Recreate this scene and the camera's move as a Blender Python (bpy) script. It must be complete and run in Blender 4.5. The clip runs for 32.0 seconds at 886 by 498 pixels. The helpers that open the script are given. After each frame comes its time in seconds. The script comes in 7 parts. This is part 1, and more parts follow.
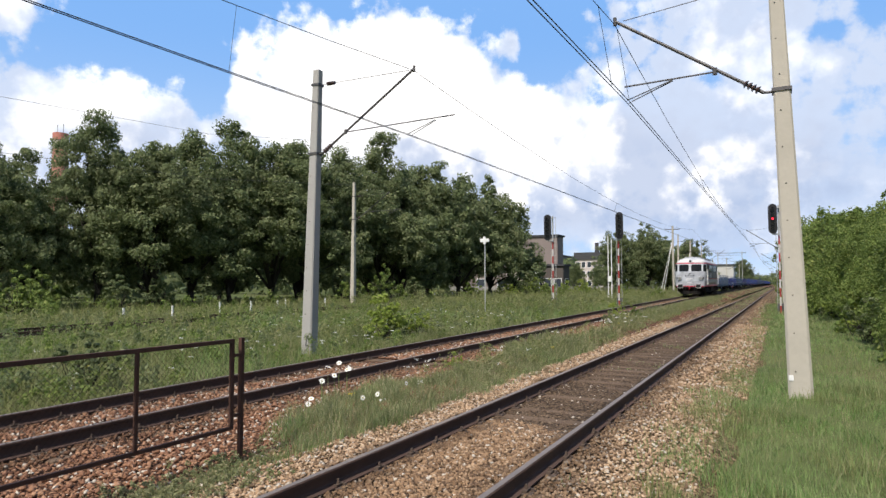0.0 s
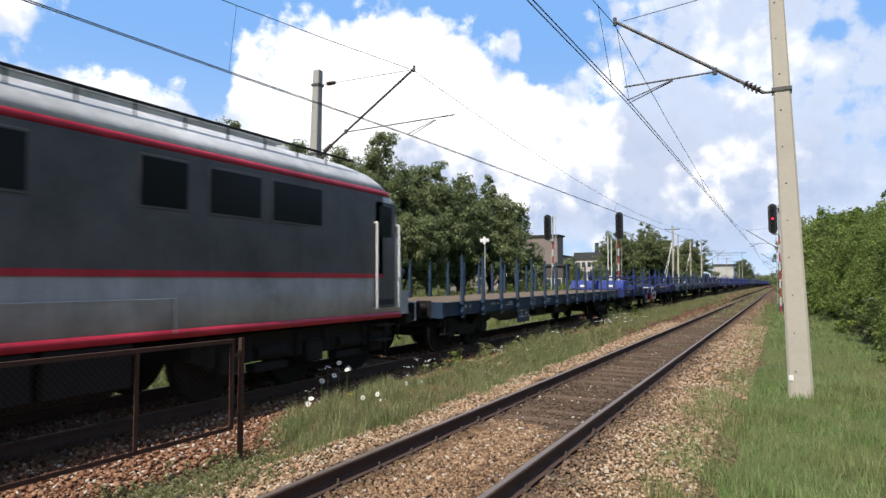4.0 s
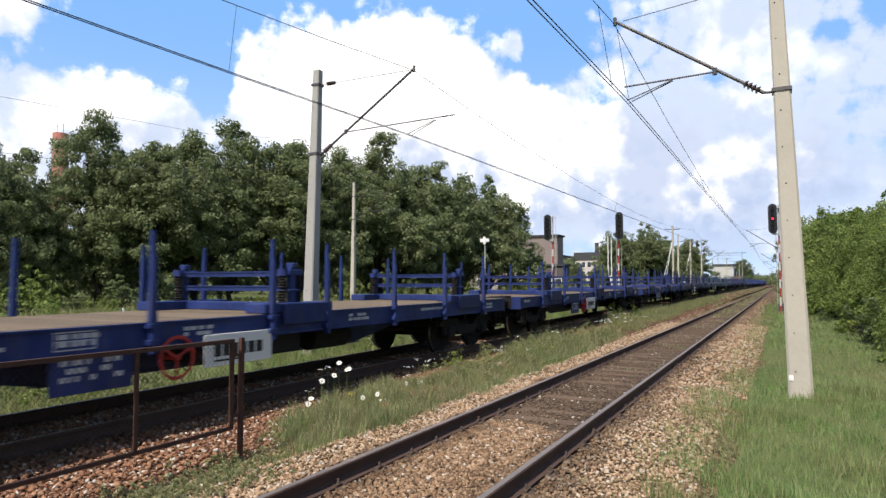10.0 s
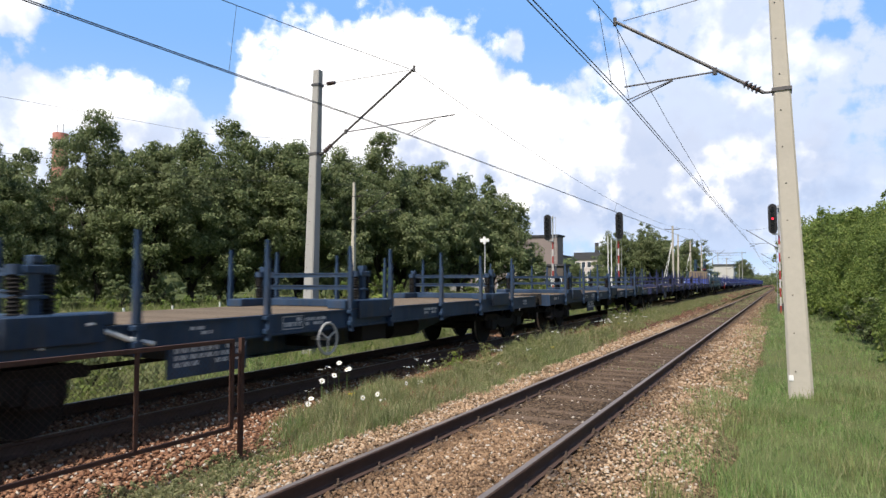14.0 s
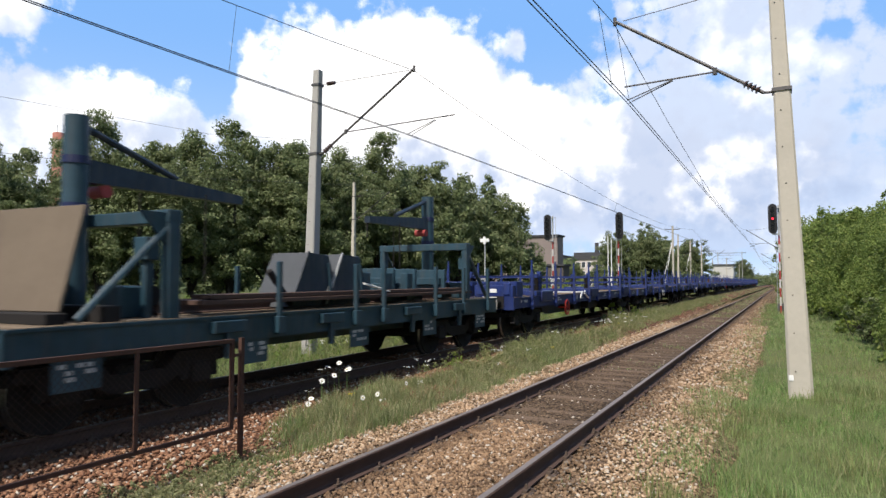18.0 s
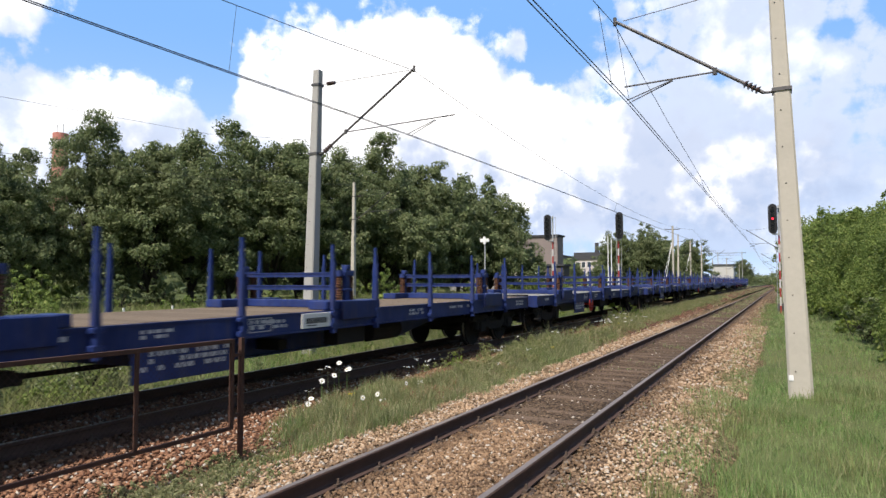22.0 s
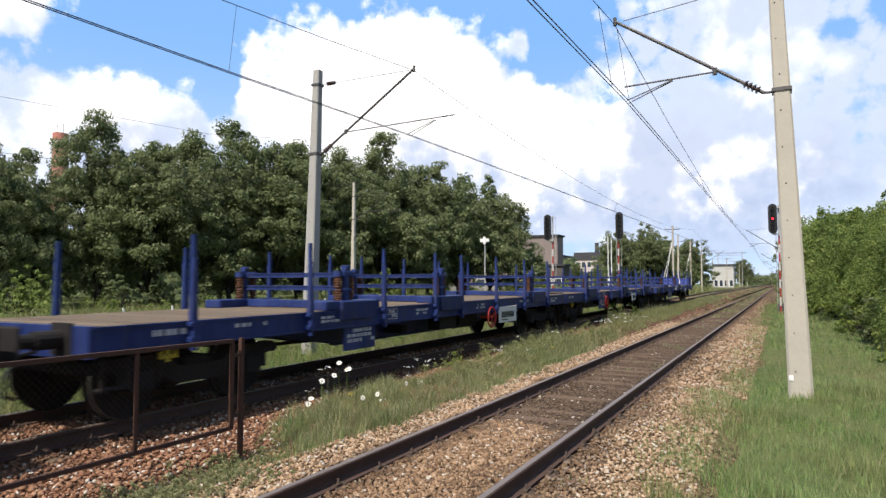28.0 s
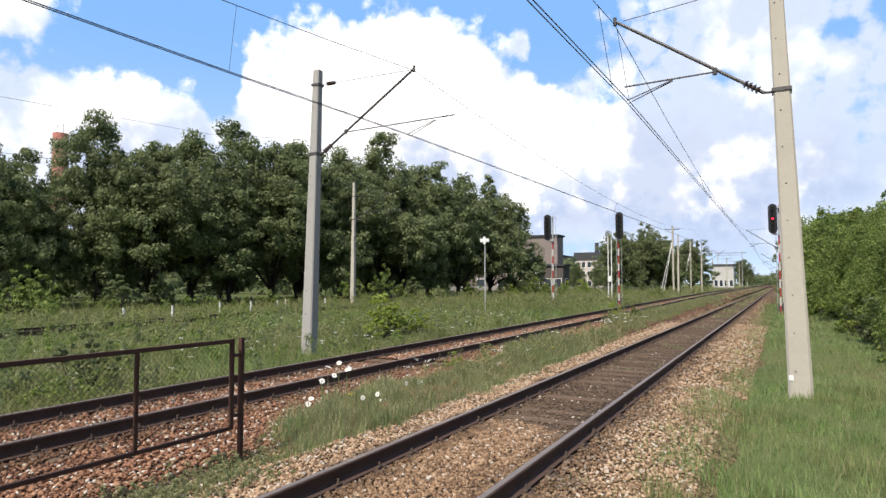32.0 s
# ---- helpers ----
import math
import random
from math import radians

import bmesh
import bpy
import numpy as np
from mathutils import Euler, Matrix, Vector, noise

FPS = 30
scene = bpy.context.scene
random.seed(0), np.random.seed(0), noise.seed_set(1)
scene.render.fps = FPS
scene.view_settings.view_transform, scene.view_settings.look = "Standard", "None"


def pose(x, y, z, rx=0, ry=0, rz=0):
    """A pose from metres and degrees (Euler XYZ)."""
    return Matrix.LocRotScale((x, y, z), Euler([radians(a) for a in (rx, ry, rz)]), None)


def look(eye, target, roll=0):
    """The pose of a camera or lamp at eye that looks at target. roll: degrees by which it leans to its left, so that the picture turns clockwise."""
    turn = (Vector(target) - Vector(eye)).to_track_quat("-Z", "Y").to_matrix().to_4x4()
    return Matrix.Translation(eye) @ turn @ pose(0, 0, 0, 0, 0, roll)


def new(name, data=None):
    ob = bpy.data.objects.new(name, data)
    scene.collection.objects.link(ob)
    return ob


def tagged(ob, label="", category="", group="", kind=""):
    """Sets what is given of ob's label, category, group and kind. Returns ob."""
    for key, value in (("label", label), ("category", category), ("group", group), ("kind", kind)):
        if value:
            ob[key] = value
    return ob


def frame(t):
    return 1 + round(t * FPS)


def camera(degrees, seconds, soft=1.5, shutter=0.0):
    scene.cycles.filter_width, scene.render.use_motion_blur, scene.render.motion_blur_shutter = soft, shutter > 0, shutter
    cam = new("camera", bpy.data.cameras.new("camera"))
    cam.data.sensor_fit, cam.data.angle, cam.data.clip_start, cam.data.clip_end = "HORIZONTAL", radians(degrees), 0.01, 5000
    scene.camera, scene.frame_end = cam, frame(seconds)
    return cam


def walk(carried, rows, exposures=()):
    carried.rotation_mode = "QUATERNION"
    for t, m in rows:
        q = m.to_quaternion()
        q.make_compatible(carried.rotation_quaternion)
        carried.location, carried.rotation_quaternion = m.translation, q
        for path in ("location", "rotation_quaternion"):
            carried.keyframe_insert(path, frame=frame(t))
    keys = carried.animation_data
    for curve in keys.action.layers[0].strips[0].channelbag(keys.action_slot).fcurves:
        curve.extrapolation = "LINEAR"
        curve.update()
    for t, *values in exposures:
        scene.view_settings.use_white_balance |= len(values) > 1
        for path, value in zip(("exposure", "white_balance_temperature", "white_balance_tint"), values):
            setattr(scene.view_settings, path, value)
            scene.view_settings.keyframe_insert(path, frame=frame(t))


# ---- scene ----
# Railway line in summer: z = 0 is the top of the rails, the tracks run along y.
EYE_H = 1.641
YAW, PITCH, FOV = 27.4, 3.035, 68.57
cam = camera(FOV, 32.0, soft=1.45, shutter=0.12)
STAND = pose(0, 0, EYE_H, 90 + PITCH, 0, YAW)
walk(cam, [(0, STAND), (32.0, STAND)], exposures=((0, 0.19, 6700, 11), (6.0, 0.24, 6700, 11), (12.0, 0.33, 6730, 12), (17.0, 0.27, 6710, 11), (24.0, 0.33, 6730, 12), (32.0, 0.34, 6770, 12)))

# ---- light ----
SUN_EL, SUN_AZ = 54.0, 182.5          # degrees; azimuth clockwise from +y
world = bpy.data.worlds.new("world")
scene.world = world
world.use_nodes = True
wn, wl = world.node_tree.nodes, world.node_tree.links
sky = wn.new("ShaderNodeTexSky")
sky.sky_type = "NISHITA"
sky.sun_disc = False
sky.sun_elevation, sky.sun_rotation = radians(SUN_EL), radians(SUN_AZ)
sky.air_density, sky.dust_density, sky.ozone_density = 1.0, 1.2, 1.0
wn["Background"].inputs["Strength"].default_value = 0.10
wl.new(sky.outputs[0], wn["Background"].inputs["Color"])
sun_data = bpy.data.lights.new("sun", "SUN")
sun_data.energy, sun_data.angle, sun_data.color = 4.35, radians(0.55), (1.0, 0.955, 0.89)
sun = new("sun", sun_data)
sa, se = radians(SUN_AZ), radians(SUN_EL)
SUN_DIR = Vector((math.sin(sa) * math.cos(se), math.cos(sa) * math.cos(se), math.sin(se)))
sun.matrix_world = look(SUN_DIR * 60, (0, 0, 0))

# ---- materials ----
RX = -2.83        # middle of the right track
LX = -7.80        # middle of the left track
TX = -19.5        # middle of the overgrown siding


class Mat:
    """A small wrapper for node materials."""

    def __init__(self, name, rough=0.7, metal=0.0, spec=0.4):
        self.m = bpy.data.materials.new(name)
        self.m.use_nodes = True
        self.n, self.l = self.m.node_tree.nodes, self.m.node_tree.links
        self.b = self.n["Principled BSDF"]
        self.b.inputs["Roughness"].default_value = rough
        self.b.inputs["Metallic"].default_value = metal
        self.b.inputs["Specular IOR Level"].default_value = spec
        self.co = self.n.new("ShaderNodeTexCoord").outputs["Object"]

    def noise(self, scale, detail=4, rough=0.6, stretch=None, at=None):
        t = self.n.new("ShaderNodeTexNoise")
        t.inputs["Scale"].default_value, t.inputs["Detail"].default_value = scale, detail
        t.inputs["Roughness"].default_value = rough
        v = at or self.co
        if stretch:
            mp = self.n.new("ShaderNodeMapping")
            mp.inputs["Scale"].default_value = stretch
            self.l.new(v, mp.inputs[0])
            v = mp.outputs[0]
        self.l.new(v, t.inputs["Vector"])
        return t.outputs["Fac"]

    def ramp(self, fac, *stops):
        r = self.n.new("ShaderNodeValToRGB")
        e = r.color_ramp.elements
        while len(e) < len(stops):
            e.new(0.5)
        for k, (p, c) in zip(e, stops):
            k.position = p
            k.color = (*c, 1) if len(c) == 3 else c
        self.l.new(fac, r.inputs[0])
        return r.outputs[0]

    def mix(self, fac, a, b, mode="MIX"):
        x = self.n.new("ShaderNodeMix")
        x.data_type, x.blend_type = "RGBA", mode
        for sock, v in ((x.inputs[0], fac), (x.inputs[6], a), (x.inputs[7], b)):
            if isinstance(v, (int, float)):
                sock.default_value = v
            elif isinstance(v, tuple):
                sock.default_value = (*v, 1)
            else:
                self.l.new(v, sock)
        return x.outputs[2]

    def math(self, op, a, b=0.0, c=0.0):
        x = self.n.new("ShaderNodeMath")
        x.operation = op
        for sock, v in zip(x.inputs, (a, b, c)):
            if isinstance(v, (int, float)):
                sock.default_value = v
            else:
                self.l.new(v, sock)
        return x.outputs[0]

    def island(self):
        return self.n.new("ShaderNodeNewGeometry").outputs["Random Per Island"]

    def chance(self):
        return self.n.new("ShaderNodeObjectInfo").outputs["Random"]

    def color(self, c):
        self.l.new(c, self.b.inputs["Base Color"])
        return self

    def rough(self, r):
        self.l.new(r, self.b.inputs["Roughness"])
        return self

    def bump(self, h, strength=0.4, dist=0.02):
        x = self.n.new("ShaderNodeBump")
        x.inputs["Strength"].default_value, x.inputs["Distance"].default_value = strength, dist
        self.l.new(h, x.inputs["Height"])
        self.l.new(x.outputs[0], self.b.inputs["Normal"])
        return self


def paint(name, c, dirt=(0.10, 0.085, 0.07), amount=0.45, rough=0.45, spec=0.4):
    """Weathered gloss paint: patches of fading, streaks and dirt."""
    m = Mat(name, rough, 0, spec)
    big = m.noise(1.3, 5, 0.65)
    streak = m.noise(3.0, 4, 0.6, (4.0, 4.0, 0.5))
    fade = tuple(min(1, v * 1.25 + 0.015) for v in c)
    dull = tuple(v * 0.72 for v in c)
    base = m.mix(m.ramp(big, (0.35, (0, 0, 0)), (0.7, (1, 1, 1))), dull, fade)
    grime = m.math("MULTIPLY", m.ramp(streak, (0.48, (0, 0, 0)), (0.75, (1, 1, 1))), amount)
    m.color(m.mix(grime, base, dirt))
    m.rough(m.math("ADD", m.math("MULTIPLY", big, 0.25), rough - 0.1))
    return m.bump(m.noise(40, 3), 0.12, 0.004).m


def plain(name, c, rough=0.7, metal=0.0, spread=0.25, scale=6.0, bump=0.2, depth=0.005, spec=0.4):
    m = Mat(name, rough, metal, spec)
    n = m.noise(scale, 6, 0.65)
    f = m.noise(scale * 9, 3, 0.6)
    a = m.mix(n, tuple(v * (1 - spread) for v in c), tuple(min(1, v * (1 + spread)) for v in c))
    m.color(m.mix(m.math("MULTIPLY", f, 0.35), a, tuple(v * 0.6 for v in c)))
    return m.bump(f, bump, depth).m


def glow(name, c, strength):
    m = bpy.data.materials.new(name)
    m.use_nodes = True
    b = m.node_tree.nodes["Principled BSDF"]
    b.inputs["Base Color"].default_value = (*c, 1)
    b.inputs["Emission Color"].default_value = (*c, 1)
    b.inputs["Emission Strength"].default_value = strength
    return m


def oil_stain(m, c, cx, dark):
    """Brown oil and brake dust beside the rails, ragged at its edges."""
    sp = m.n.new("ShaderNodeSeparateXYZ")
    m.l.new(m.co, sp.inputs[0])
    off = m.math("ABSOLUTE", m.math("SUBTRACT", m.math("ABSOLUTE", m.math("SUBTRACT", sp.outputs["X"], cx)), 0.82))
    reach = m.math("ADD", off, m.math("MULTIPLY", m.math("SUBTRACT", m.noise(1.4, 5, 0.65), 0.5), 1.1))
    return m.mix(m.ramp(reach, (0.18, (0.88, 0.88, 0.88)), (0.42, (0, 0, 0))), c, dark)


def pebbles(name, stops, bright, stain=None):
    """Stones, each with its own tone; bright: share of pale ones."""
    m = Mat(name, 0.9, 0, 0.2)
    r = m.island()
    c = m.ramp(r, *stops)
    white = m.ramp(r, (max(0.0, 1 - bright - 0.01), (0, 0, 0)), (1 - bright, (1, 1, 1)))
    c = m.mix(white, c, (0.62, 0.56, 0.47))
    c = m.mix(m.math("MULTIPLY", m.noise(30, 4), 0.5), c, (0.13, 0.085, 0.055))
    if stain is not None:
        c = oil_stain(m, c, stain, m.mix(0.75, c, (0.075, 0.045, 0.027)))
    return m.color(c).bump(m.noise(60, 3), 0.4, 0.01).m


M_STONE_R = pebbles("tan_ballast_stone", ((0.0, (0.16, 0.105, 0.066)), (0.35, (0.38, 0.25, 0.148)), (0.7, (0.54, 0.375, 0.235)), (1.0, (0.70, 0.55, 0.39))), 0.08, RX)
M_STONE_B = pebbles("brown_ballast_stone", ((0.0, (0.10, 0.062, 0.038)), (0.4, (0.27, 0.165, 0.092)), (0.8, (0.40, 0.26, 0.152)), (1.0, (0.54, 0.39, 0.25))), 0.03, RX)
M_STONE_L = pebbles("red_ballast_stone", ((0.0, (0.15, 0.065, 0.038)), (0.5, (0.33, 0.165, 0.095)), (1.0, (0.47, 0.28, 0.17))), 0.11, LX)
M_STONE_D = pebbles("oily_ballast_stone", ((0.0, (0.07, 0.05, 0.037)), (0.5, (0.115, 0.082, 0.058)), (1.0, (0.19, 0.14, 0.095))), 0.03)


def bed(name, dark, mid, light, stain=None):
    m = Mat(name, 0.95, 0, 0.15)
    vor = m.n.new("ShaderNodeTexVoronoi")
    vor.inputs["Scale"].default_value = 24
    m.l.new(m.co, vor.inputs["Vector"])
    sep = m.n.new("ShaderNodeSeparateColor")
    m.l.new(vor.outputs["Color"], sep.inputs[0])
    c = m.ramp(sep.outputs[0], (0.0, dark), (0.55, mid), (1.0, light))
    c = m.mix(m.ramp(m.noise(0.6, 5), (0.4, (0, 0, 0)), (0.7, (1, 1, 1))), c, m.mix(0.5, c, dark))
    # shade in the gaps between stones, put into the colour at the cell edges
    c = m.mix(m.ramp(vor.outputs["Distance"], (0.3, (0, 0, 0)), (0.7, (1, 1, 1))), c, tuple(v * 0.4 for v in dark))
    if stain is not None:
        c = oil_stain(m, c, stain, m.mix(0.75, c, (0.075, 0.045, 0.027)))
    inv = m.math("SUBTRACT", 1.0, vor.outputs["Distance"])
    return m.color(c).bump(inv, 0.9, 0.04).m


M_BED_R = bed("tan_ballast", (0.12, 0.078, 0.043), (0.30, 0.20, 0.11), (0.48, 0.35, 0.21), RX)
M_BED_L = bed("red_ballast", (0.12, 0.058, 0.035), (0.29, 0.145, 0.085), (0.45, 0.27, 0.17), LX)
M_BED_D = bed("oily_ballast", (0.085, 0.056, 0.034), (0.165, 0.108, 0.066), (0.27, 0.185, 0.112))


def ground_mat():
    m = Mat("meadow_soil", 0.95, 0, 0.1)
    big = m.noise(0.09, 5, 0.6)
    fine = m.noise(2.2, 6, 0.7)
    a = m.mix(fine, (0.06, 0.085, 0.028), (0.13, 0.155, 0.055))
    b = m.mix(fine, (0.09, 0.088, 0.036), (0.15, 0.14, 0.062))
    c = m.mix(m.ramp(big, (0.48, (0, 0, 0)), (0.68, (1, 1, 1))), a, b)
    return m.color(c).bump(fine, 0.6, 0.08).m


def blade_mat(name, a, b, dry, share):
    m = Mat(name, 0.6, 0, 0.25)
    r = m.island()
    c = m.mix(r, a, b)
    c = m.mix(m.ramp(m.math("FRACT", m.math("MULTIPLY", r, 17.3)), (1 - share - 0.05, (0, 0, 0)), (1 - share, (1, 1, 1))), c, dry)
    c = m.mix(m.ramp(m.noise(0.9, 5, 0.65), (0.35, (0, 0, 0)), (0.7, (1, 1, 1))), c, m.mix(0.55, c, a))
    c = m.mix(m.math("MULTIPLY", m.ramp(m.noise(0.21, 4, 0.6), (0.47, (0, 0, 0)), (0.66, (1, 1, 1))), 0.55), c, m.mix(0.5, a, dry))
    m.color(c)
    # leaves let some light through
    tr = m.n.new("ShaderNodeBsdfTranslucent")
    m.l.new(c, tr.inputs["Color"])
    mx = m.n.new("ShaderNodeMixShader")
    mx.inputs[0].default_value = 0.45
    m.l.new(m.b.outputs[0], mx.inputs[1])
    m.l.new(tr.outputs[0], mx.inputs[2])
    m.l.new(mx.outputs[0], m.n["Material Output"].inputs[0])
    return m.m


M_SOIL = ground_mat()
M_MESH = plain("thin_rusty_wire", (0.045, 0.027, 0.02), 0.9)
M_GRASS = blade_mat("grass_blade", (0.135, 0.235, 0.062), (0.32, 0.46, 0.16), (0.48, 0.45, 0.24), 0.11)
M_WEED = blade_mat("meadow_blade", (0.145, 0.178, 0.058), (0.325, 0.35, 0.13), (0.42, 0.38, 0.20), 0.20)
M_DRY = blade_mat("dry_blade", (0.145, 0.175, 0.072), (0.33, 0.365, 0.16), (0.52, 0.46, 0.27), 0.22)
M_LEAF = blade_mat("lime_leaf", (0.10, 0.134, 0.056), (0.27, 0.32, 0.145), (0.36, 0.37, 0.20), 0.08)
M_LEAF_B = blade_mat("bush_leaf", (0.095, 0.15, 0.036), (0.28, 0.355, 0.09), (0.37, 0.40, 0.13), 0.08)
M_LEAF_Y = blade_mat("young_leaf", (0.20, 0.27, 0.04), (0.36, 0.44, 0.09), (0.4, 0.42, 0.14), 0.1)
M_PETAL = plain("white_petal", (0.8, 0.79, 0.74), 0.7, spread=0.1)
M_PETAL_Y = plain("yellow_petal", (0.62, 0.5, 0.05), 0.7, spread=0.1)
M_BARK = plain("bark", (0.055, 0.045, 0.035), 0.95, scale=3, bump=0.8, depth=0.05)
M_STEEL = plain("rail_steel_worn", (0.27, 0.215, 0.175), 0.5, 0.5, 0.25, 2.0)
M_RUST = plain("rail_rust", (0.092, 0.055, 0.042), 0.85, 0.15, 0.35, 5.0, 0.5)
M_PLATE = plain("rusty_fastening", (0.105, 0.075, 0.058), 0.85, 0.2, 0.3, 8.0, 0.5)
M_FENCE = plain("rusty_frame", (0.088, 0.044, 0.031), 0.85, 0.2, 0.4, 7.0, 0.5)
M_CONC = plain("pole_concrete", (0.47, 0.435, 0.37), 0.9, 0, 0.16, 1.6, 0.35, spec=0.2)
M_CONC_G = plain("grey_concrete", (0.38, 0.37, 0.35), 0.9, 0, 0.14, 1.6, 0.35, spec=0.2)
M_HOLE = plain("hole_shade_dark", (0.02, 0.018, 0.016), 0.8)
M_IRON = plain("galvanised_iron", (0.12, 0.115, 0.115), 0.6, 0.6, 0.3, 9.0)
M_INSUL = plain("brown_porcelain", (0.06, 0.035, 0.028), 0.25)
M_WIRE = plain("copper_wire", (0.06, 0.065, 0.065), 0.5, 0.5)
M_WHITE = plain("white_paint", (0.78, 0.78, 0.76), 0.6, spread=0.08)
M_REDP = plain("red_paint", (0.48, 0.045, 0.035), 0.55, spread=0.2)
M_REDB = plain("faded_red_band", (0.36, 0.055, 0.05), 0.7, spread=0.3)
M_GREYW = plain("dirty_white_band", (0.56, 0.54, 0.52), 0.7, spread=0.15)
M_BLACK = plain("black_paint", (0.014, 0.014, 0.016), 0.5)
M_GREYP = plain("grey_paint", (0.42, 0.43, 0.43), 0.55, spread=0.12)
M_RED_LIT = glow("red_signal_light", (1.0, 0.02, 0.04), 4.0)
M_LENS = plain("dark_lens", (0.03, 0.03, 0.035), 0.15)


def wood_mat(name, a, b, seam=(0.04, 0.03, 0.02)):
    m = Mat(name, 0.9, 0, 0.2)
    g = m.noise(5, 6, 0.7, (0.5, 9, 9))
    c = m.mix(g, a, b)
    r = m.island()
    c = m.mix(m.math("MULTIPLY", r, 0.45), c, tuple(v * 0.55 for v in a))
    c = m.mix(m.ramp(m.noise(1.1, 4), (0.45, (0, 0, 0)), (0.8, (0.7, 0.7, 0.7))), c, tuple(v * 1.25 for v in b))
    return m.color(c).bump(g, 0.5, 0.01).m


def plank_mat(name, a, b):
    """Planks laid across a deck, each with its own tone."""
    m = Mat(name, 0.9, 0, 0.2)
    sp = m.n.new("ShaderNodeSeparateXYZ")
    m.l.new(m.co, sp.inputs[0])
    row = m.math("DIVIDE", sp.outputs["Y"], 0.2)
    wh = m.n.new("ShaderNodeTexWhiteNoise")
    wh.noise_dimensions = "1D"
    m.l.new(m.math("FLOOR", row), wh.inputs["W"])
    g = m.noise(5, 6, 0.7, (0.5, 9, 9))
    c = m.mix(g, a, b)
    c = m.mix(m.math("MULTIPLY", wh.outputs["Value"], 0.6), c, tuple(v * 0.5 for v in a))
    seam = m.ramp(m.math("FRACT", row), (0.0, (0, 0, 0)), (0.06, (1, 1, 1)))
    c = m.mix(seam, tuple(v * 0.3 for v in a), c)
    return m.color(c).bump(seam, 0.8, 0.02).m


M_DECK = plank_mat("brown_deck_planks", (0.135, 0.10, 0.066), (0.25, 0.19, 0.13))
M_DECK_G = plank_mat("grey_deck_planks", (0.23, 0.225, 0.20), (0.36, 0.35, 0.32))
M_SLEEPER = wood_mat("tarred_sleeper", (0.09, 0.06, 0.04), (0.18, 0.122, 0.08))
M_BLUE = paint("wagon_blue", (0.0095, 0.027, 0.135), amount=0.30, spec=0.3)
M_BLUE_D = paint("wagon_dark_blue", (0.008, 0.016, 0.068), amount=0.42, spec=0.28)
M_TEAL = paint("wagon_faded_teal", (0.014, 0.040, 0.088), (0.08, 0.07, 0.06), 0.5)
# lighter copy of the wagon blue: sun on faces towards -y is in the colour
M_BLUE_LIT = paint("wagon_sunlit_blue", (0.05, 0.085, 0.36), amount=0.25)
M_UNDER = plain("brake_dust_iron", (0.014, 0.012, 0.011), 0.95, 0.0, 0.4, 4.0, 0.4)
M_SPRING = plain("rusty_spring", (0.13, 0.06, 0.033), 0.8, 0.3)
M_TREAD = plain("wheel_tread", (0.35, 0.33, 0.31), 0.35, 0.8)
M_YELLOW = plain("yellow_paint", (0.55, 0.45, 0.05), 0.6)
# ---- mesh helpers ----
def thing(name, m, label, category, group="", kind=""):
    """An empty at the base of a thing."""
    ob = new(name)
    ob.empty_display_size = 0.2
    ob.matrix_basis = m
    return tagged(ob, label, category, group, kind)


def mesh_of(name, bm, material, smooth=False):
    me = bpy.data.meshes.new(name)
    bm.normal_update()
    bm.to_mesh(me)
    bm.free()
    me.materials.append(material)
    if smooth:
        me.shade_smooth()
    return me


def part(name, bm, material, parent, label="", m=None, smooth=False):
    """Links a bmesh, or a ready mesh, as one mesh object under a thing or a part."""
    me = bm if isinstance(bm, bpy.types.Mesh) else mesh_of(name, bm, material, smooth)
    ob = new(name, me)
    if parent:
        ob.parent = parent
    if m is not None:
        ob.matrix_basis = m
    if label:
        ob["label"] = label
    return ob


def solo(name, bm, material, label, category, m=None, group="", kind="", smooth=False):
    me = bm if isinstance(bm, bpy.types.Mesh) else mesh_of(name, bm, material, smooth)
    ob = new(name, me)
    if m is not None:
        ob.matrix_basis = m
    return tagged(ob, label, category, group, kind)


def box(bm, x0, x1, y0, y1, z0, z1, bevel=0.0):
    """Adds a box; bevel takes off its edges."""
    m = Matrix.LocRotScale(((x0 + x1) / 2, (y0 + y1) / 2, (z0 + z1) / 2), None, (abs(x1 - x0), abs(y1 - y0), abs(z1 - z0)))
    r = bmesh.ops.create_cube(bm, size=1, matrix=m)
    if bevel:
        es = list({e for v in r["verts"] for e in v.link_edges})
        bmesh.ops.bevel(bm, geom=es, offset=bevel, segments=1, affect="EDGES", profile=0.5)
    return bm


def boxes(*rows, bevel=0.0):
    bm = bmesh.new()
    for r in rows:
        box(bm, *r, bevel=bevel)
    return bm


def rod(bm, a, b, r0, r1=None, seg=8):
    """Adds a tapered round bar from a to b."""
    a, b = Vector(a), Vector(b)
    d = b - a
    m = Matrix.Translation((a + b) / 2) @ d.to_track_quat("Z", "Y").to_matrix().to_4x4()
    bmesh.ops.create_cone(bm, cap_ends=True, segments=seg, radius1=r0, radius2=r0 if r1 is None else r1, depth=d.length, matrix=m)
    return bm


def rods(r, *pairs, seg=8):
    bm = bmesh.new()
    for a, b in pairs:
        rod(bm, a, b, r, seg=seg)
    return bm


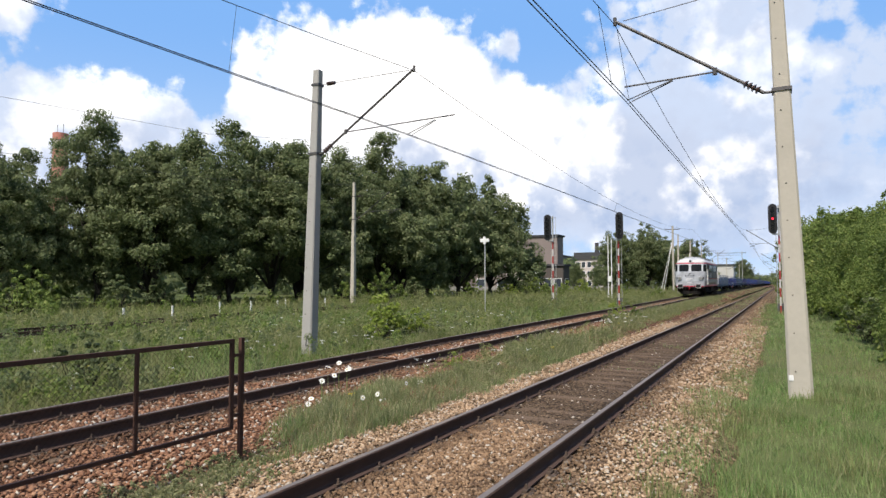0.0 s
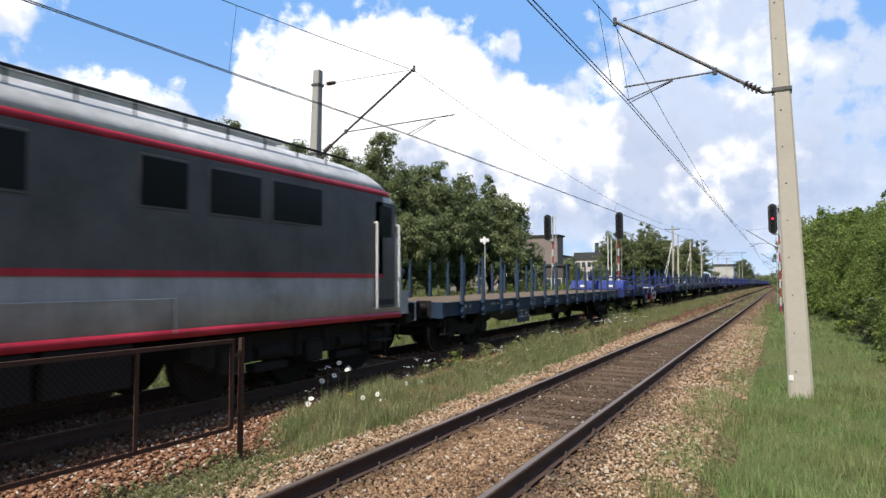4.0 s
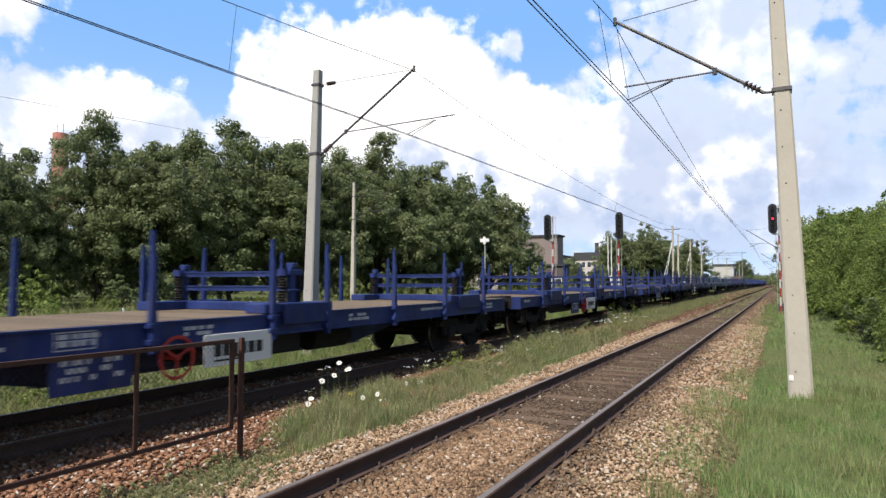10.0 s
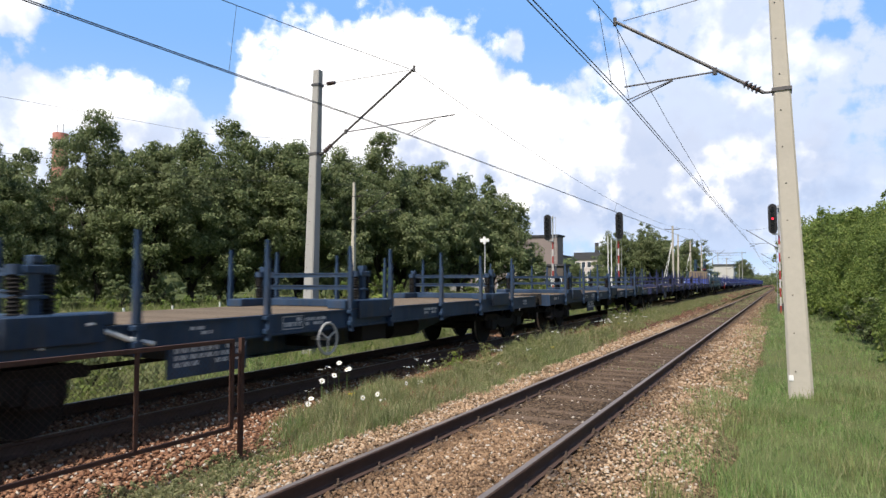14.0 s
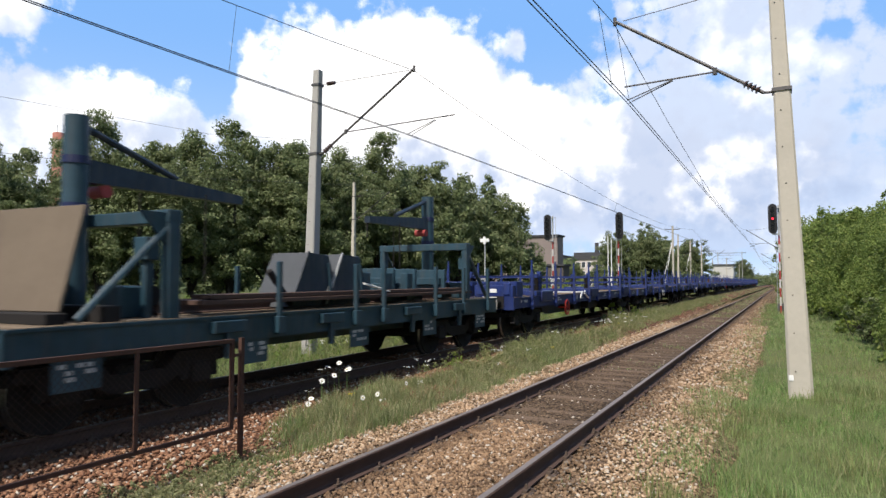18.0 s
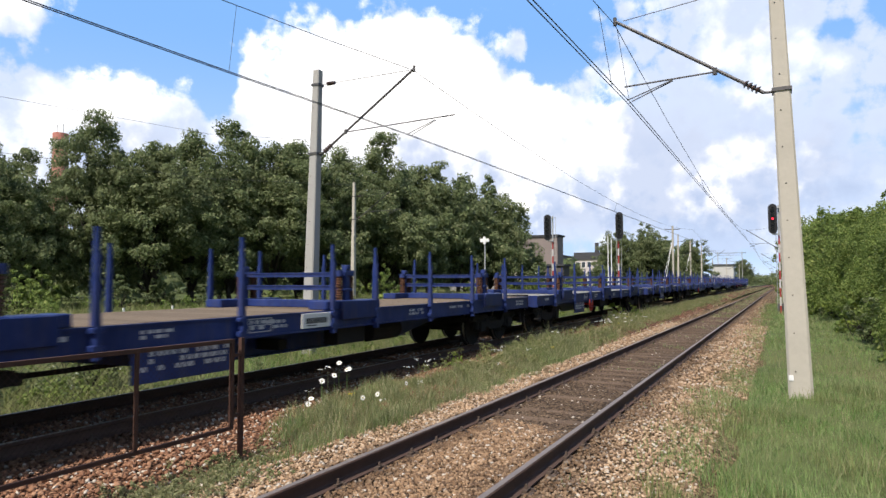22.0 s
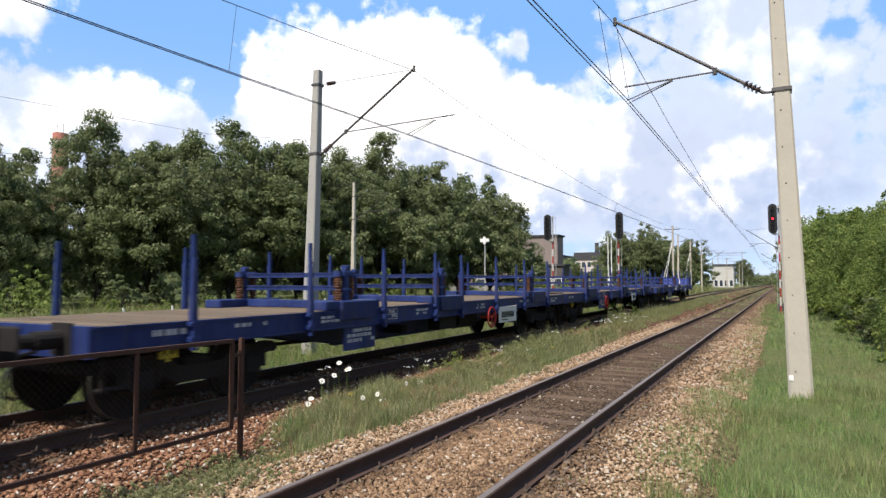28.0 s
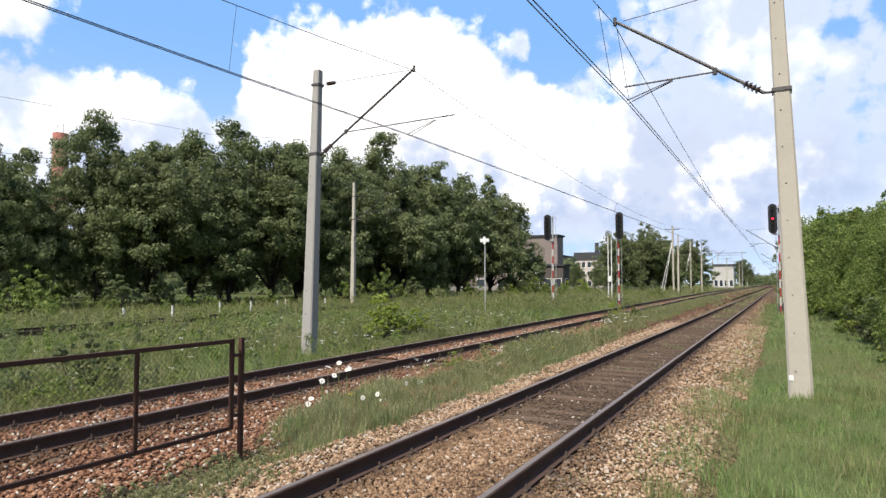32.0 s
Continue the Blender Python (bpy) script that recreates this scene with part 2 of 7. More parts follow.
def sweep(bm, pts, radii, seg=8):
    """A tube through points."""
    rings = []
    pts = [Vector(p) for p in pts]
    for i, p in enumerate(pts):
        d = (pts[min(i + 1, len(pts) - 1)] - pts[max(i - 1, 0)]).normalized()
        u = d.cross(Vector((0.31, 0.17, 0.94))).normalized()
        w = d.cross(u)
        r = radii[i] if isinstance(radii, (list, tuple)) else radii
        rings.append([bm.verts.new(p + r * (math.cos(2 * math.pi * k / seg) * u + math.sin(2 * math.pi * k / seg) * w)) for k in range(seg)])
    for a, b in zip(rings, rings[1:]):
        for k in range(seg):
            bm.faces.new((a[k], a[(k + 1) % seg], b[(k + 1) % seg], b[k]))
    for ring in (rings[0], rings[-1]):
        bm.faces.new(ring if ring is rings[-1] else ring[::-1])
    return bm


def prism(bm, outline, y0, y1, axis="y"):
    """Draws an outline of (a, b) pairs out along an axis."""
    def at(a, b, c):
        return {"y": (a, c, b), "x": (c, a, b), "z": (a, b, c)}[axis]
    p = [bm.verts.new(at(a, b, y0)) for a, b in outline]
    q = [bm.verts.new(at(a, b, y1)) for a, b in outline]
    n = len(outline)
    for k in range(n):
        bm.faces.new((p[k], p[(k + 1) % n], q[(k + 1) % n], q[k]))
    bm.faces.new(p[::-1])
    bm.faces.new(q)
    bmesh.ops.recalc_face_normals(bm, faces=bm.faces)
    return bm


def torus(bm, c, R, r, axis="x", n=20, k=6):
    rings = []
    for i in range(n):
        a = 2 * math.pi * i / n
        ring = []
        for j in range(k):
            b = 2 * math.pi * j / k
            u, v, w = (R + r * math.cos(b)) * math.cos(a), (R + r * math.cos(b)) * math.sin(a), r * math.sin(b)
            p = {"x": (w, u, v), "y": (u, w, v), "z": (u, v, w)}[axis]
            ring.append(bm.verts.new(Vector(c) + Vector(p)))
        rings.append(ring)
    for i in range(n):
        for j in range(k):
            bm.faces.new((rings[i][j], rings[(i + 1) % n][j], rings[(i + 1) % n][(j + 1) % k], rings[i][(j + 1) % k]))
    return bm


def soup(name, verts, faces, material, smooth=False):
    """A mesh from arrays: verts (n, 3), faces (m, 3 or 4)."""
    me = bpy.data.meshes.new(name)
    verts, faces = np.asarray(verts, np.float32), np.asarray(faces, np.int32)
    k = faces.shape[1]
    me.vertices.add(len(verts))
    me.vertices.foreach_set("co", verts.ravel())
    me.loops.add(faces.size)
    me.loops.foreach_set("vertex_index", faces.ravel())
    me.polygons.add(len(faces))
    me.polygons.foreach_set("loop_start", np.arange(0, faces.size, k, dtype=np.int32))
    me.update(calc_edges=True)
    me.validate()
    me.materials.append(material)
    if smooth:
        me.shade_smooth()
    return me


def scatter(base_v, base_f, at, size, rng, squash=(1, 1, 1), jitter=0.25):
    """Copies of a small shape, each turned and bent its own way, as arrays."""
    n, k = len(at), len(base_v)
    ang = rng.uniform(0, 2 * np.pi, (n, 3))
    ca, sa_, cb, sb = np.cos(ang[:, 0]), np.sin(ang[:, 0]), np.cos(ang[:, 1]), np.sin(ang[:, 1])
    v = np.repeat(base_v[None], n, 0) * (1 + rng.uniform(-jitter, jitter, (n, k, 1)))
    v = v * rng.uniform(0.7, 1.3, (n, 1, 3))
    x, y, z = v[..., 0].copy(), v[..., 1].copy(), v[..., 2].copy()
    y, z = y * cb[:, None] - z * sb[:, None], y * sb[:, None] + z * cb[:, None]
    x, y = x * ca[:, None] - y * sa_[:, None], x * sa_[:, None] + y * ca[:, None]
    v = np.stack((x * squash[0], y * squash[1], z * squash[2]), -1) * size[:, None, None] + at[:, None]
    f = base_f[None] + (np.arange(n) * k)[:, None, None]
    return v.reshape(-1, 3), f.reshape(-1, base_f.shape[1])


def blades(at, height, width, rng, lean=0.35, lean_dir=None):
    """Grass blades: two quads each, bent over."""
    n = len(at)
    a = rng.uniform(0, 2 * np.pi, n) if lean_dir is None else lean_dir
    side = np.stack((np.cos(a), np.sin(a), np.zeros(n)), -1)
    out = np.stack((-np.sin(a), np.cos(a), np.zeros(n)), -1)
    l = (rng.uniform(0.1, 1.0, n) * lean * height)[:, None]
    w = (width * rng.uniform(0.7, 1.3, n))[:, None]
    up = np.zeros((n, 3))
    up[:, 2] = height
    p0, p1, p2 = at, at + up * 0.55 + out * l * 0.35, at + up + out * l
    v = np.stack((p0 - side * w, p0 + side * w, p1 - side * w * 0.8, p1 + side * w * 0.8, p2 - side * w * 0.12, p2 + side * w * 0.12), 1)
    f = np.array(((0, 1, 3, 2), (2, 3, 5, 4)))[None] + (np.arange(n) * 6)[:, None, None]
    return v.reshape(-1, 3), f.reshape(-1, 4)


def merged(*pairs):
    vs, fs, k = [], [], 0
    for v, f in pairs:
        vs.append(v)
        fs.append(f + k)
        k += len(v)
    return np.concatenate(vs), np.concatenate(fs)


_t = (1 + 5 ** 0.5) / 2
ICO_V = np.array([(-1, _t, 0), (1, _t, 0), (-1, -_t, 0), (1, -_t, 0), (0, -1, _t), (0, 1, _t),
                  (0, -1, -_t), (0, 1, -_t), (_t, 0, -1), (_t, 0, 1), (-_t, 0, -1), (-_t, 0, 1)]) / 1.9
ICO_F = np.array([(0, 11, 5), (0, 5, 1), (0, 1, 7), (0, 7, 10), (0, 10, 11), (1, 5, 9), (5, 11, 4), (11, 10, 2), (10, 7, 6), (7, 1, 8),
                  (3, 9, 4), (3, 4, 2), (3, 2, 6), (3, 6, 8), (3, 8, 9), (4, 9, 5), (2, 4, 11), (6, 2, 10), (8, 6, 7), (9, 8, 1)])
OCT_V = np.array([(1, 0, 0), (-1, 0, 0), (0, 1, 0), (0, -1, 0), (0, 0, 1), (0, 0, -1)], float)
OCT_F = np.array([(0, 2, 4), (2, 1, 4), (1, 3, 4), (3, 0, 4), (2, 0, 5), (1, 2, 5), (3, 1, 5), (0, 3, 5)])


def wave(x, y, s, seed=0.0):
    """Smooth uneven ground, about -1 to 1."""
    return (np.sin(x * s * 1.0 + seed) * np.cos(y * s * 0.83 + 1.7 * seed) + 0.6 * np.sin(x * s * 2.3 + y * s * 1.9 + seed * 3.1)
            + 0.35 * np.cos(y * s * 4.7 - x * s * 3.9 + seed)) / 1.95


def rise(y):
    """How far the left track has climbed above the right one."""
    return np.interp(y, (2, 62, 90, 200), (0, 0.37, 0.5, 0.65))


def ground_z(x, y):
    """Height of the soil."""
    x, y = np.asarray(x, float), np.asarray(y, float)
    z = -0.34 + 0.05 * wave(x, y, 0.45, 1.0) + 0.03 * wave(x, y, 1.7, 2.0)
    left = np.clip((-11.0 - x) / 22.0, 0, 1)
    z = z + left * 0.35
    mid = np.exp(-((x - 0.5 * (RX + LX)) / 1.1) ** 2) * 0.03
    right = np.clip((x + 0.9) / 1.5, 0, 1) * 0.10
    far = np.clip((y - 120) / 400, 0, 1)
    return z + (mid + right) * (1 - far) + rise(y) * np.interp(x, (-19, -15, -6.2, -4.8), (0, 1, 1, 0))


BED_X = ((-1.3, 2.5), (-1.75, 1.95))


def floor_z(x, y):
    """Height of the soil or of the ballast on it, whichever is higher."""
    z = ground_z(x, y)
    for cx, (lo, hi) in ((LX, BED_X[0]), (RX, BED_X[1])):
        z = np.maximum(z, np.interp(np.asarray(x, float) - cx, (lo - 0.75, lo, -0.9, 0, 0.9, hi, hi + 0.75), (-0.42, -0.205, -0.185, -0.20, -0.185, -0.215, -0.42)) + (rise(y) if cx == LX else 0))
    return z
# ---- sky ----
def sky_backdrop():
    """A far sheet of summer sky with cumulus clouds, in degrees of azimuth (from the line of sight) and height."""
    R, az, el = 3000.0, np.arange(-80, 81, 2.5), np.arange(-1.0, 51, 2.0)
    A, E = np.meshgrid(np.radians(az), np.radians(el))
    v = np.stack((R * np.sin(A) * np.cos(E), R * np.cos(A) * np.cos(E), R * np.sin(E)), -1).reshape(-1, 3)
    n = len(az)
    i = (np.arange(len(el) - 1)[:, None] * n + np.arange(n - 1)).ravel()
    f = np.stack((i, i + 1, i + n + 1, i + n), -1)
    mat = bpy.data.materials.new("summer_sky")
    mat.use_nodes = True
    nt, ln = mat.node_tree.nodes, mat.node_tree.links
    nt.remove(nt["Principled BSDF"])

    def op(kind, a, b=0.0, c=0.0):
        x = nt.new("ShaderNodeMath")
        x.operation = kind
        for sock, val in zip(x.inputs, (a, b, c)):
            if isinstance(val, (int, float)):
                sock.default_value = val
            else:
                ln.new(val, sock)
        return x.outputs[0]

    def mixc(fac, a, b):
        x = nt.new("ShaderNodeMix")
        x.data_type = "RGBA"
        for sock, val in ((x.inputs[0], fac), (x.inputs[6], a), (x.inputs[7], b)):
            if isinstance(val, tuple):
                sock.default_value = (*val, 1)
            elif isinstance(val, (int, float)):
                sock.default_value = val
            else:
                ln.new(val, sock)
        return x.outputs[2]

    def soft(val, lo, hi):
        x = nt.new("ShaderNodeMapRange")
        x.interpolation_type = "SMOOTHSTEP"
        x.inputs["From Min"].default_value, x.inputs["From Max"].default_value = lo, hi
        ln.new(val, x.inputs["Value"])
        return x.outputs[0]

    uv = nt.new("ShaderNodeTexCoord").outputs["UV"]

    def fbm(scale, detail, rough, shift=(0, 0, 0)):
        mp = nt.new("ShaderNodeMapping")
        mp.inputs["Location"].default_value = shift
        ln.new(uv, mp.inputs[0])
        t = nt.new("ShaderNodeTexNoise")
        t.inputs["Scale"].default_value, t.inputs["Detail"].default_value, t.inputs["Roughness"].default_value = scale, detail, rough
        ln.new(mp.outputs[0], t.inputs["Vector"])
        return t.outputs["Fac"]

    def heap(cx, cy, rx, ry, w):
        mp = nt.new("ShaderNodeMapping")
        mp.inputs["Location"].default_value, mp.inputs["Scale"].default_value = (-cx / rx, -cy / ry, 0), (1 / rx, 1 / ry, 1)
        ln.new(uv, mp.inputs[0])
        d = nt.new("ShaderNodeVectorMath")
        d.operation = "LENGTH"
        ln.new(mp.outputs[0], d.inputs[0])
        return op("MULTIPLY", soft(d.outputs["Value"], 1.0, 0.0), w)

    # cloud heaps and gaps of blue: azimuth, height, half widths, weight
    HEAPS = ((-9, 15.5, 16.8, 10.8, 1.6), (-1, 15.5, 11, 11.5, 1.4), (9, 11, 13, 8.5, 1.5), (0, 7.5, 32, 8, 1.1), (-29, 11.6, 16, 7.2, 1.5), (-35, 20.8, 7, 5.2, 1.0),
             (6.2, 20.4, 1.7, 1.9, 0.8), (25, 17, 22, 20, 0.95), (24, 7, 20, 9, 0.9), (-30, 6, 14, 6, 0.7),
             (-20.2, 16.2, 2.4, 4.2, -1.3), (9.4, 19.8, 4.4, 3.2, -0.7), (-25, 20.5, 7.5, 4.0, -0.9), (30.9, 18.6, 2.6, 1.9, -0.5), (22.8, 16.4, 2.6, 1.6, -0.45), (34.5, 20.4, 3.0, 2.6, -0.6), (13.6, 15.4, 2.4, 2.0, -0.5))
    body = -0.36
    for h in HEAPS:
        body = op("ADD", heap(*h), body)
    puff = fbm(0.24, 9, 0.55)
    fluff = fbm(0.85, 8, 0.62, (7, 3, 0))
    # rounded billows
    mp = nt.new("ShaderNodeVectorMath")
    mp.operation = "ADD"
    ln.new(uv, mp.inputs[0])
    warp = nt.new("ShaderNodeTexNoise")
    warp.inputs["Scale"].default_value, warp.inputs["Detail"].default_value = 0.9, 4
    ln.new(uv, warp.inputs["Vector"])
    ln.new(warp.outputs["Color"], mp.inputs[1])
    vor = nt.new("ShaderNodeTexVoronoi")
    vor.feature = "SMOOTH_F1"
    vor.inputs["Scale"].default_value, vor.inputs["Smoothness"].default_value = 0.55, 0.35
    ln.new(mp.outputs[0], vor.inputs["Vector"])
    billow = op("SUBTRACT", 0.55, vor.outputs["Distance"])
    dens = op("ADD", body, op("ADD", op("MULTIPLY", op("SUBTRACT", puff, 0.5), 0.75), op("ADD", op("MULTIPLY", op("SUBTRACT", fluff, 0.5), 0.85), op("MULTIPLY", billow, 0.55))))
    cover = soft(dens, -0.03, 0.36)
    thick = soft(dens, 0.35, 1.15)
    sep = nt.new("ShaderNodeSeparateXYZ")
    ln.new(uv, sep.inputs[0])
    height = sep.outputs["Y"]
    blue = mixc(soft(height, 3.0, 22.0), (0.40, 0.57, 0.82), (0.18, 0.385, 0.765))
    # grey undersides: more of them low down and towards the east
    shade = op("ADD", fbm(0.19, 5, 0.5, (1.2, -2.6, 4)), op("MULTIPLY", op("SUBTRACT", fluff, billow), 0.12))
    east = op("MULTIPLY", soft(sep.outputs["X"], 8.0, 20.0), 0.115)
    west = op("MULTIPLY", soft(sep.outputs["X"], -22.0, -30.0), 0.07)
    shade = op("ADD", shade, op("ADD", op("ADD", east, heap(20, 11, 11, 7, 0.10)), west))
    shade = op("SUBTRACT", shade, op("ADD", heap(-7, 17, 15, 10, 0.24), op("ADD", heap(5, 14, 10, 7, 0.16), heap(-28, 15, 9, 4, 0.14))))
    grey = mixc(op("MULTIPLY", soft(shade, 0.45, 0.70), 0.9), (1.08, 1.08, 1.08), (0.42, 0.505, 0.68))
    low = op("MULTIPLY", soft(height, 15.0, 5.0), soft(fbm(0.34, 6, 0.55, (3, 8, 1)), 0.40, 0.60))
    grey = mixc(op("MULTIPLY", low, 0.9), grey, (0.36, 0.46, 0.66))
    cloud = mixc(thick, mixc(0.35, grey, (0.56, 0.69, 0.90)), grey)
    out = mixc(cover, blue, cloud)
    out = mixc(soft(height, 2.8, -0.3), out, (0.56, 0.68, 0.84))
    em = nt.new("ShaderNodeEmission")
    em.inputs["Strength"].default_value = 1.10
    ln.new(out, em.inputs["Color"])
    ln.new(em.outputs[0], nt["Material Output"].inputs[0])
    me = soup("backdrop", v, f[:, ::-1], mat, True)
    uvl = me.uv_layers.new(name="UVMap")
    deg = np.stack((np.degrees(A).ravel(), np.degrees(E).ravel()), -1)
    idx = np.empty(len(me.loops), np.int32)
    me.loops.foreach_get("vertex_index", idx)
    uvl.data.foreach_set("uv", deg[idx].astype(np.float32).ravel())
    ob = new("backdrop", me)
    return tagged(ob, "blue summer sky with white cumulus clouds", "sky", kind="structure")


SKY = sky_backdrop()
SKY.matrix_basis = pose(0, 0, EYE_H, 0, 0, YAW)


# ---- ground ----
def steps(*spans):
    out = []
    for a, b, s in spans:
        out += list(np.arange(a, b, s))
    return np.array(out + [spans[-1][1]])


def ground():
    xs = steps((-2800, -300, 250), (-300, -60, 20), (-60, -30, 2), (-30, 14, 0.5), (14, 40, 3), (40, 300, 26), (300, 2800, 250))
    ys = steps((-900, -100, 80), (-100, -8, 6), (-8, 60, 0.6), (60, 200, 5), (200, 700, 25), (700, 2900, 200))
    X, Y = np.meshgrid(xs, ys)
    v = np.stack((X, Y, ground_z(X, Y)), -1).reshape(-1, 3)
    n = len(xs)
    i = (np.arange(len(ys) - 1)[:, None] * n + np.arange(n - 1)).ravel()
    ob = new("ground", soup("ground", v, np.stack((i, i + 1, i + n + 1, i + n), -1), M_SOIL, True))
    return tagged(ob, "grassy soil with bare earthy patches", "ground", kind="structure")


ground()


def track_bed(name, cx, half, material, label, y0=-560, y1=760):
    """A bank of ballast under one track, uneven along its edges."""
    lo, hi = half
    prof = ((-lo - 0.75, -0.42), (-lo, -0.205), (-0.9, -0.185), (0, -0.20), (0.9, -0.185), (hi, -0.215), (hi + 0.75, -0.42))
    ys = steps((y0, -20, 30), (-20, 60, 0.8), (60, 200, 6), (200, y1, 35))
    v = []
    for y in ys:
        for k, (x, z) in enumerate(prof):
            w = float(wave(cx + x, y, 1.3, k)) if abs(y) < 80 else 0
            v.append((cx + x + (0.14 * w if k in (0, 1, 5, 6) else 0), y, z + 0.015 * w + (float(rise(y)) if cx == LX else 0)))
    n = len(prof)
    i = (np.arange(len(ys) - 1)[:, None] * n + np.arange(n - 1)).ravel()
    ob = new(name, soup(name, v, np.stack((i, i + 1, i + n + 1, i + n), -1), material, True))
    return tagged(ob, label, "ballast", kind="structure")


track_bed("ballast_bed_1", RX, (1.75, 1.95), M_BED_R, "tan crushed-stone ballast of the running track")
track_bed("ballast_bed_2", LX, (1.3, 2.5), M_BED_L, "reddish crushed-stone ballast of the left track")


def oily_strip():
    """Dark oily ballast between the rails of the running track, ragged at its near end."""
    ys = steps((6.6, 60, 0.5), (60, 420, 10))
    v = []
    for k, y in enumerate(ys):
        h = 0.69 if y > 8.4 else 0.69 * max(0.05, (y - 6.4) / 2.0)
        w = float(wave(1.0, y, 2.3, 4)) * 0.1
        for x in (-h, -h * 0.4 + w, h * 0.4 + w, h):
            v.append((RX + x, y, -0.172 + 0.004 * float(wave(x * 4, y * 3, 1.0, 2))))
    i = (np.arange(len(ys) - 1)[:, None] * 4 + np.arange(3)).ravel()
    ob = new("oily_ballast", soup("oily_ballast", v, np.stack((i, i + 1, i + 5, i + 4), -1), M_BED_D, True))
    tagged(ob, "dark oil-stained ballast between the rails", "ballast", kind="structure")


oily_strip()


def rail_profile(s=1.0):
    half = [(0.075, 0), (0.075, 0.012), (0.018, 0.03), (0.009, 0.045), (0.009, 0.115), (0.034, 0.127), (0.036, 0.152), (0.030, 0.160)]
    return [(x * s, z * s) for x, z in half] + [(-x * s, z * s) for x, z in half[::-1]]


def rail_track(name, cx, y0, y1, label, spacing=0.60, first=-3.0, count=150, head=M_STEEL):
    """Rails, sleepers and fastenings of one track."""
    tr = thing(name, pose(cx, 0, 0), label, "railway track", kind="structure")
    climb = (lambda y: float(rise(y))) if cx == LX else (lambda y: 0.0)
    stations = (y0, 2, 62, 90, 200, y1) if cx == LX else (y0, y1)
    for sx in (-0.7525, 0.7525):
        bm = bmesh.new()
        for a, b in zip(stations, stations[1:]):
            prism(bm, [(x + sx, z - 0.16) for x, z in rail_profile()], a, b)
        for v in bm.verts:
            v.co.z += climb(v.co.y)
        rail = part("rail", bm, M_RUST, tr, "rusty-sided steel rail")
        bm = boxes(*((sx - 0.027, sx + 0.027, a, b, 0.0, 0.0035) for a, b in zip(stations, stations[1:])))
        for v in bm.verts:
            v.co.z += climb(v.co.y)
        part("running_surface", bm, head, rail, "polished running surface")
    base = boxes((-1.28, 1.28, -0.12, 0.12, -0.33, -0.168), bevel=0.012)
    sl = mesh_of("sleeper", base, M_SLEEPER)
    bm = boxes((-0.15, 0.15, -0.08, 0.08, -0.168, -0.150), (-0.105, -0.062, -0.055, 0.055, -0.150, -0.125), (0.062, 0.105, -0.055, 0.055, -0.150, -0.125))
    for s in (-1, 1):
        rod(bm, (s * 0.083, 0, -0.15), (s * 0.083, 0, -0.085), 0.017, 0.014, 6)
        rod(bm, (s * 0.128, 0.03, -0.15), (s * 0.128, 0.03, -0.125), 0.016, 0.016, 6)
    fa = mesh_of("fastening", bm, M_PLATE)
    rng = random.Random(int(-cx * 10))
    for k in range(count):
        y = first + k * spacing + rng.uniform(-0.02, 0.02)
        ob = part("sleeper", sl, None, tr, m=pose(rng.uniform(-0.03, 0.03), y, rng.uniform(-0.008, 0.004) + climb(y), 0, 0, rng.uniform(-1, 1)))
        for sx in (-0.7525, 0.7525):
            part("fastening", fa, None, ob, m=pose(sx, 0, 0))
    # the far rest of the sleepers, joined
    y = np.arange(first + count * spacing, min(y1, 420), spacing)
    v = np.array([(sx * 1.28, sy * 0.12, z) for z in (-0.33, -0.168) for sy in (-1, 1) for sx in (-1, 1)])
    v = (v[None] + np.stack((0 * y, y, rise(y) if cx == LX else 0 * y), -1)[:, None]).reshape(-1, 3)
    f = np.array(((4, 5, 7, 6), (0, 1, 5, 4), (2, 6, 7, 3), (0, 4, 6, 2), (1, 3, 7, 5)))[None] + (np.arange(len(y)) * 8)[:, None, None]
    tagged(part("far_sleepers", soup("far_sleepers", v, f.reshape(-1, 4), M_SLEEPER), None, tr), kind="stuff")
    return tr


rail_track("track_1", RX, -560, 760, "straight running track with worn wooden sleepers")
rail_track("track_2", LX, -560, 760, "straight track with rusty rails carrying the goods train")
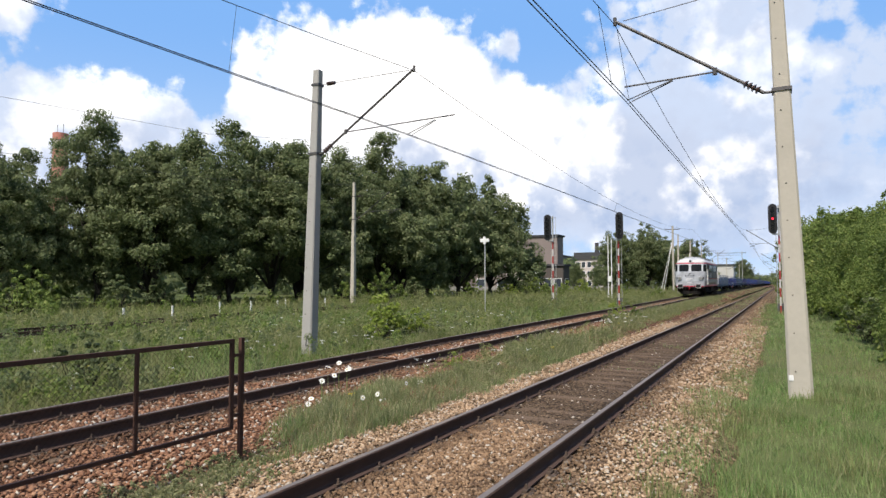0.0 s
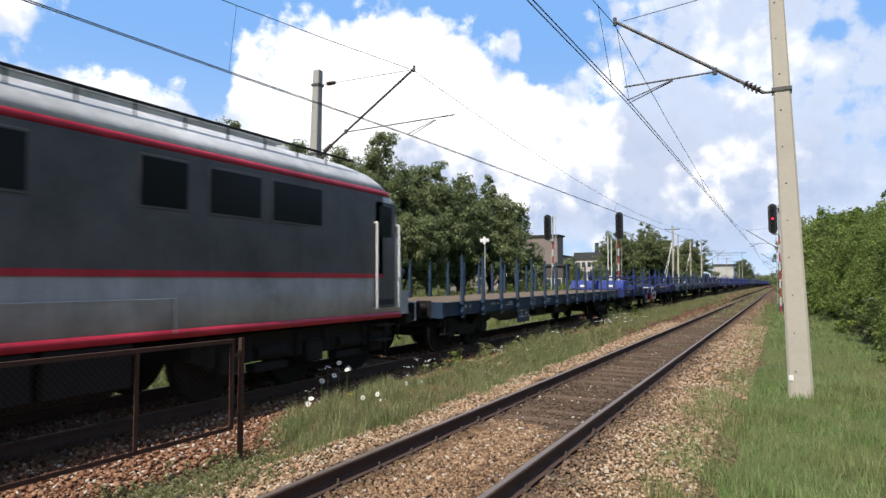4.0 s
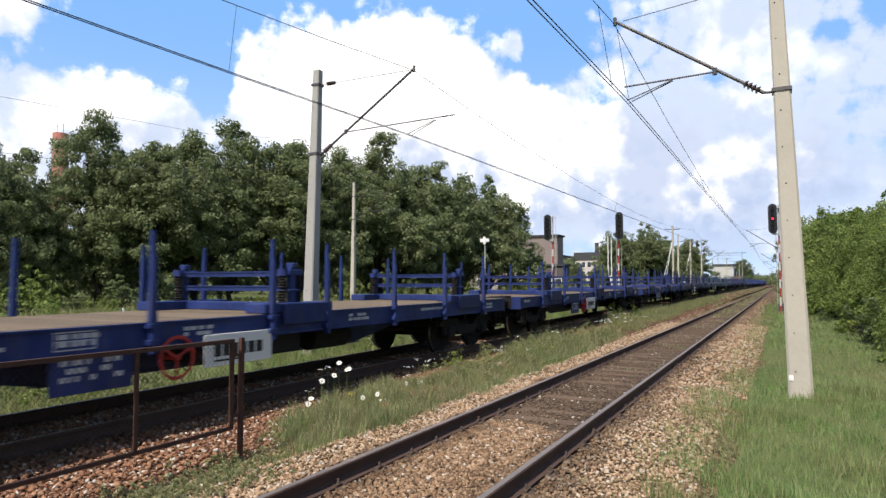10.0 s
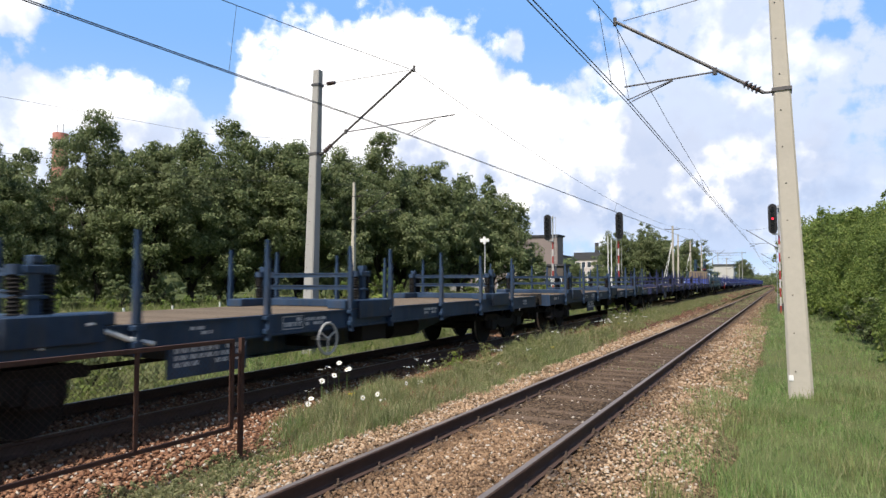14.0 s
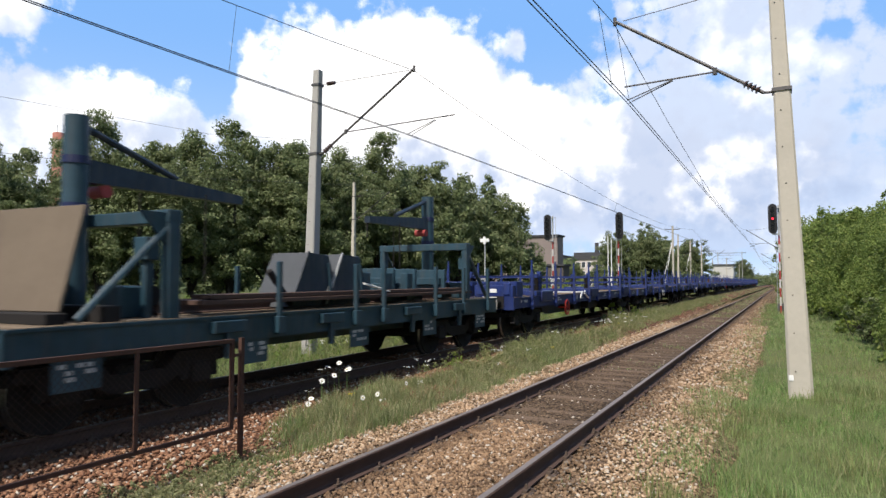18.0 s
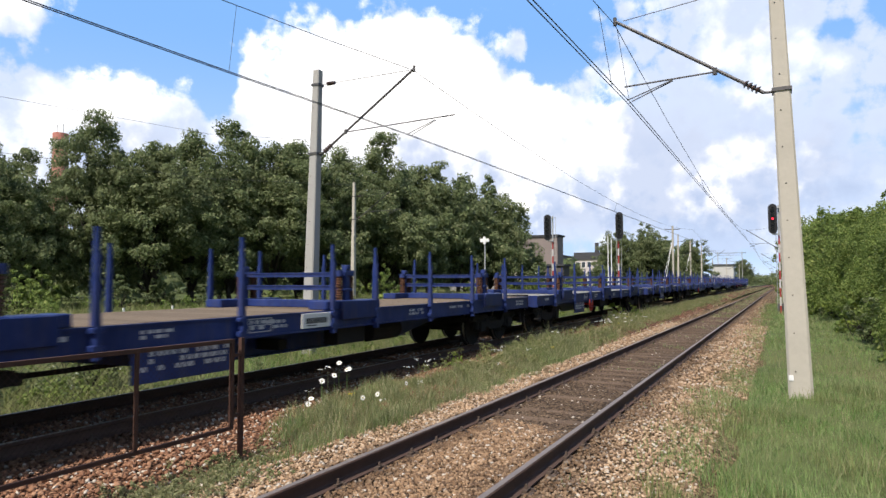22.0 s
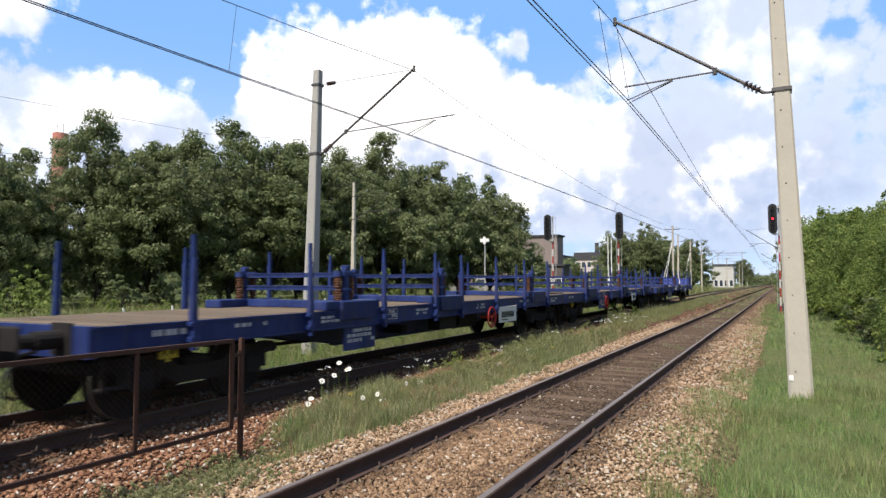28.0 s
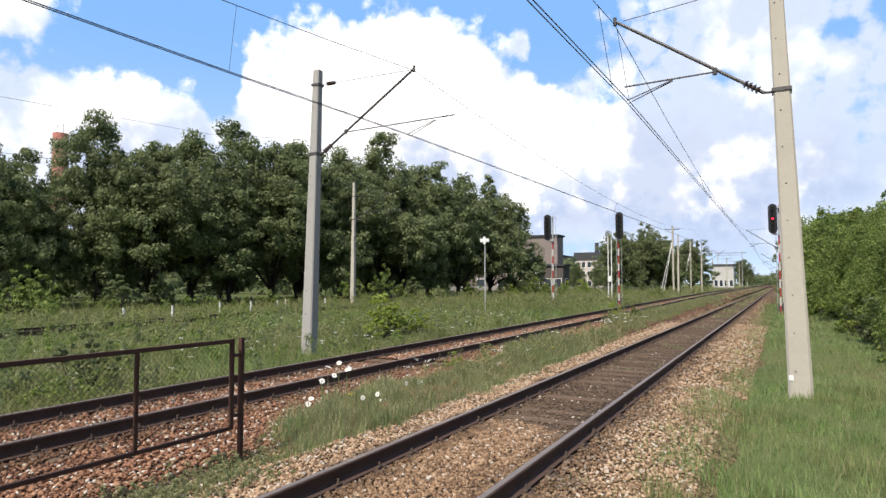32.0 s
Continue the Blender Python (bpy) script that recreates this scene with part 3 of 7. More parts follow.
# ---- line side ----
def catenary_pole(x, y, z, h, w0, w1, leans, arm, label, conc=M_CONC, detail=True, tie=None):
    """A tapered concrete mast with a slanted bracket that carries the wires.
    arm: (x, z) of the bracket's foot, joint and tip, the steady arm's end, and the two ends of the registration arm."""
    p = thing("catenary_pole", pose(x, y, z), label, "catenary pole", "catenary poles")
    at = lambda q, dy=0.0: Vector((q[0] - x, dy, q[1] - z))
    foot, mid, tip, end, r0, r1 = [at(q) for q in arm]
    bm = bmesh.new()
    a, b = w0 / 2, w1 / 2
    rings = []
    for zz, r in ((-0.6, a), (h * 0.5, a + (b - a) * 0.5), (h, b)):
        rings.append([bm.verts.new((u * r, v * r, zz)) for u, v in ((-1, -0.8), (-0.8, -1), (0.8, -1), (1, -0.8), (1, 0.8), (0.8, 1), (-0.8, 1), (-1, 0.8))])
    for lo, hi in zip(rings, rings[1:]):
        for k in range(8):
            bm.faces.new((lo[k], lo[(k + 1) % 8], hi[(k + 1) % 8], hi[k]))
    bm.faces.new(rings[-1])
    bm.faces.new(rings[0][::-1])
    mast = part("mast", bm, conc, p, m=pose(0, 0, 0, 0, -leans, 0))
    shift = lambda zz: -math.tan(radians(leans)) * zz
    if detail:
        # each hole is a dark disc on the face, its inner shade given as colour
        hole = mesh_of("step_hole", rods(0.011, ((0, 0, 0), (0, 0.012, 0)), seg=8), M_HOLE)
        for k in range(int(h / 0.62)):
            zz = 0.45 + k * 0.62
            r = a + (b - a) * zz / h
            part("step_hole", hole, None, mast, m=pose(-0.25 * r + 0.012 * (k % 3 - 1), -r - 0.006, zz))
    s = 1 if tip.x > 0 else -1
    for name, zz in (("lower_clamp", foot.z), ("upper_clamp", tie[1] - z if tie else None)):
        if zz is None:
            continue
        r = a + (b - a) * zz / h + 0.02
        c = shift(zz)
        part(name, boxes((c - r, c + r, -r, r, zz - 0.03, zz + 0.03)), M_IRON, p)
        if name == "lower_clamp":
            part("hinge", rods(0.025, ((c, 0, zz), (foot.x, 0, zz))), M_IRON, p)
    tube = part("bracket_tube", rods(0.030, (foot, tip)), M_IRON, p, "slanted steel bracket tube")
    d = (tip - foot).normalized()
    bm = bmesh.new()
    for k in range(4):
        q = foot + d * (0.10 + 0.075 * k)
        rod(bm, q, q + d * 0.035, 0.075, 0.045, 10)
    part("insulator", bm, M_INSUL, tube, "brown ribbed porcelain insulator")
    if tie:
        c = shift(tie[1] - z)
        t0, t1 = Vector((c, 0, tie[1] - z)), tip + Vector((-0.15 * s, 0, -0.02))
        tr = part("tie_rod", rods(0.008, (t0, t1), seg=6), M_IRON, p)
        bm = bmesh.new()
        u = (t1 - t0).normalized()
        for k in range(4):
            q = t0 + u * (0.34 + 0.07 * k)
            rod(bm, q, q + u * 0.04, 0.06, 0.045, 10)
        part("insulator", bm, M_INSUL, tr)
    part("steady_arm", rods(0.016, (mid, end), seg=6), M_IRON, p)
    part("registration_arm", rods(0.011, (r0, r1), (r0 + Vector((0, 0.05, 0)), r1 + Vector((0.06, 0.12, 0))), seg=6), M_IRON, p)
    bm = bmesh.new()
    rod(bm, tip + Vector((0, 0, -0.08)), tip + Vector((0, 0, 0.07)), 0.035, seg=8)
    part("tip_joint", bm, M_IRON, tube)
    part("mid_joint", rods(0.04, (mid + Vector((0, 0, -0.05)), mid + Vector((0, 0, 0.07)))), M_IRON, tube)
    return p


ARM_R = ((-0.17, 4.91), (-0.94, 5.39), (-2.68, 6.63), (-2.52, 5.34), (-1.66, 5.35), (-2.47, 5.08))
ARM_L = ((-10.90, 5.15), (-10.14, 5.65), (-8.05, 7.04), (-6.91, 5.73), (-7.45, 5.67), (-8.22, 5.40))
pole_ = catenary_pole(0.26, 12.3, -0.24, 9.4, 0.38, 0.17, 1.75, ARM_R, "leaning tapered concrete catenary pole in the grass", tie=(0, 6.88))
part("sticker", boxes((-0.175, -0.105, -0.196, -0.187, 0.30, 0.385), bevel=0.002), M_WHITE, pole_, "small torn white paper sticker")
pole_ = catenary_pole(-11.28, 13.95, -0.25, 7.7, 0.35, 0.20, -1.5, ARM_L, "square grey concrete catenary pole beside the track", M_CONC_G, tie=(0, 7.04))
bm_ = bmesh.new()
for a_, b_ in (((0.02, 0.22), (0.06, 0.52)), ((0.06, 0.52), (0.13, 0.30)), ((0.13, 0.30), (0.10, 0.18)), ((0.03, 0.26), (0.14, 0.22))):
    rod(bm_, (a_[0], -0.174, a_[1]), (b_[0], -0.174, b_[1]), 0.012, seg=6)
part("scrawl", bm_, M_BLACK, pole_, "dark scrawled paint mark near the ground")
for k_ in range(1, 7):
    catenary_pole(0.30, 12.3 + 55 * k_, -0.25, 9.0, 0.30, 0.16, 0.5, ARM_R, "distant concrete catenary pole by the running track", detail=False, tie=(0, 6.88))
for y_ in (88, 116, 173, 228, 283):
    catenary_pole(-11.6, y_, -0.25, 8.2, 0.27, 0.16, -0.4, ARM_L, "distant pale concrete catenary pole beyond the tracks", M_CONC, detail=False, tie=(0, 7.04))
for x_, y_ in ((-29.0, 41.0), (-27, 119), (-19, 223)):
    catenary_pole(x_, y_, 0.0, 9.4, 0.36, 0.2, -0.3, tuple((q[0] - ARM_L[0][0] + x_ + 0.35, q[1] + 1.4) for q in ARM_L), "pale concrete catenary pole of the overgrown siding", M_CONC, detail=False, tie=(0, 8.3))


def stayed_pole(x, y, h):
    p = thing("stayed_pole", pose(x, y, -0.2), "pale concrete pole held by slanted stay wires", "pole")
    part("mast", rods(0.13, ((0, 0, -0.3), (0, 0, h)), seg=10), M_CONC, p)
    for dx in (-1.6, -1.2):
        part("stay", rods(0.035, ((0, 0, h * 0.82), (dx, -1.2, 0)), seg=5), M_WHITE, p)
    part("crossarm", boxes((-0.9, 0.9, -0.05, 0.05, h - 0.5, h - 0.4)), M_IRON, p)


stayed_pole(-12.4, 89.5, 9.4)
stayed_pole(-13.6, 118.8, 9.2)


def wire(name, pts, r, label, droppers=()):
    """A slightly sagging overhead wire along y."""
    bm = sweep(bmesh.new(), pts, r, 5)
    ob = solo(name, bm, M_WIRE, label, "overhead wire")
    for a, b in droppers:
        part("dropper", rods(0.005, (a, b), seg=4), M_WIRE, ob)
    return ob


def overhead(y0, contact, carry, swings, rise, sags, drops_at, span=55.0, dip=0.3):
    """Contact wires and the carrying wire of one track, hung from pole to pole at y0 + k * span.
    swings: sideways shift at the pole behind and at every second pole ahead; rise: at the poles ahead; sags: of the span behind and those ahead."""
    cx, cz = contact
    off = lambda k: swings[0] if k < 0 else swings[1] if k % 2 else 0.0

    def low(k, u):
        z = cz + (rise if k > 0 else rise * u if k == 0 else 0.0)
        return cx + off(k) * (1 - u) + off(k + 1) * u, y0 + (k + u) * span, z - (dip * 4 * u * (1 - u) if k < 0 else 0.0)

    def high(k, u):
        return carry[0] + off(k) * (1 - u) + off(k + 1) * u, y0 + (k + u) * span, carry[1] - sags[k >= 0] * 4 * u * (1 - u)
    for dx in (-0.025, 0.035):
        wire("contact_wire", [(x + dx, y, z) for x, y, z in (low(k, u) for k in range(-1, 9) for u in (0, 0.25, 0.5, 0.75, 0.9))], 0.0085, "grooved copper contact wire over the track")
    pts = [high(k, u) for k in range(-1, 9) for u in (0, 0.06, 0.12, 0.25, 0.37, 0.5, 0.62, 0.75, 0.88, 0.94)]
    wire("carrying_wire", pts, 0.0075, "sagging carrying wire of the catenary", [(high(k, u), low(k, u)) for k, u in drops_at])


overhead(12.3, (-2.47, 5.06), (-2.69, 6.58), (-0.6, 0.3), 0.0, (1.3, 1.12), ((-1, 0.7), (-1, 0.978), (0, 0.004), (0, 0.25), (0, 0.5), (0, 0.75)))
overhead(13.95, (-8.22, 5.38), (-8.07, 7.0), (-1.0, 0.5), 0.55, (1.55, 1.0), ((-1, 0.7), (-1, 0.893), (0, 0.4), (0, 0.7)))
wire("feeder_wire", [(-60, 12, 14.0), (-45, 13.7, 13.2), (-36, 33, 12.3), (-29, 41, 12.5)], 0.012, "thin grey wire above the trees")
wire("feeder_wire", [(-60, 12, 10.4), (-45, 13.7, 9.7), (-36, 33, 9.1), (-29, 41, 9.2)], 0.012, "thin grey wire among the tree tops")


def signal_mast(m, h, label, lit=None, facing=1, arm=0.0, group="colour light signals"):
    """Banded mast with a tall black lamp head and ladder. facing: 1 towards -y."""
    p = thing("railway_signal", m, label, "railway signal", group)
    n = 9
    band = (h - 2.0) / n
    for k in range(n):
        part("mast_band", rods(0.055, ((0, 0, k * band - (0.5 if k == 0 else 0)), (0, 0, (k + 1) * band)), seg=10), (M_REDB, M_GREYW)[k % 2], p, ("red painted section", "white painted section")[k % 2])
    part("upper_mast", rods(0.055, ((0, 0, h - 2.0), (0, 0, h - 0.1))), M_GREYP, p)
    y = -0.22 * facing
    bm = bmesh.new()
    w = 0.26
    out = [(w * math.cos(a), h - 0.95 + 0.68 * (1 if math.sin(a) > 0 else -1) + w * math.sin(a)) for a in np.linspace(0, 2 * math.pi, 25)[:-1]]
    prism(bm, out, min(y, y - 0.09 * facing), max(y, y - 0.09 * facing))
    head = part("lamp_head", bm, M_BLACK, p, "tall black rounded signal head")
    head.location.x = arm
    for k in range(5):
        z = h - 0.95 + 0.62 - 0.31 * k
        mat = M_RED_LIT if lit == k else M_LENS
        yy = y - 0.10 * facing
        part("lens", rods(0.06 if lit == k else 0.085, ((0, yy, z), (0, yy - 0.015 * facing, z)), seg=14), mat, head, "lit red lens" if lit == k else "dark lens")
        bm = bmesh.new()
        pr = [(0.11 * math.cos(a), z + 0.11 * math.sin(a)) for a in np.linspace(-0.3, math.pi + 0.3, 12)]
        pr += [(0.10 * math.cos(a), z + 0.10 * math.sin(a)) for a in np.linspace(math.pi + 0.3, -0.3, 12)]
        prism(bm, pr, min(yy, yy - 0.2 * facing), max(yy, yy - 0.2 * facing))
        part("hood", bm, M_BLACK, head)
    part("head_bracket", boxes((min(0, arm) - 0.05, max(0, arm) + 0.05, min(0, y), max(0, y), h - 1.95, h - 1.87), (min(0, arm) - 0.05, max(0, arm) + 0.05, min(0, y), max(0, y), h - 0.3, h - 0.24)), M_GREYP, p)
    bm = rods(0.014, ((-0.17, 0.16 * facing, 0), (-0.17, 0.16 * facing, h - 0.2)), ((0.17, 0.16 * facing, 0), (0.17, 0.16 * facing, h - 0.2)), seg=5)
    lad = part("ladder", bm, M_GREYP, p)
    rung = mesh_of("rung", rods(0.01, ((-0.17, 0.16 * facing, 0), (0.17, 0.16 * facing, 0)), seg=5), M_GREYP)
    for k in range(int(h / 0.35)):
        part("rung", rung, None, lad, m=pose(0, 0, 0.2 + 0.35 * k))
    part("relay_box", boxes((-0.16, 0.16, 0.1 * facing, 0.4 * facing, 0.2, 0.7), bevel=0.02), M_IRON, p)
    return p


def fence_gate():
    """Rusty angle-iron barrier frame with chain-link mesh between the tracks."""
    x, z0 = -5.15, -0.30
    g = thing("barrier_frame", pose(x, 0, 0), "rusty angle-iron barrier with chain-link mesh between the tracks", "fence")
    part("end_post", boxes((-0.022, 0.022, 5.215, 5.26, z0 - 0.3, 1.06)), M_FENCE, g)
    fr = part("frame", boxes((-0.02, 0.02, -2.0, 5.12, 1.015, 1.055), (-0.02, 0.02, -2.0, 5.12, 0.11, 0.145), (-0.02, 0.02, 5.085, 5.12, 0.145, 1.015)), M_FENCE, g)
    for y in (3.96, 2.3, 0.6, -1.1):
        part("upright", boxes((-0.015, 0.015, y - 0.015, y + 0.015, 0.145, 1.015)), M_FENCE, fr)
    for z in (0.88, 0.25):
        part("hinge", boxes((-0.015, 0.015, 5.12, 5.215, z - 0.015, z + 0.015)), M_FENCE, g)
    for y in (-1.9, 2.2):
        part("leg", boxes((-0.018, 0.018, y - 0.02, y + 0.02, z0 - 0.3, 0.10)), M_FENCE, g)
    bm = bmesh.new()
    for k in range(-14, 140):
        for s in (1, -1):
            y0 = -1.95 + k * 0.058
            y1 = y0 + 0.87 * s * 0.95
            a, b = (y0, 0.145), (y1, 1.015)
            lo, hi = (a, b) if a[0] < b[0] else (b, a)
            if hi[0] < -1.95 or lo[0] > 5.1:
                continue
            sl = (hi[1] - lo[1]) / (hi[0] - lo[0])
            if lo[0] < -1.95:
                lo = (-1.95, lo[1] + sl * (-1.95 - lo[0]))
            if hi[0] > 5.1:
                hi = (5.1, hi[1] + sl * (5.1 - hi[0]))
            rod(bm, (0.004 * s, lo[0], lo[1]), (0.004 * s, hi[0], hi[1]), 0.0013, seg=3)
    part("chain_link", bm, M_MESH, g, "rusted diamond wire mesh")


signal_mast(pose(0.0, 45.9, -0.30), 6.95, "red and white banded signal showing a red light", 2, 1, -0.33)
signal_mast(pose(-9.95, 45.75, -0.05), 6.65, "banded colour light signal with dark lamps", None, 1, 0.14)
signal_mast(pose(-14.6, 45.5, -0.05), 6.70, "banded colour light signal leaning beside the siding", None, 1, -0.3)
fence_gate()
# ---- the overgrown siding and small line-side things ----
def siding():
    tr = thing("track_3", pose(0, 0, 0), "rusty siding almost hidden in the grass", "railway track", kind="structure")
    for sx in (0.0, -1.505):
        bm = bmesh.new()
        path = [(-20.4, -20.45), (-21.2, 11.49), (-22.0, 16.08), (-23.1, 21.47), (-24.6, 31.41), (-25.6, 43.23), (-26.5, 66.08), (-27, 125.66)]
        for (xa, ya), (xb, yb) in zip(path, path[1:]):
            o = [(x, z) for x, z in rail_profile()]
            p = [bm.verts.new((xa + sx + x, ya, z - 0.16)) for x, z in o]
            q = [bm.verts.new((xb + sx + x, yb, z - 0.16)) for x, z in o]
            for k in range(len(o)):
                j = (k + 1) % len(o)
                bm.faces.new((p[k], p[j], q[j], q[k]))
        bmesh.ops.recalc_face_normals(bm, faces=bm.faces)
        part("rail", bm, M_RUST, tr).location.z = 0.12


siding()


def marker_post(x, y, h=0.62):
    p = thing("marker_post", pose(x, y, float(ground_z(x, y))), "short white-painted concrete marker post in the grass", "post", "white marker posts")
    part("shaft", boxes((-0.045, 0.045, -0.045, 0.045, -0.2, h), bevel=0.012), M_WHITE, p)
    part("cap", boxes((-0.05, 0.05, -0.05, 0.05, h, h + 0.025)), M_CONC, p)


for x_, y_ in ((-27.2, 20.13), (-27.1, 22.8), (-28.6, 27.33), (-28.6, 29.81), (-27.8, 31.26), (-29.5, 38.24), (-32.5, 58.12), (-33.5, 62.6), (-34, 68.06), (-30, 34.52)):
    marker_post(x_, y_)


def board_post(x, y, h):
    p = thing("board_post", pose(x, y, -0.3), "thin grey post with a small pale cross board", "sign post")
    part("post", rods(0.035, ((0, 0, -0.3), (0, 0, h)), seg=8), M_GREYP, p)
    b = part("board", boxes((-0.28, 0.28, -0.06, -0.03, h - 0.22, h - 0.02), bevel=0.01), M_WHITE, p)
    part("upright_board", boxes((-0.08, 0.08, -0.09, -0.06, h - 0.35, h + 0.08), bevel=0.008), M_WHITE, b)


board_post(-15.1, 34.4, 4.55)


# ---- distant buildings ----
M_BLOCK = plain("grey_render_wall", (0.25, 0.205, 0.185), 0.9, spread=0.12, scale=0.5)
M_PINK = plain("pale_pink_wall", (0.55, 0.48, 0.44), 0.9, spread=0.08, scale=0.5)
M_BEIGE = plain("beige_wall", (0.52, 0.51, 0.48), 0.9, spread=0.1, scale=0.5)
M_DARKBRICK = plain("dark_brick_wall", (0.10, 0.085, 0.075), 0.9, spread=0.2, scale=0.7)
M_TAR = plain("dark_roofing", (0.06, 0.06, 0.065), 0.9)
M_PANE = plain("far_window_glass", (0.05, 0.06, 0.075), 0.15, bump=0.0)


def building(name, x0, x1, y0, y1, h, wall, label, rows, cols, roof=M_TAR, chimney=None, roof_h=0.35):
    """A flat-roofed block; its windows face the line (-y and +x)."""
    z0 = -0.4
    b = thing(name, pose((x0 + x1) / 2, (y0 + y1) / 2, z0), label, "building")
    a, d = (x1 - x0) / 2, (y1 - y0) / 2
    part("wall", boxes((-a, a, -d, d, -0.5, h)), wall, b)
    r = part("roof", boxes((-a - 0.3, a + 0.3, -d - 0.3, d + 0.3, h, h + roof_h)), roof, b)
    if chimney:
        part("chimney", boxes((chimney - 0.5, chimney + 0.5, -0.5, 0.5, h + roof_h, h + roof_h + 3.0)), M_TAR, r)
    for k in range(rows):
        z = 1.2 + k * (h - 0.8) / rows
        for side, n, half in (("y", cols, a), ("x", max(1, cols // 2), d)):
            for j in range(n):
                c = -half + (j + 0.5) * 2 * half / n
                w, hh = min(0.9, half / n * 0.62), min(0.8, (h / rows) * 0.28)
                if side == "y":
                    fr = boxes((c - w - 0.1, c + w + 0.1, -d - 0.06, -d + 0.02, z, z + 2 * hh + 0.2))
                    gl = boxes((c - w, c + w, -d - 0.075, -d - 0.05, z + 0.1, z + 2 * hh + 0.1))
                else:
                    fr = boxes((a - 0.02, a + 0.06, c - w - 0.1, c + w + 0.1, z, z + 2 * hh + 0.2))
                    gl = boxes((a + 0.05, a + 0.075, c - w, c + w, z + 0.1, z + 2 * hh + 0.1))
                win = part("window", fr, M_WHITE, b)
                part("pane", gl, M_PANE, win)
    return b


building("grey_block", -62, -38.6, 123.2, 127.0, 11.3, M_BLOCK, "tall brownish-grey flat-roofed industrial block with few windows", 1, 5)
building("brick_annex", -39.6, -35.6, 117.0, 121.0, 5.3, M_DARKBRICK, "low dark brick annex beside the grey block", 1, 2)
building("white_hut", -40.2, -38.6, 112.0, 114.0, 5.0, M_WHITE, "small white flat-roofed hut before the grey block", 1, 1)
building("beige_shed", -46.5, -40.8, 116.0, 120.0, 4.6, M_PINK, "beige shed under the trees", 1, 2)
building("pink_house", -56.5, -47.6, 198.2, 202.2, 9.4, M_PINK, "pale pink three-storey building with a dark roof", 3, 5, chimney=1.9, roof_h=2.2)
building("long_block", -84, -62, 203.5, 219.5, 10.8, M_BLOCK, "long grey building behind the trees", 3, 6)
building("signal_box", -16.4, -11.3, 194.9, 199.0, 7.0, M_BEIGE, "pale flat-roofed signal box beside the line", 1, 4)


def yard_gantry(x, y):
    """Light steel gantry over the far tracks."""
    g = thing("yard_gantry", pose(x, y, -0.2), "grey steel gantry over the far tracks", "gantry")
    for dx in (0, 7.4):
        part("mast", rods(0.11, ((dx, 0, -0.3), (dx, 0, 12.4)), seg=8), M_CONC_G, g)
    part("beam", boxes((-0.8, 8.6, -0.06, 0.06, 11.9, 12.05)), M_IRON, g)
    part("lower_beam", boxes((0.0, 7.4, -0.04, 0.04, 11.2, 11.27)), M_IRON, g)


yard_gantry(-18.4, 236.0)


def cable_posts(x, y, h):
    p = thing("cable_posts", pose(x, y, -0.3), "pair of thin white posts with a white box", "post")
    for dx in (0.0, 0.30):
        part("post", rods(0.045, ((dx, 0, -0.3), (dx, 0, h - dx)), seg=8), M_WHITE, p)
    part("box", boxes((-0.02, 0.32, -0.14, 0.1, 2.1, 2.6), bevel=0.02), M_WHITE, p)


cable_posts(-14.0, 60.0, 6.3)


def tall_chimney(x, y, h):
    c = thing("factory_chimney", pose(x, y, -0.4), "tall red brick chimney with a pale band behind the trees", "chimney")
    for k, (z0, z1, r0, r1) in enumerate(((-1, h * 0.90, 4.2, 2.75), (h * 0.90, h * 0.955, 2.75, 2.7), (h * 0.955, h, 2.95, 2.95))):
        bm = bmesh.new()
        rod(bm, (0, 0, z0), (0, 0, z1), r0, r1, 24)
        part(("shaft", "pale_band", "crown")[k], bm, (plain("chimney_brick", (0.46, 0.22, 0.17), 0.9, spread=0.15, scale=0.4), M_PINK, plain("chimney_crown", (0.50, 0.20, 0.16), 0.9, spread=0.15, scale=0.5))[k], c)
    for a in (-2.2, 1.8):
        part("antenna", rods(0.12, ((a, 0, h), (a, 0, h + 4.0)), seg=6), M_IRON, c)


tall_chimney(-263.9, 164.0, 64.2)


def concrete_fence():
    f = thing("panel_fence", pose(0, 0, 0), "weathered grey pale fence beyond the meadow", "fence")
    post, panel = mesh_of("post", boxes((-0.08, 0.08, -0.08, 0.08, -0.3, 1.3)), M_CONC_G), mesh_of("panel", boxes(*[(0.16 + 0.2 * j, 0.26 + 0.2 * j, -0.03, 0.03, 0.1, 1.15) for j in range(11)], (0.1, 2.4, -0.05, -0.03, 0.9, 1.0)), M_CONC_G)
    for k in range(14):
        p = part("post", post, None, f, m=pose(-50 + 2.5 * k * 0.96, 99 + 0.7 * k, 0.0, 0, 0, 15.6))
        part("panel", panel, None, p)


concrete_fence()


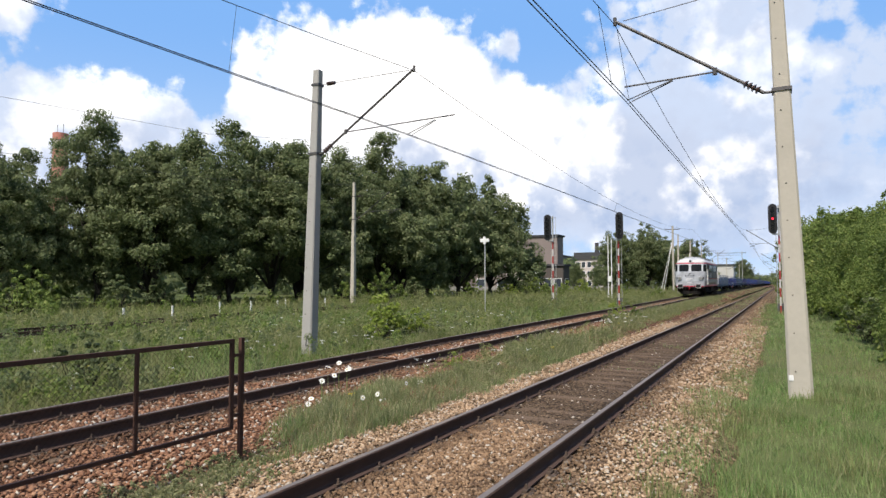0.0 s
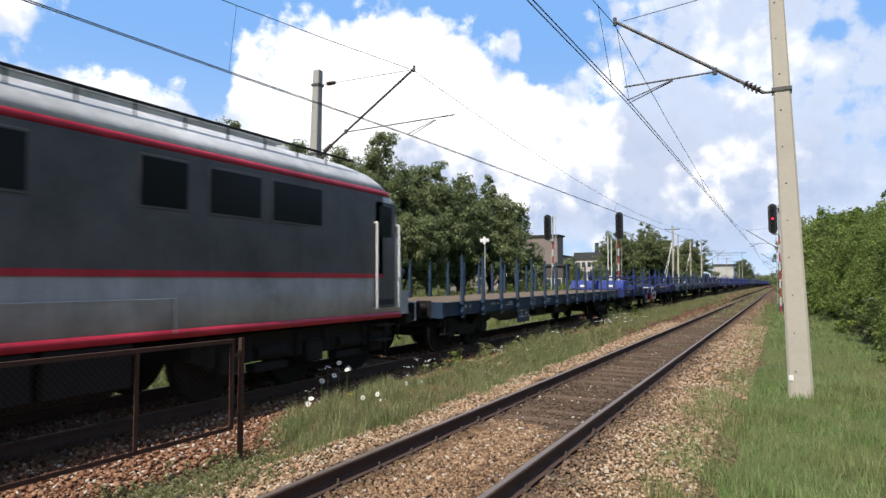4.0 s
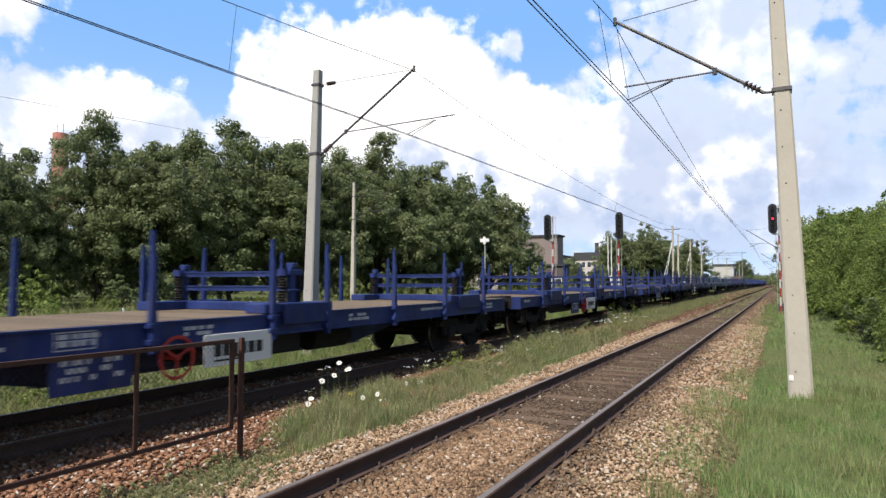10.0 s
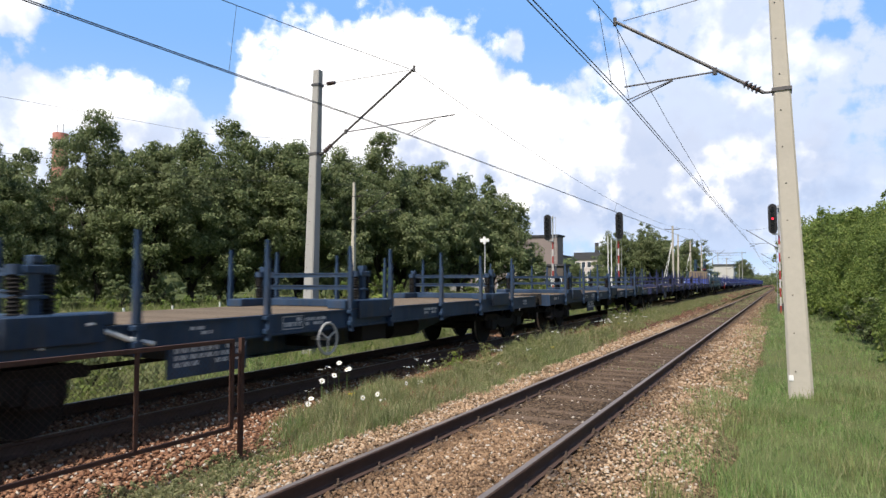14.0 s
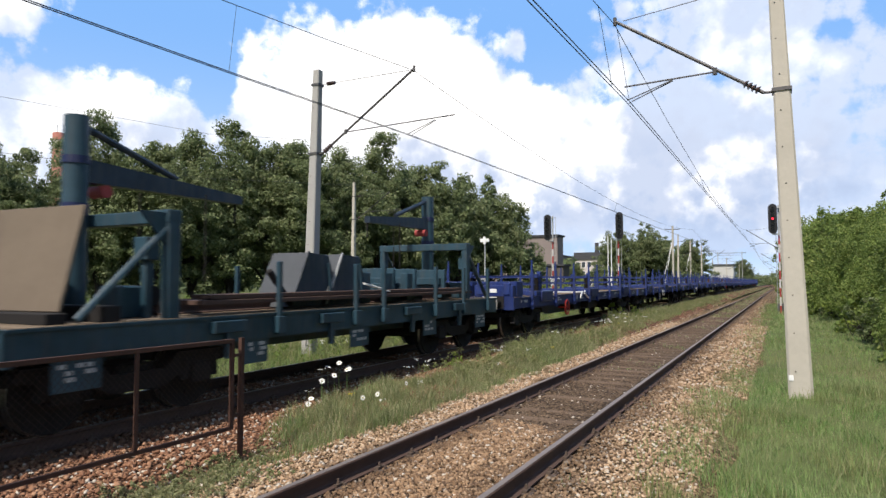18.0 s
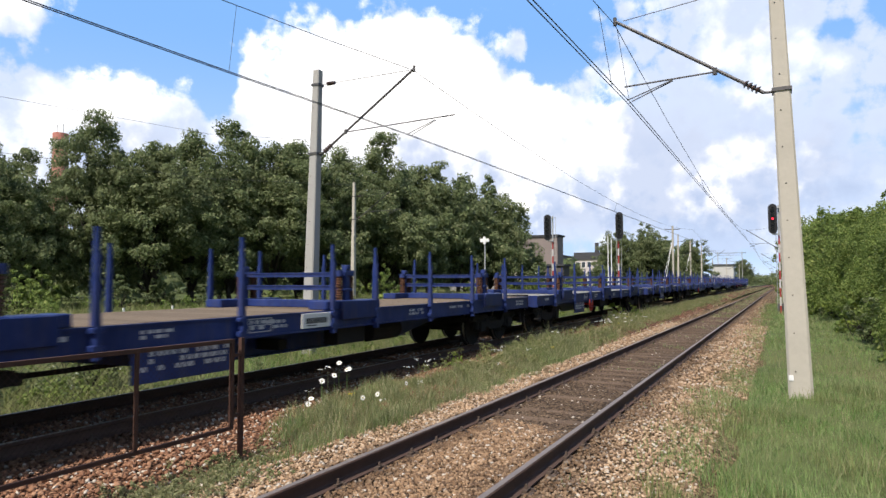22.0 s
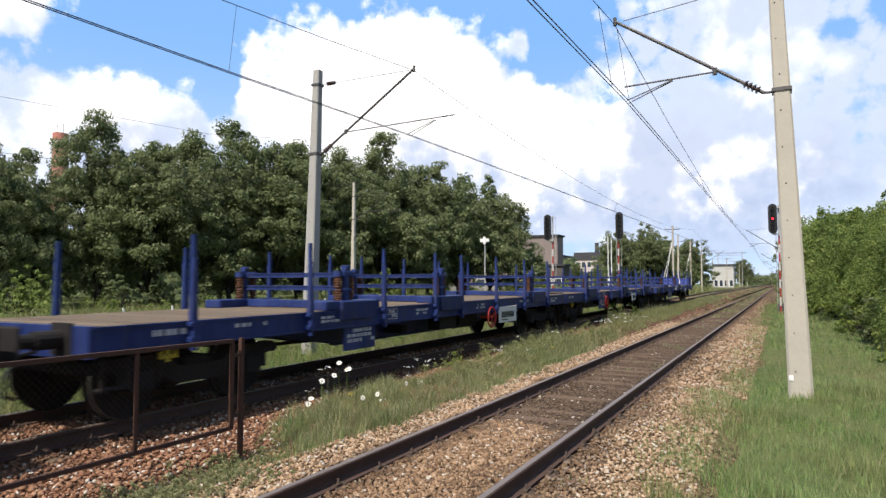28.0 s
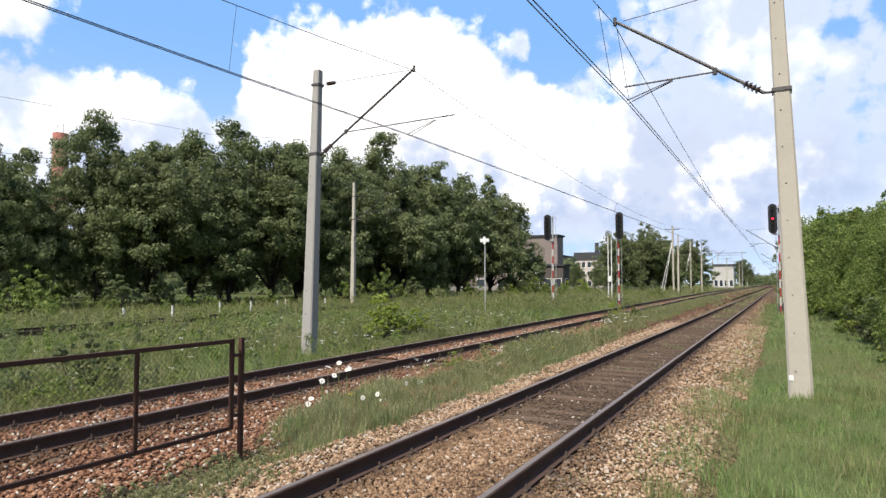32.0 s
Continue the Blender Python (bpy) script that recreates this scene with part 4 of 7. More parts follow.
def far_woods():
    """Belts of distant trees on the skyline."""
    rng = np.random.default_rng(77)
    cen, rad = [], []
    for n, x0, x1, y0, y1, h in ((150, -260, -30, 260, 420, 13), (120, -30, 60, 480, 760, 11), (70, 12, 60, 110, 420, 11), (90, -130, -52, 120, 220, 10), (60, -120, -52, 20, 110, 8), (60, 14, 60, -60, 110, 9)):
        for k in range(n):
            x, y = rng.uniform(x0, x1), rng.uniform(y0, y1)
            hh = h * rng.uniform(0.6, 1.05)
            for j in range(5):
                cen.append((x + rng.normal() * 2.2, y + rng.normal() * 2.2, hh * rng.uniform(0.12, 0.85)))
                rad.append(rng.uniform(1.8, 3.4))
    v, f = leaf_cloud(rng, np.array(cen), np.array(rad), 32, 0.72)
    tagged(new("far_woods", soup("far_woods", v, f, M_LEAF)), "distant belts of dark-green trees on the skyline", "woods", kind="stuff")
# ---- trees and bushes ----
def leaf_cloud(rng, centres, radii, per, size, flat=0.8, turned=0.8):
    """Leaves: small bent quads thrown round clump centres."""
    c = np.repeat(centres, per, 0)
    r = np.repeat(radii, per)[:, None]
    d = rng.normal(size=(len(c), 3))
    d /= np.linalg.norm(d, axis=1)[:, None]
    at = c + d * r * (rng.uniform(0.25, 1.0, (len(c), 1)) ** 0.6) * np.array((1, 1, flat))
    n = len(at)
    a = rng.normal(size=(n, 3)) * 0.75 + d * turned + np.array((0, 0, 0.4))
    a /= np.linalg.norm(a, axis=1)[:, None]
    u = np.cross(a, rng.normal(size=(n, 3)))
    u /= np.linalg.norm(u, axis=1)[:, None]
    w = np.cross(a, u)
    s = (size * rng.uniform(0.6, 1.35, n))[:, None]
    v = np.stack((at - u * s, at - w * s * 0.55 + a * s * 0.12, at + u * s, at + w * s * 0.55 + a * s * 0.12), 1).reshape(-1, 3)
    f = np.arange(4)[None] + (np.arange(n) * 4)[:, None]
    return v, f


def tree_meshes(seed, h, spread, base, clumps, per, leaf, mat, stems=1, bunch=1.0, flat=0.8):
    rng = np.random.default_rng(seed)
    # crown: lobes of clumps round limb ends
    tips, limbs = [], []
    lobes = 12 + seed % 4
    for k in range(lobes):
        a = 2 * np.pi * k / lobes + rng.uniform(-0.4, 0.4)
        z = base + (h - base) * rng.uniform(0.15, 0.74)
        rad = spread * rng.uniform(0.45, 0.78) * (1.0 - 0.85 * max(0, (z - base) / (h - base) - 0.22))
        tips.append((rad * np.cos(a), rad * np.sin(a), z, spread * rng.uniform(0.34, 0.50)))
    for k in range(3):
        tips.append((rng.uniform(-0.25, 0.25) * spread, rng.uniform(-0.25, 0.25) * spread, h - (0.14 + 0.12 * k) * (h - base), spread * (0.20 + 0.08 * k)))
    for k in range(4):
        a, q = rng.uniform(0, 2 * np.pi), rng.uniform(0.0, 0.24)
        tips.append((q * spread * np.cos(a), q * spread * np.sin(a), h * (1.0 - 0.30 * q + rng.uniform(-0.05, 0.03)), spread * 0.15))
    tips = np.array(tips)
    pick = rng.choice(len(tips), clumps, p=tips[:, 3] ** 1.7 / (tips[:, 3] ** 1.7).sum())
    d = rng.normal(size=(clumps, 3))
    d /= np.linalg.norm(d, axis=1)[:, None]
    d[:, 2] *= 1.05
    cen = tips[pick, :3] + d * (tips[pick, 3] * rng.uniform(0.55, 1.08, clumps))[:, None]
    cen[:, 2] = np.clip(cen[:, 2], base * 0.85, h * 1.10)
    rad = rng.uniform(0.26, 0.60, clumps) * spread / 4.2 * bunch
    v, f = leaf_cloud(rng, cen, rad, per, leaf, flat, 1.5)
    crown = soup("crown", v, f, mat)
    bm = bmesh.new()
    for s in range(stems):
        off = (rng.uniform(-0.25, 0.25) * (stems > 1), rng.uniform(-0.25, 0.25) * (stems > 1))
        tr = 0.021 * h / (1 + 0.5 * (stems - 1))
        top = (off[0] * 4, off[1] * 4, h * 0.8)
        sweep(bm, [(off[0], off[1], -0.4), (off[0] * 1.1, off[1] * 1.1, 0.4), (off[0] * 2, off[1] * 2, base), (top[0] * 0.8, top[1] * 0.8, h * 0.55), top], [tr * 1.3, tr, tr * 0.82, tr * 0.45, tr * 0.1], 9)
    for t in tips[:lobes]:
        z0 = base * rng.uniform(0.7, 1.2)
        sweep(bm, [(0, 0, z0), (t[0] * 0.45, t[1] * 0.45, z0 + (t[2] - z0) * 0.62), (t[0], t[1], t[2])], [0.010 * h, 0.007 * h, 0.002 * h], 6)
    return crown, mesh_of("trunk", bm, M_BARK, True)


def tree(m, meshes, name, label, category="tree", group=""):
    t = thing(name, m, label, category, group)
    part("trunk", meshes[1], None, t)
    part("crown", meshes[0], None, t)
    return t


LIMES = [tree_meshes(s, 12.6, 5.7, 1.15, 520, 110, 0.115, M_LEAF, 1 + s % 2, 1.15, 0.7) for s in (1, 2, 3, 4)]
LIMES_FAR = [tree_meshes(s, 12.6, 5.9, 1.0, 420, 64, 0.165, M_LEAF, 1, 1.15, 0.7) for s in (5, 6, 7, 8)]
SHRUBS = [tree_meshes(s, 5.0, 2.7, 0.25, 560, 70, 0.05, M_LEAF_B, 3, 0.8, 1.7) for s in (11, 12, 13)]
SHRUBS_FAR = [tree_meshes(s, 5.0, 2.7, 0.25, 280, 50, 0.085, M_LEAF_B, 3, 0.8, 1.7) for s in (14, 15, 16)]
LOW = [tree_meshes(s, 1.5, 0.9, 0.1, 60, 45, 0.05, m, 3) for s, m in ((21, M_LEAF_B), (22, M_LEAF_Y), (23, M_LEAF))]


def lime(x, y, scale, k, turn, label="broad dark-green lime tree in full leaf", tall=1.0, wide=1.0):
    z = float(ground_z(x, y)) - 0.05
    tree(pose(x, y, z, 0, 0, turn) @ Matrix.Diagonal((scale * wide, scale * wide, scale * tall, 1)), (LIMES if y < 56 and x > -44 else LIMES_FAR)[k % 4], "lime_tree", label, group="row of lime trees")


def shrub(x, y, scale, k, turn, label="dense light-green shrub at the edge of the verge", low=False, group="shrubs along the line"):
    z = float(ground_z(x, y)) - 0.05
    tree(pose(x, y, z, 0, 0, turn) @ Matrix.Scale(scale, 4), (LOW if low else SHRUBS if y < 40 and x < 7 else SHRUBS_FAR)[k % 3], "shrub", label, "shrub", group)


far_woods()
# ---- goods train ----
WAGON = 18.26
CACHE = {}


def keep(key, make, material, smooth=False):
    """One shared mesh for alike parts."""
    k = (key, material.name)
    if k not in CACHE:
        CACHE[k] = mesh_of(key, make(), material, smooth)
    return CACHE[k]


WHEELSETS = []
M_STENCIL = plain("worn_white_stencil", (0.50, 0.51, 0.54), 0.7, spread=0.3, scale=9)


def wheelset_mesh(r=0.46):
    bm = bmesh.new()
    rod(bm, (-0.95, 0, 0), (0.95, 0, 0), 0.075, seg=12)
    for s in (-1, 1):
        rod(bm, (s * 0.68, 0, 0), (s * 0.715, 0, 0), r + 0.03, r + 0.025, 28)
        rod(bm, (s * 0.715, 0, 0), (s * 0.815, 0, 0), r, r - 0.005, 28)
        rod(bm, (s * 0.815, 0, 0), (s * 0.83, 0, 0), r * 0.36, r * 0.3, 16)
        for k in range(6):
            a = k * math.pi / 3
            c, d = math.cos(a), math.sin(a)
            rod(bm, (s * 0.82, 0.28 * c, 0.28 * d), (s * 0.832, 0.28 * c, 0.28 * d), 0.045, seg=8)
    return bm


def bogie_frame():
    bm = bmesh.new()
    for s in (-1, 1):
        x0, x1 = sorted((s * 0.93, s * 1.07))
        prism(bm, [(-1.45, 0.62), (-1.35, 0.74), (-0.55, 0.74), (-0.35, 0.56), (0.35, 0.56), (0.55, 0.74), (1.35, 0.74), (1.45, 0.62), (0.65, 0.50), (0.35, 0.36), (-0.35, 0.36), (-0.65, 0.50)], x0, x1, "x")
        for y in (-0.9, 0.9):
            box(bm, x0 - 0.04, x1 + 0.05, y - 0.16, y + 0.16, 0.33, 0.60, 0.03)
            for d in (-0.24, 0.24):
                rod(bm, (s * 1.02, y + d, 0.40), (s * 1.02, y + d, 0.66), 0.075, seg=10)
    box(bm, -1.0, 1.0, -0.25, 0.25, 0.42, 0.66, 0.03)
    for y in (-1.42, 1.42):
        box(bm, -1.0, 1.0, y - 0.05, y + 0.05, 0.58, 0.70)
    for y in (-0.36, 0.36):
        box(bm, -0.9, 0.9, y - 0.05, y + 0.05, 0.30, 0.38)
        for s in (-1, 1):
            box(bm, s * 0.72, s * 0.82, y - 0.06 + 0.05 * (1 if y > 0 else -1), y + 0.06 + 0.05 * (1 if y > 0 else -1), 0.30, 0.62)
    return bm


def add_bogie(w, y, r=0.46, base=0.9):
    b = part("bogie", keep("bogie", bogie_frame, M_UNDER), None, w, "dark dirty cast bogie", pose(0, y, 0))
    for s in (-1, 1):
        ws = part("wheelset", keep("wheelset", wheelset_mesh, M_UNDER), None, b, m=pose(0, s * base, r))
        WHEELSETS.append(ws)
        for sx in (-1, 1):
            part("tread", keep("tread", lambda: rods(r + 0.001, ((-0.025, 0, 0), (0.025, 0, 0)), seg=28), M_TREAD), None, ws, m=pose(sx * 0.765, 0, 0))
    return b


def buffer_mesh():
    bm = rods(0.10, ((0, 0.62, 0), (0, 0.28, 0)), seg=14)
    rod(bm, (0, 0.30, 0), (0, 0.05, 0), 0.075, seg=12)
    box(bm, -0.23, 0.23, 0.0, 0.045, -0.17, 0.17, 0.02)
    box(bm, -0.17, 0.17, 0.58, 0.62, -0.17, 0.17)
    return bm


def coupling_mesh():
    bm = rods(0.035, ((0, 0.65, 0), (0, 0.25, -0.04)), seg=8)
    box(bm, -0.09, 0.09, 0.55, 0.62, -0.12, 0.12)
    torus(bm, (0, 0.15, -0.14), 0.10, 0.022, "x", 12, 6)
    rod(bm, (0, 0.2, -0.02), (0, 0.02, -0.3), 0.025)
    return bm


def hose_mesh():
    bm = bmesh.new()
    for x in (-0.42, 0.42):
        sweep(bm, [(x, 0.6, -0.05), (x, 0.42, -0.08), (x * 0.95, 0.28, -0.3), (x * 0.9, 0.30, -0.5), (x * 0.85, 0.42, -0.55)], 0.022, 6)
    return bm


def stake_mesh():
    """A tapered pressed-steel stake in its pocket, outside face towards +x."""
    bm = bmesh.new()
    box(bm, 0.0, 0.085, -0.03, 0.03, -0.36, 0.0)
    for z0, z1, a, b in ((0.0, 1.03, 0.044, 0.024),):
        lo = [bm.verts.new((x, y, z0)) for x, y in ((0, -a), (0.075, -a), (0.075, a), (0, a))]
        hi = [bm.verts.new((x, y, z1)) for x, y in ((0.01, -b), (0.05, -b), (0.05, b), (0.01, b))]
        for k in range(4):
            bm.faces.new((lo[k], lo[(k + 1) % 4], hi[(k + 1) % 4], hi[k]))
        bm.faces.new(hi)
        bm.faces.new(lo[::-1])
    bm2 = bmesh.new()
    box(bm2, -0.02, 0.085, -0.075, 0.075, -0.27, -0.20, 0.010)
    box(bm2, -0.02, 0.085, -0.075, 0.075, -0.08, -0.02, 0.010)
    box(bm2, 0.06, 0.078, -0.022, 0.022, 0.02, 0.75)
    me = bpy.data.meshes.new("tmp")
    bm2.to_mesh(me)
    bm2.free()
    bm.from_mesh(me)
    bpy.data.meshes.remove(me)
    return bm


def frame_mesh(fish):
    """Main frame: side sills, centre sill, cross members and headstocks."""
    bm = bmesh.new()
    y0, y1 = 0.62, WAGON - 0.62
    for s in (-1, 1):
        x = s * 1.33
        box(bm, *sorted((x - s * 0.02, x)), y0, y1, 0.84, 1.13)
        box(bm, *sorted((x - s * 0.11, x + s * 0.025)), y0, y1, 1.105, 1.13)
        box(bm, *sorted((x - s * 0.11, x + s * 0.02)), y0, y1, 0.835, 0.86)
        if fish:
            xs = sorted((x - s * 0.05, x - s * 0.035))
            prism(bm, [(3.7, 0.84), (14.5, 0.84), (12.5, 0.60), (5.7, 0.60)], xs[0], xs[1], "x")
        cx = s * 0.42
        xs = sorted((cx - 0.012, cx + 0.012))
        prism(bm, [(y0, 1.08), (y1, 1.08), (y1, 0.80), (14.3, 0.80), (12.2, 0.46), (6.0, 0.46), (3.9, 0.80), (y0, 0.80)], xs[0], xs[1], "x")
        xs = sorted((cx - 0.08, cx + 0.08))
        box(bm, xs[0], xs[1], 6.0, 12.2, 0.44, 0.462)
    for k in range(15):
        y = 1.6 + k * (WAGON - 3.2) / 14
        box(bm, -1.3, 1.3, y - 0.04, y + 0.04, 0.90, 1.07)
    for y in (y0, y1):
        box(bm, -1.33, 1.33, y - 0.02 if y == y0 else y - 0.06, y + 0.06 if y == y0 else y + 0.02, 0.80, 1.14)
    return bm


def deck_mesh():
    return boxes((-1.28, 1.28, 0.70, WAGON - 0.70, 1.08, 1.138), bevel=0.008)


def spring_mesh():
    bm = bmesh.new()
    pts = [(0.06 * math.cos(t), 0.06 * math.sin(t), 0.20 * t / (10 * math.pi)) for t in np.linspace(0, 10 * math.pi, 36)]
    return sweep(bm, pts, 0.018, 4)


def add_rack(w, y, mat, coil):
    """Sprung bolster across the deck: two columns, coil springs, side pads and cross beams."""
    r = part("bolster", keep("bolster_base", lambda: boxes((-1.22, 1.22, -0.12, 0.12, 1.14, 1.27), bevel=0.01), mat), None, w, "", pose(0, y, 0))
    for s in (-1, 1):
        part("side_pad", keep("side_pad", lambda: boxes((-0.18, 0.19, -0.78, 0.78, 1.14, 1.275), bevel=0.01), mat), None, r, "", pose(s * 1.16, 0, 0))
        part("side_box", keep("side_box", lambda: boxes((-0.03, 0.03, -0.52, 0.52, 0.97, 1.27), bevel=0.01), mat), None, r, "", pose(s * 1.378, 0.1, 0))
        part("column", keep("column", lambda: boxes((-0.04, 0.04, -0.06, 0.06, 1.24, 1.80), (-0.07, 0.07, -0.13, 0.13, 1.68, 1.76), (-0.06, 0.06, -0.12, 0.12, 1.43, 1.47), bevel=0.008), mat), None, r, "", pose(s * 1.16, 0, 0))
        for d in (-0.17, 0.17):
            sp = keep("spring", spring_mesh, coil)
            for z in (1.25, 1.47):
                part("spring", sp, None, r, "rusty coil spring" if coil == M_SPRING else "", pose(s * 1.12, d, z))
            part("spring_cap", keep("spring_cap", lambda: rods(0.078, ((0, 0, 0), (0, 0, 0.10)), seg=12), mat), None, r, "", pose(s * 1.12, d, 1.67))
        part("end_stop", keep("end_stop", lambda: boxes((-0.06, 0.06, -0.06, 0.06, 1.78, 1.86), bevel=0.01), mat), None, r, "", pose(s * 1.16, 0, 0))
    for z in (1.66, 1.44):
        part("cross_beam", keep("cross_beam", lambda: boxes((-1.12, 1.12, -0.06, 0.06, 0, 0.08), (-1.12, 1.12, -0.075, 0.075, 0.06, 0.075)), mat), None, r, "", pose(0, 0, z))
    return r


def handwheel_mesh():
    bm = torus(bmesh.new(), (0.06, 0, 0), 0.24, 0.022, "x", 24, 6)
    for k in range(3):
        a = k * 2 * math.pi / 3 + 0.5
        rod(bm, (0.06, 0, 0), (0.06, 0.23 * math.cos(a), 0.23 * math.sin(a)), 0.016, seg=6)
    rod(bm, (-0.25, 0, 0), (0.09, 0, 0), 0.03, seg=10)
    return bm


def plate_marks(w, x, y, z, rows, mat, width=0.9, size=0.07, seed=1, parent=None):
    """Unreadable lettering as small bars on a side facing +x."""
    rng = random.Random(seed)
    bm = bmesh.new()
    for r in range(rows):
        yy = 0.0
        while yy < width:
            l = rng.uniform(0.04, 0.12)
            if rng.random() < 0.78:
                box(bm, x, x + 0.004, y + yy, y + yy + l, z - r * size * 1.5 - size, z - r * size * 1.5)
            yy += l + rng.uniform(0.015, 0.05)
    return tagged(part("lettering", bm, mat, parent or w), "unreadable white stencilled bars", kind="stuff")


def sign_plate(w, y, width, height, z):
    """White sign board on the side, with a word drawn as dark bars."""
    s = part("sign_board", keep("sign_%.2f_%.2f" % (width, height), lambda: boxes((0, 0.02, 0, width, -height, 0), bevel=0.004), M_WHITE), None, w, "white advertising board with dark bars", pose(1.36, y, z))
    def bars():
        bm = bmesh.new()
        n, u = 6, width * 0.74 / 6
        for k in range(n):
            a, lo, hi = width * 0.13 + k * u, -height * 0.70, -height * 0.32
            box(bm, 0.0205, 0.024, a, a + u * 0.78, lo, hi)
        box(bm, 0.0205, 0.023, width * 0.13, width * 0.5, -height * 0.86, -height * 0.80)
        return bm
    tagged(part("bars", keep("bars_%.2f_%.2f" % (width, height), bars, M_BLACK), None, s), "dark word drawn as plain bars", kind="stuff")
    return s


STAKES = (2.15, 4.40, 6.50, 8.50, 9.76, 11.80, 13.86, 15.92)
RACKS = (3.38, 9.15, 15.0)


def flat_wagon(k, mat, deck, label, fish=False, stakes=STAKES, racks=RACKS, sign=None, panels=((5.2, 0.95),), wheel=None, wheel_mat=M_REDP, ends="", strap=0.0, shift=0.0):
    """A bogie flat wagon; y runs from its leading buffers to its rear ones, +x faces the field."""
    w = thing("flat_wagon", pose(LX, 0, 0), label, "rail wagon", "blue flat wagons of the goods train")
    w.scale = (1, 1, 1.026)
    part("main_frame", keep("fish_frame" if fish else "main_frame", lambda: frame_mesh(fish), mat), None, w)
    part("deck", keep("deck", deck_mesh, deck), None, w, "weathered grey plank deck" if deck == M_DECK_G else "worn brown plank deck")
    for y, s in ((0, 1), (WAGON, -1)):
        for x in (-0.875, 0.875):
            part("buffer", keep("buffer", buffer_mesh, M_UNDER), None, w, "", pose(x, y, 1.0) @ Matrix.Scale(s, 4, (0, 1, 0)))
        part("coupling", keep("coupling", coupling_mesh, M_UNDER), None, w, "", pose(0, y, 0.98) @ Matrix.Scale(s, 4, (0, 1, 0)))
        part("brake_hose", keep("brake_hose", hose_mesh, M_BLACK), None, w, "", pose(0, y, 0.9) @ Matrix.Scale(s, 4, (0, 1, 0)))
    for y in (2.35, WAGON - 2.35):
        add_bogie(w, y)
    for y in [v + shift for v in stakes]:
        for s in (-1, 1):
            part("stake", keep("stake", stake_mesh, mat), None, w, "", pose(s * 1.335, y, 1.14, 0, 0, 0 if s > 0 else 180))
    for y in [v + shift for v in racks]:
        add_rack(w, y, mat, M_SPRING if k > 16 else M_UNDER)
    if wheel:
        part("handwheel", keep("handwheel", handwheel_mesh, wheel_mat), None, w, "red brake handwheel" if wheel_mat == M_REDP else "", pose(1.30, wheel, 0.70))
    for j, (y, n) in enumerate(panels):
        p = part("data_panel", keep("data_panel_%.2f" % n, lambda: boxes((1.27, 1.30, 0, n, 0.45, 0.86), bevel=0.006), mat), None, w, "", pose(0, y, 0))
        plate_marks(w, 1.301, 0.1, 0.80, 3, M_STENCIL, n - 0.22, 0.055, k + 30 * j, p)
    for y, rows, n, size, seed in ((1.2, 1, 0.5, 0.07, 20), (3.0, 1, 0.8, 0.05, 40), (4.6, 2, 0.35, 0.04, 55), (7.3, 2, 0.4, 0.045, 70), (10.6, 2, 0.5, 0.045, 90), (13.0, 1, 0.9, 0.05, 97), (16.4, 2, 0.5, 0.05, 99)):
        plate_marks(w, 1.333, y + 0.35 * math.sin(k * 1.7 + y), 1.05, rows, M_STENCIL, n, size, k + seed)
    # stencilled frame round a table of figures
    y = 6.1 + 0.5 * math.sin(k * 2.3)
    fr = part("stencil_frame", keep("stencil_frame", lambda: boxes((1.333, 1.337, 0, 0.012, 0.90, 1.09), (1.333, 1.337, 0.448, 0.46, 0.90, 1.09), (1.333, 1.337, 0.012, 0.448, 1.078, 1.09), (1.333, 1.337, 0.012, 0.448, 0.90, 0.912), (1.333, 1.337, 0.012, 0.448, 0.99, 1.0)), M_STENCIL), None, w, "", pose(0, y, 0))
    plate_marks(w, 1.334, 0.04, 1.065, 2, M_STENCIL, 0.36, 0.05, k + 120, fr)
    if sign:
        sign_plate(w, *sign)
    part("air_tank", keep("air_tank", lambda: rods(0.2, ((0.75, 10.3, 0.66), (0.75, 11.3, 0.66)), seg=14), M_UNDER), None, w)
    part("brake_gear", keep("brake_gear", lambda: boxes((-0.3, 0.9, 7.7, 7.9, 0.55, 0.7), (0.1, 0.16, 3.7, 14.5, 0.52, 0.58), (0.9, 1.2, 8.8, 9.6, 0.55, 0.84), bevel=0.01), M_UNDER), None, w)
    step = keep("step", lambda: boxes((1.16, 1.30, -0.18, 0.18, 0.44, 0.465), (1.28, 1.30, -0.18, -0.15, 0.44, 0.85), (1.28, 1.30, 0.15, 0.18, 0.44, 0.85)), M_UNDER)
    for y in (0.95, WAGON - 0.95):
        part("step", step, None, w, "", pose(0, y, 0))
    if k in (9, 12, 17, 22, 23, 24, 25):
        part("brake_lever", keep("brake_lever", lambda: boxes((1.20, 1.23, -0.03, 0.03, 0.66, 0.86), (1.19, 1.24, -0.13, 0.13, 0.70, 0.745), (1.20, 1.235, -0.13, -0.08, 0.745, 0.79), (1.20, 1.235, 0.08, 0.13, 0.745, 0.79), bevel=0.006), M_YELLOW), None, w, "yellow brake changeover lever", pose(0, 1.7, 0))
    if ends == "boxes":
        for x in (-0.68, 0.68):
            b = part("end_box", keep("end_box", lambda: boxes((-0.58, 0.58, 0, 0.55, 1.14, 1.46), (-0.60, 0.60, 0.25, 0.75, 1.14, 1.56), (-0.5, -0.3, -0.03, 0.1, 1.2, 1.52), (0.3, 0.5, -0.03, 0.1, 1.2, 1.52), bevel=0.015), M_BLUE_LIT if k == 1 else mat), None, w, "blue steel chest at the wagon end", pose(x, 0.72, 0))
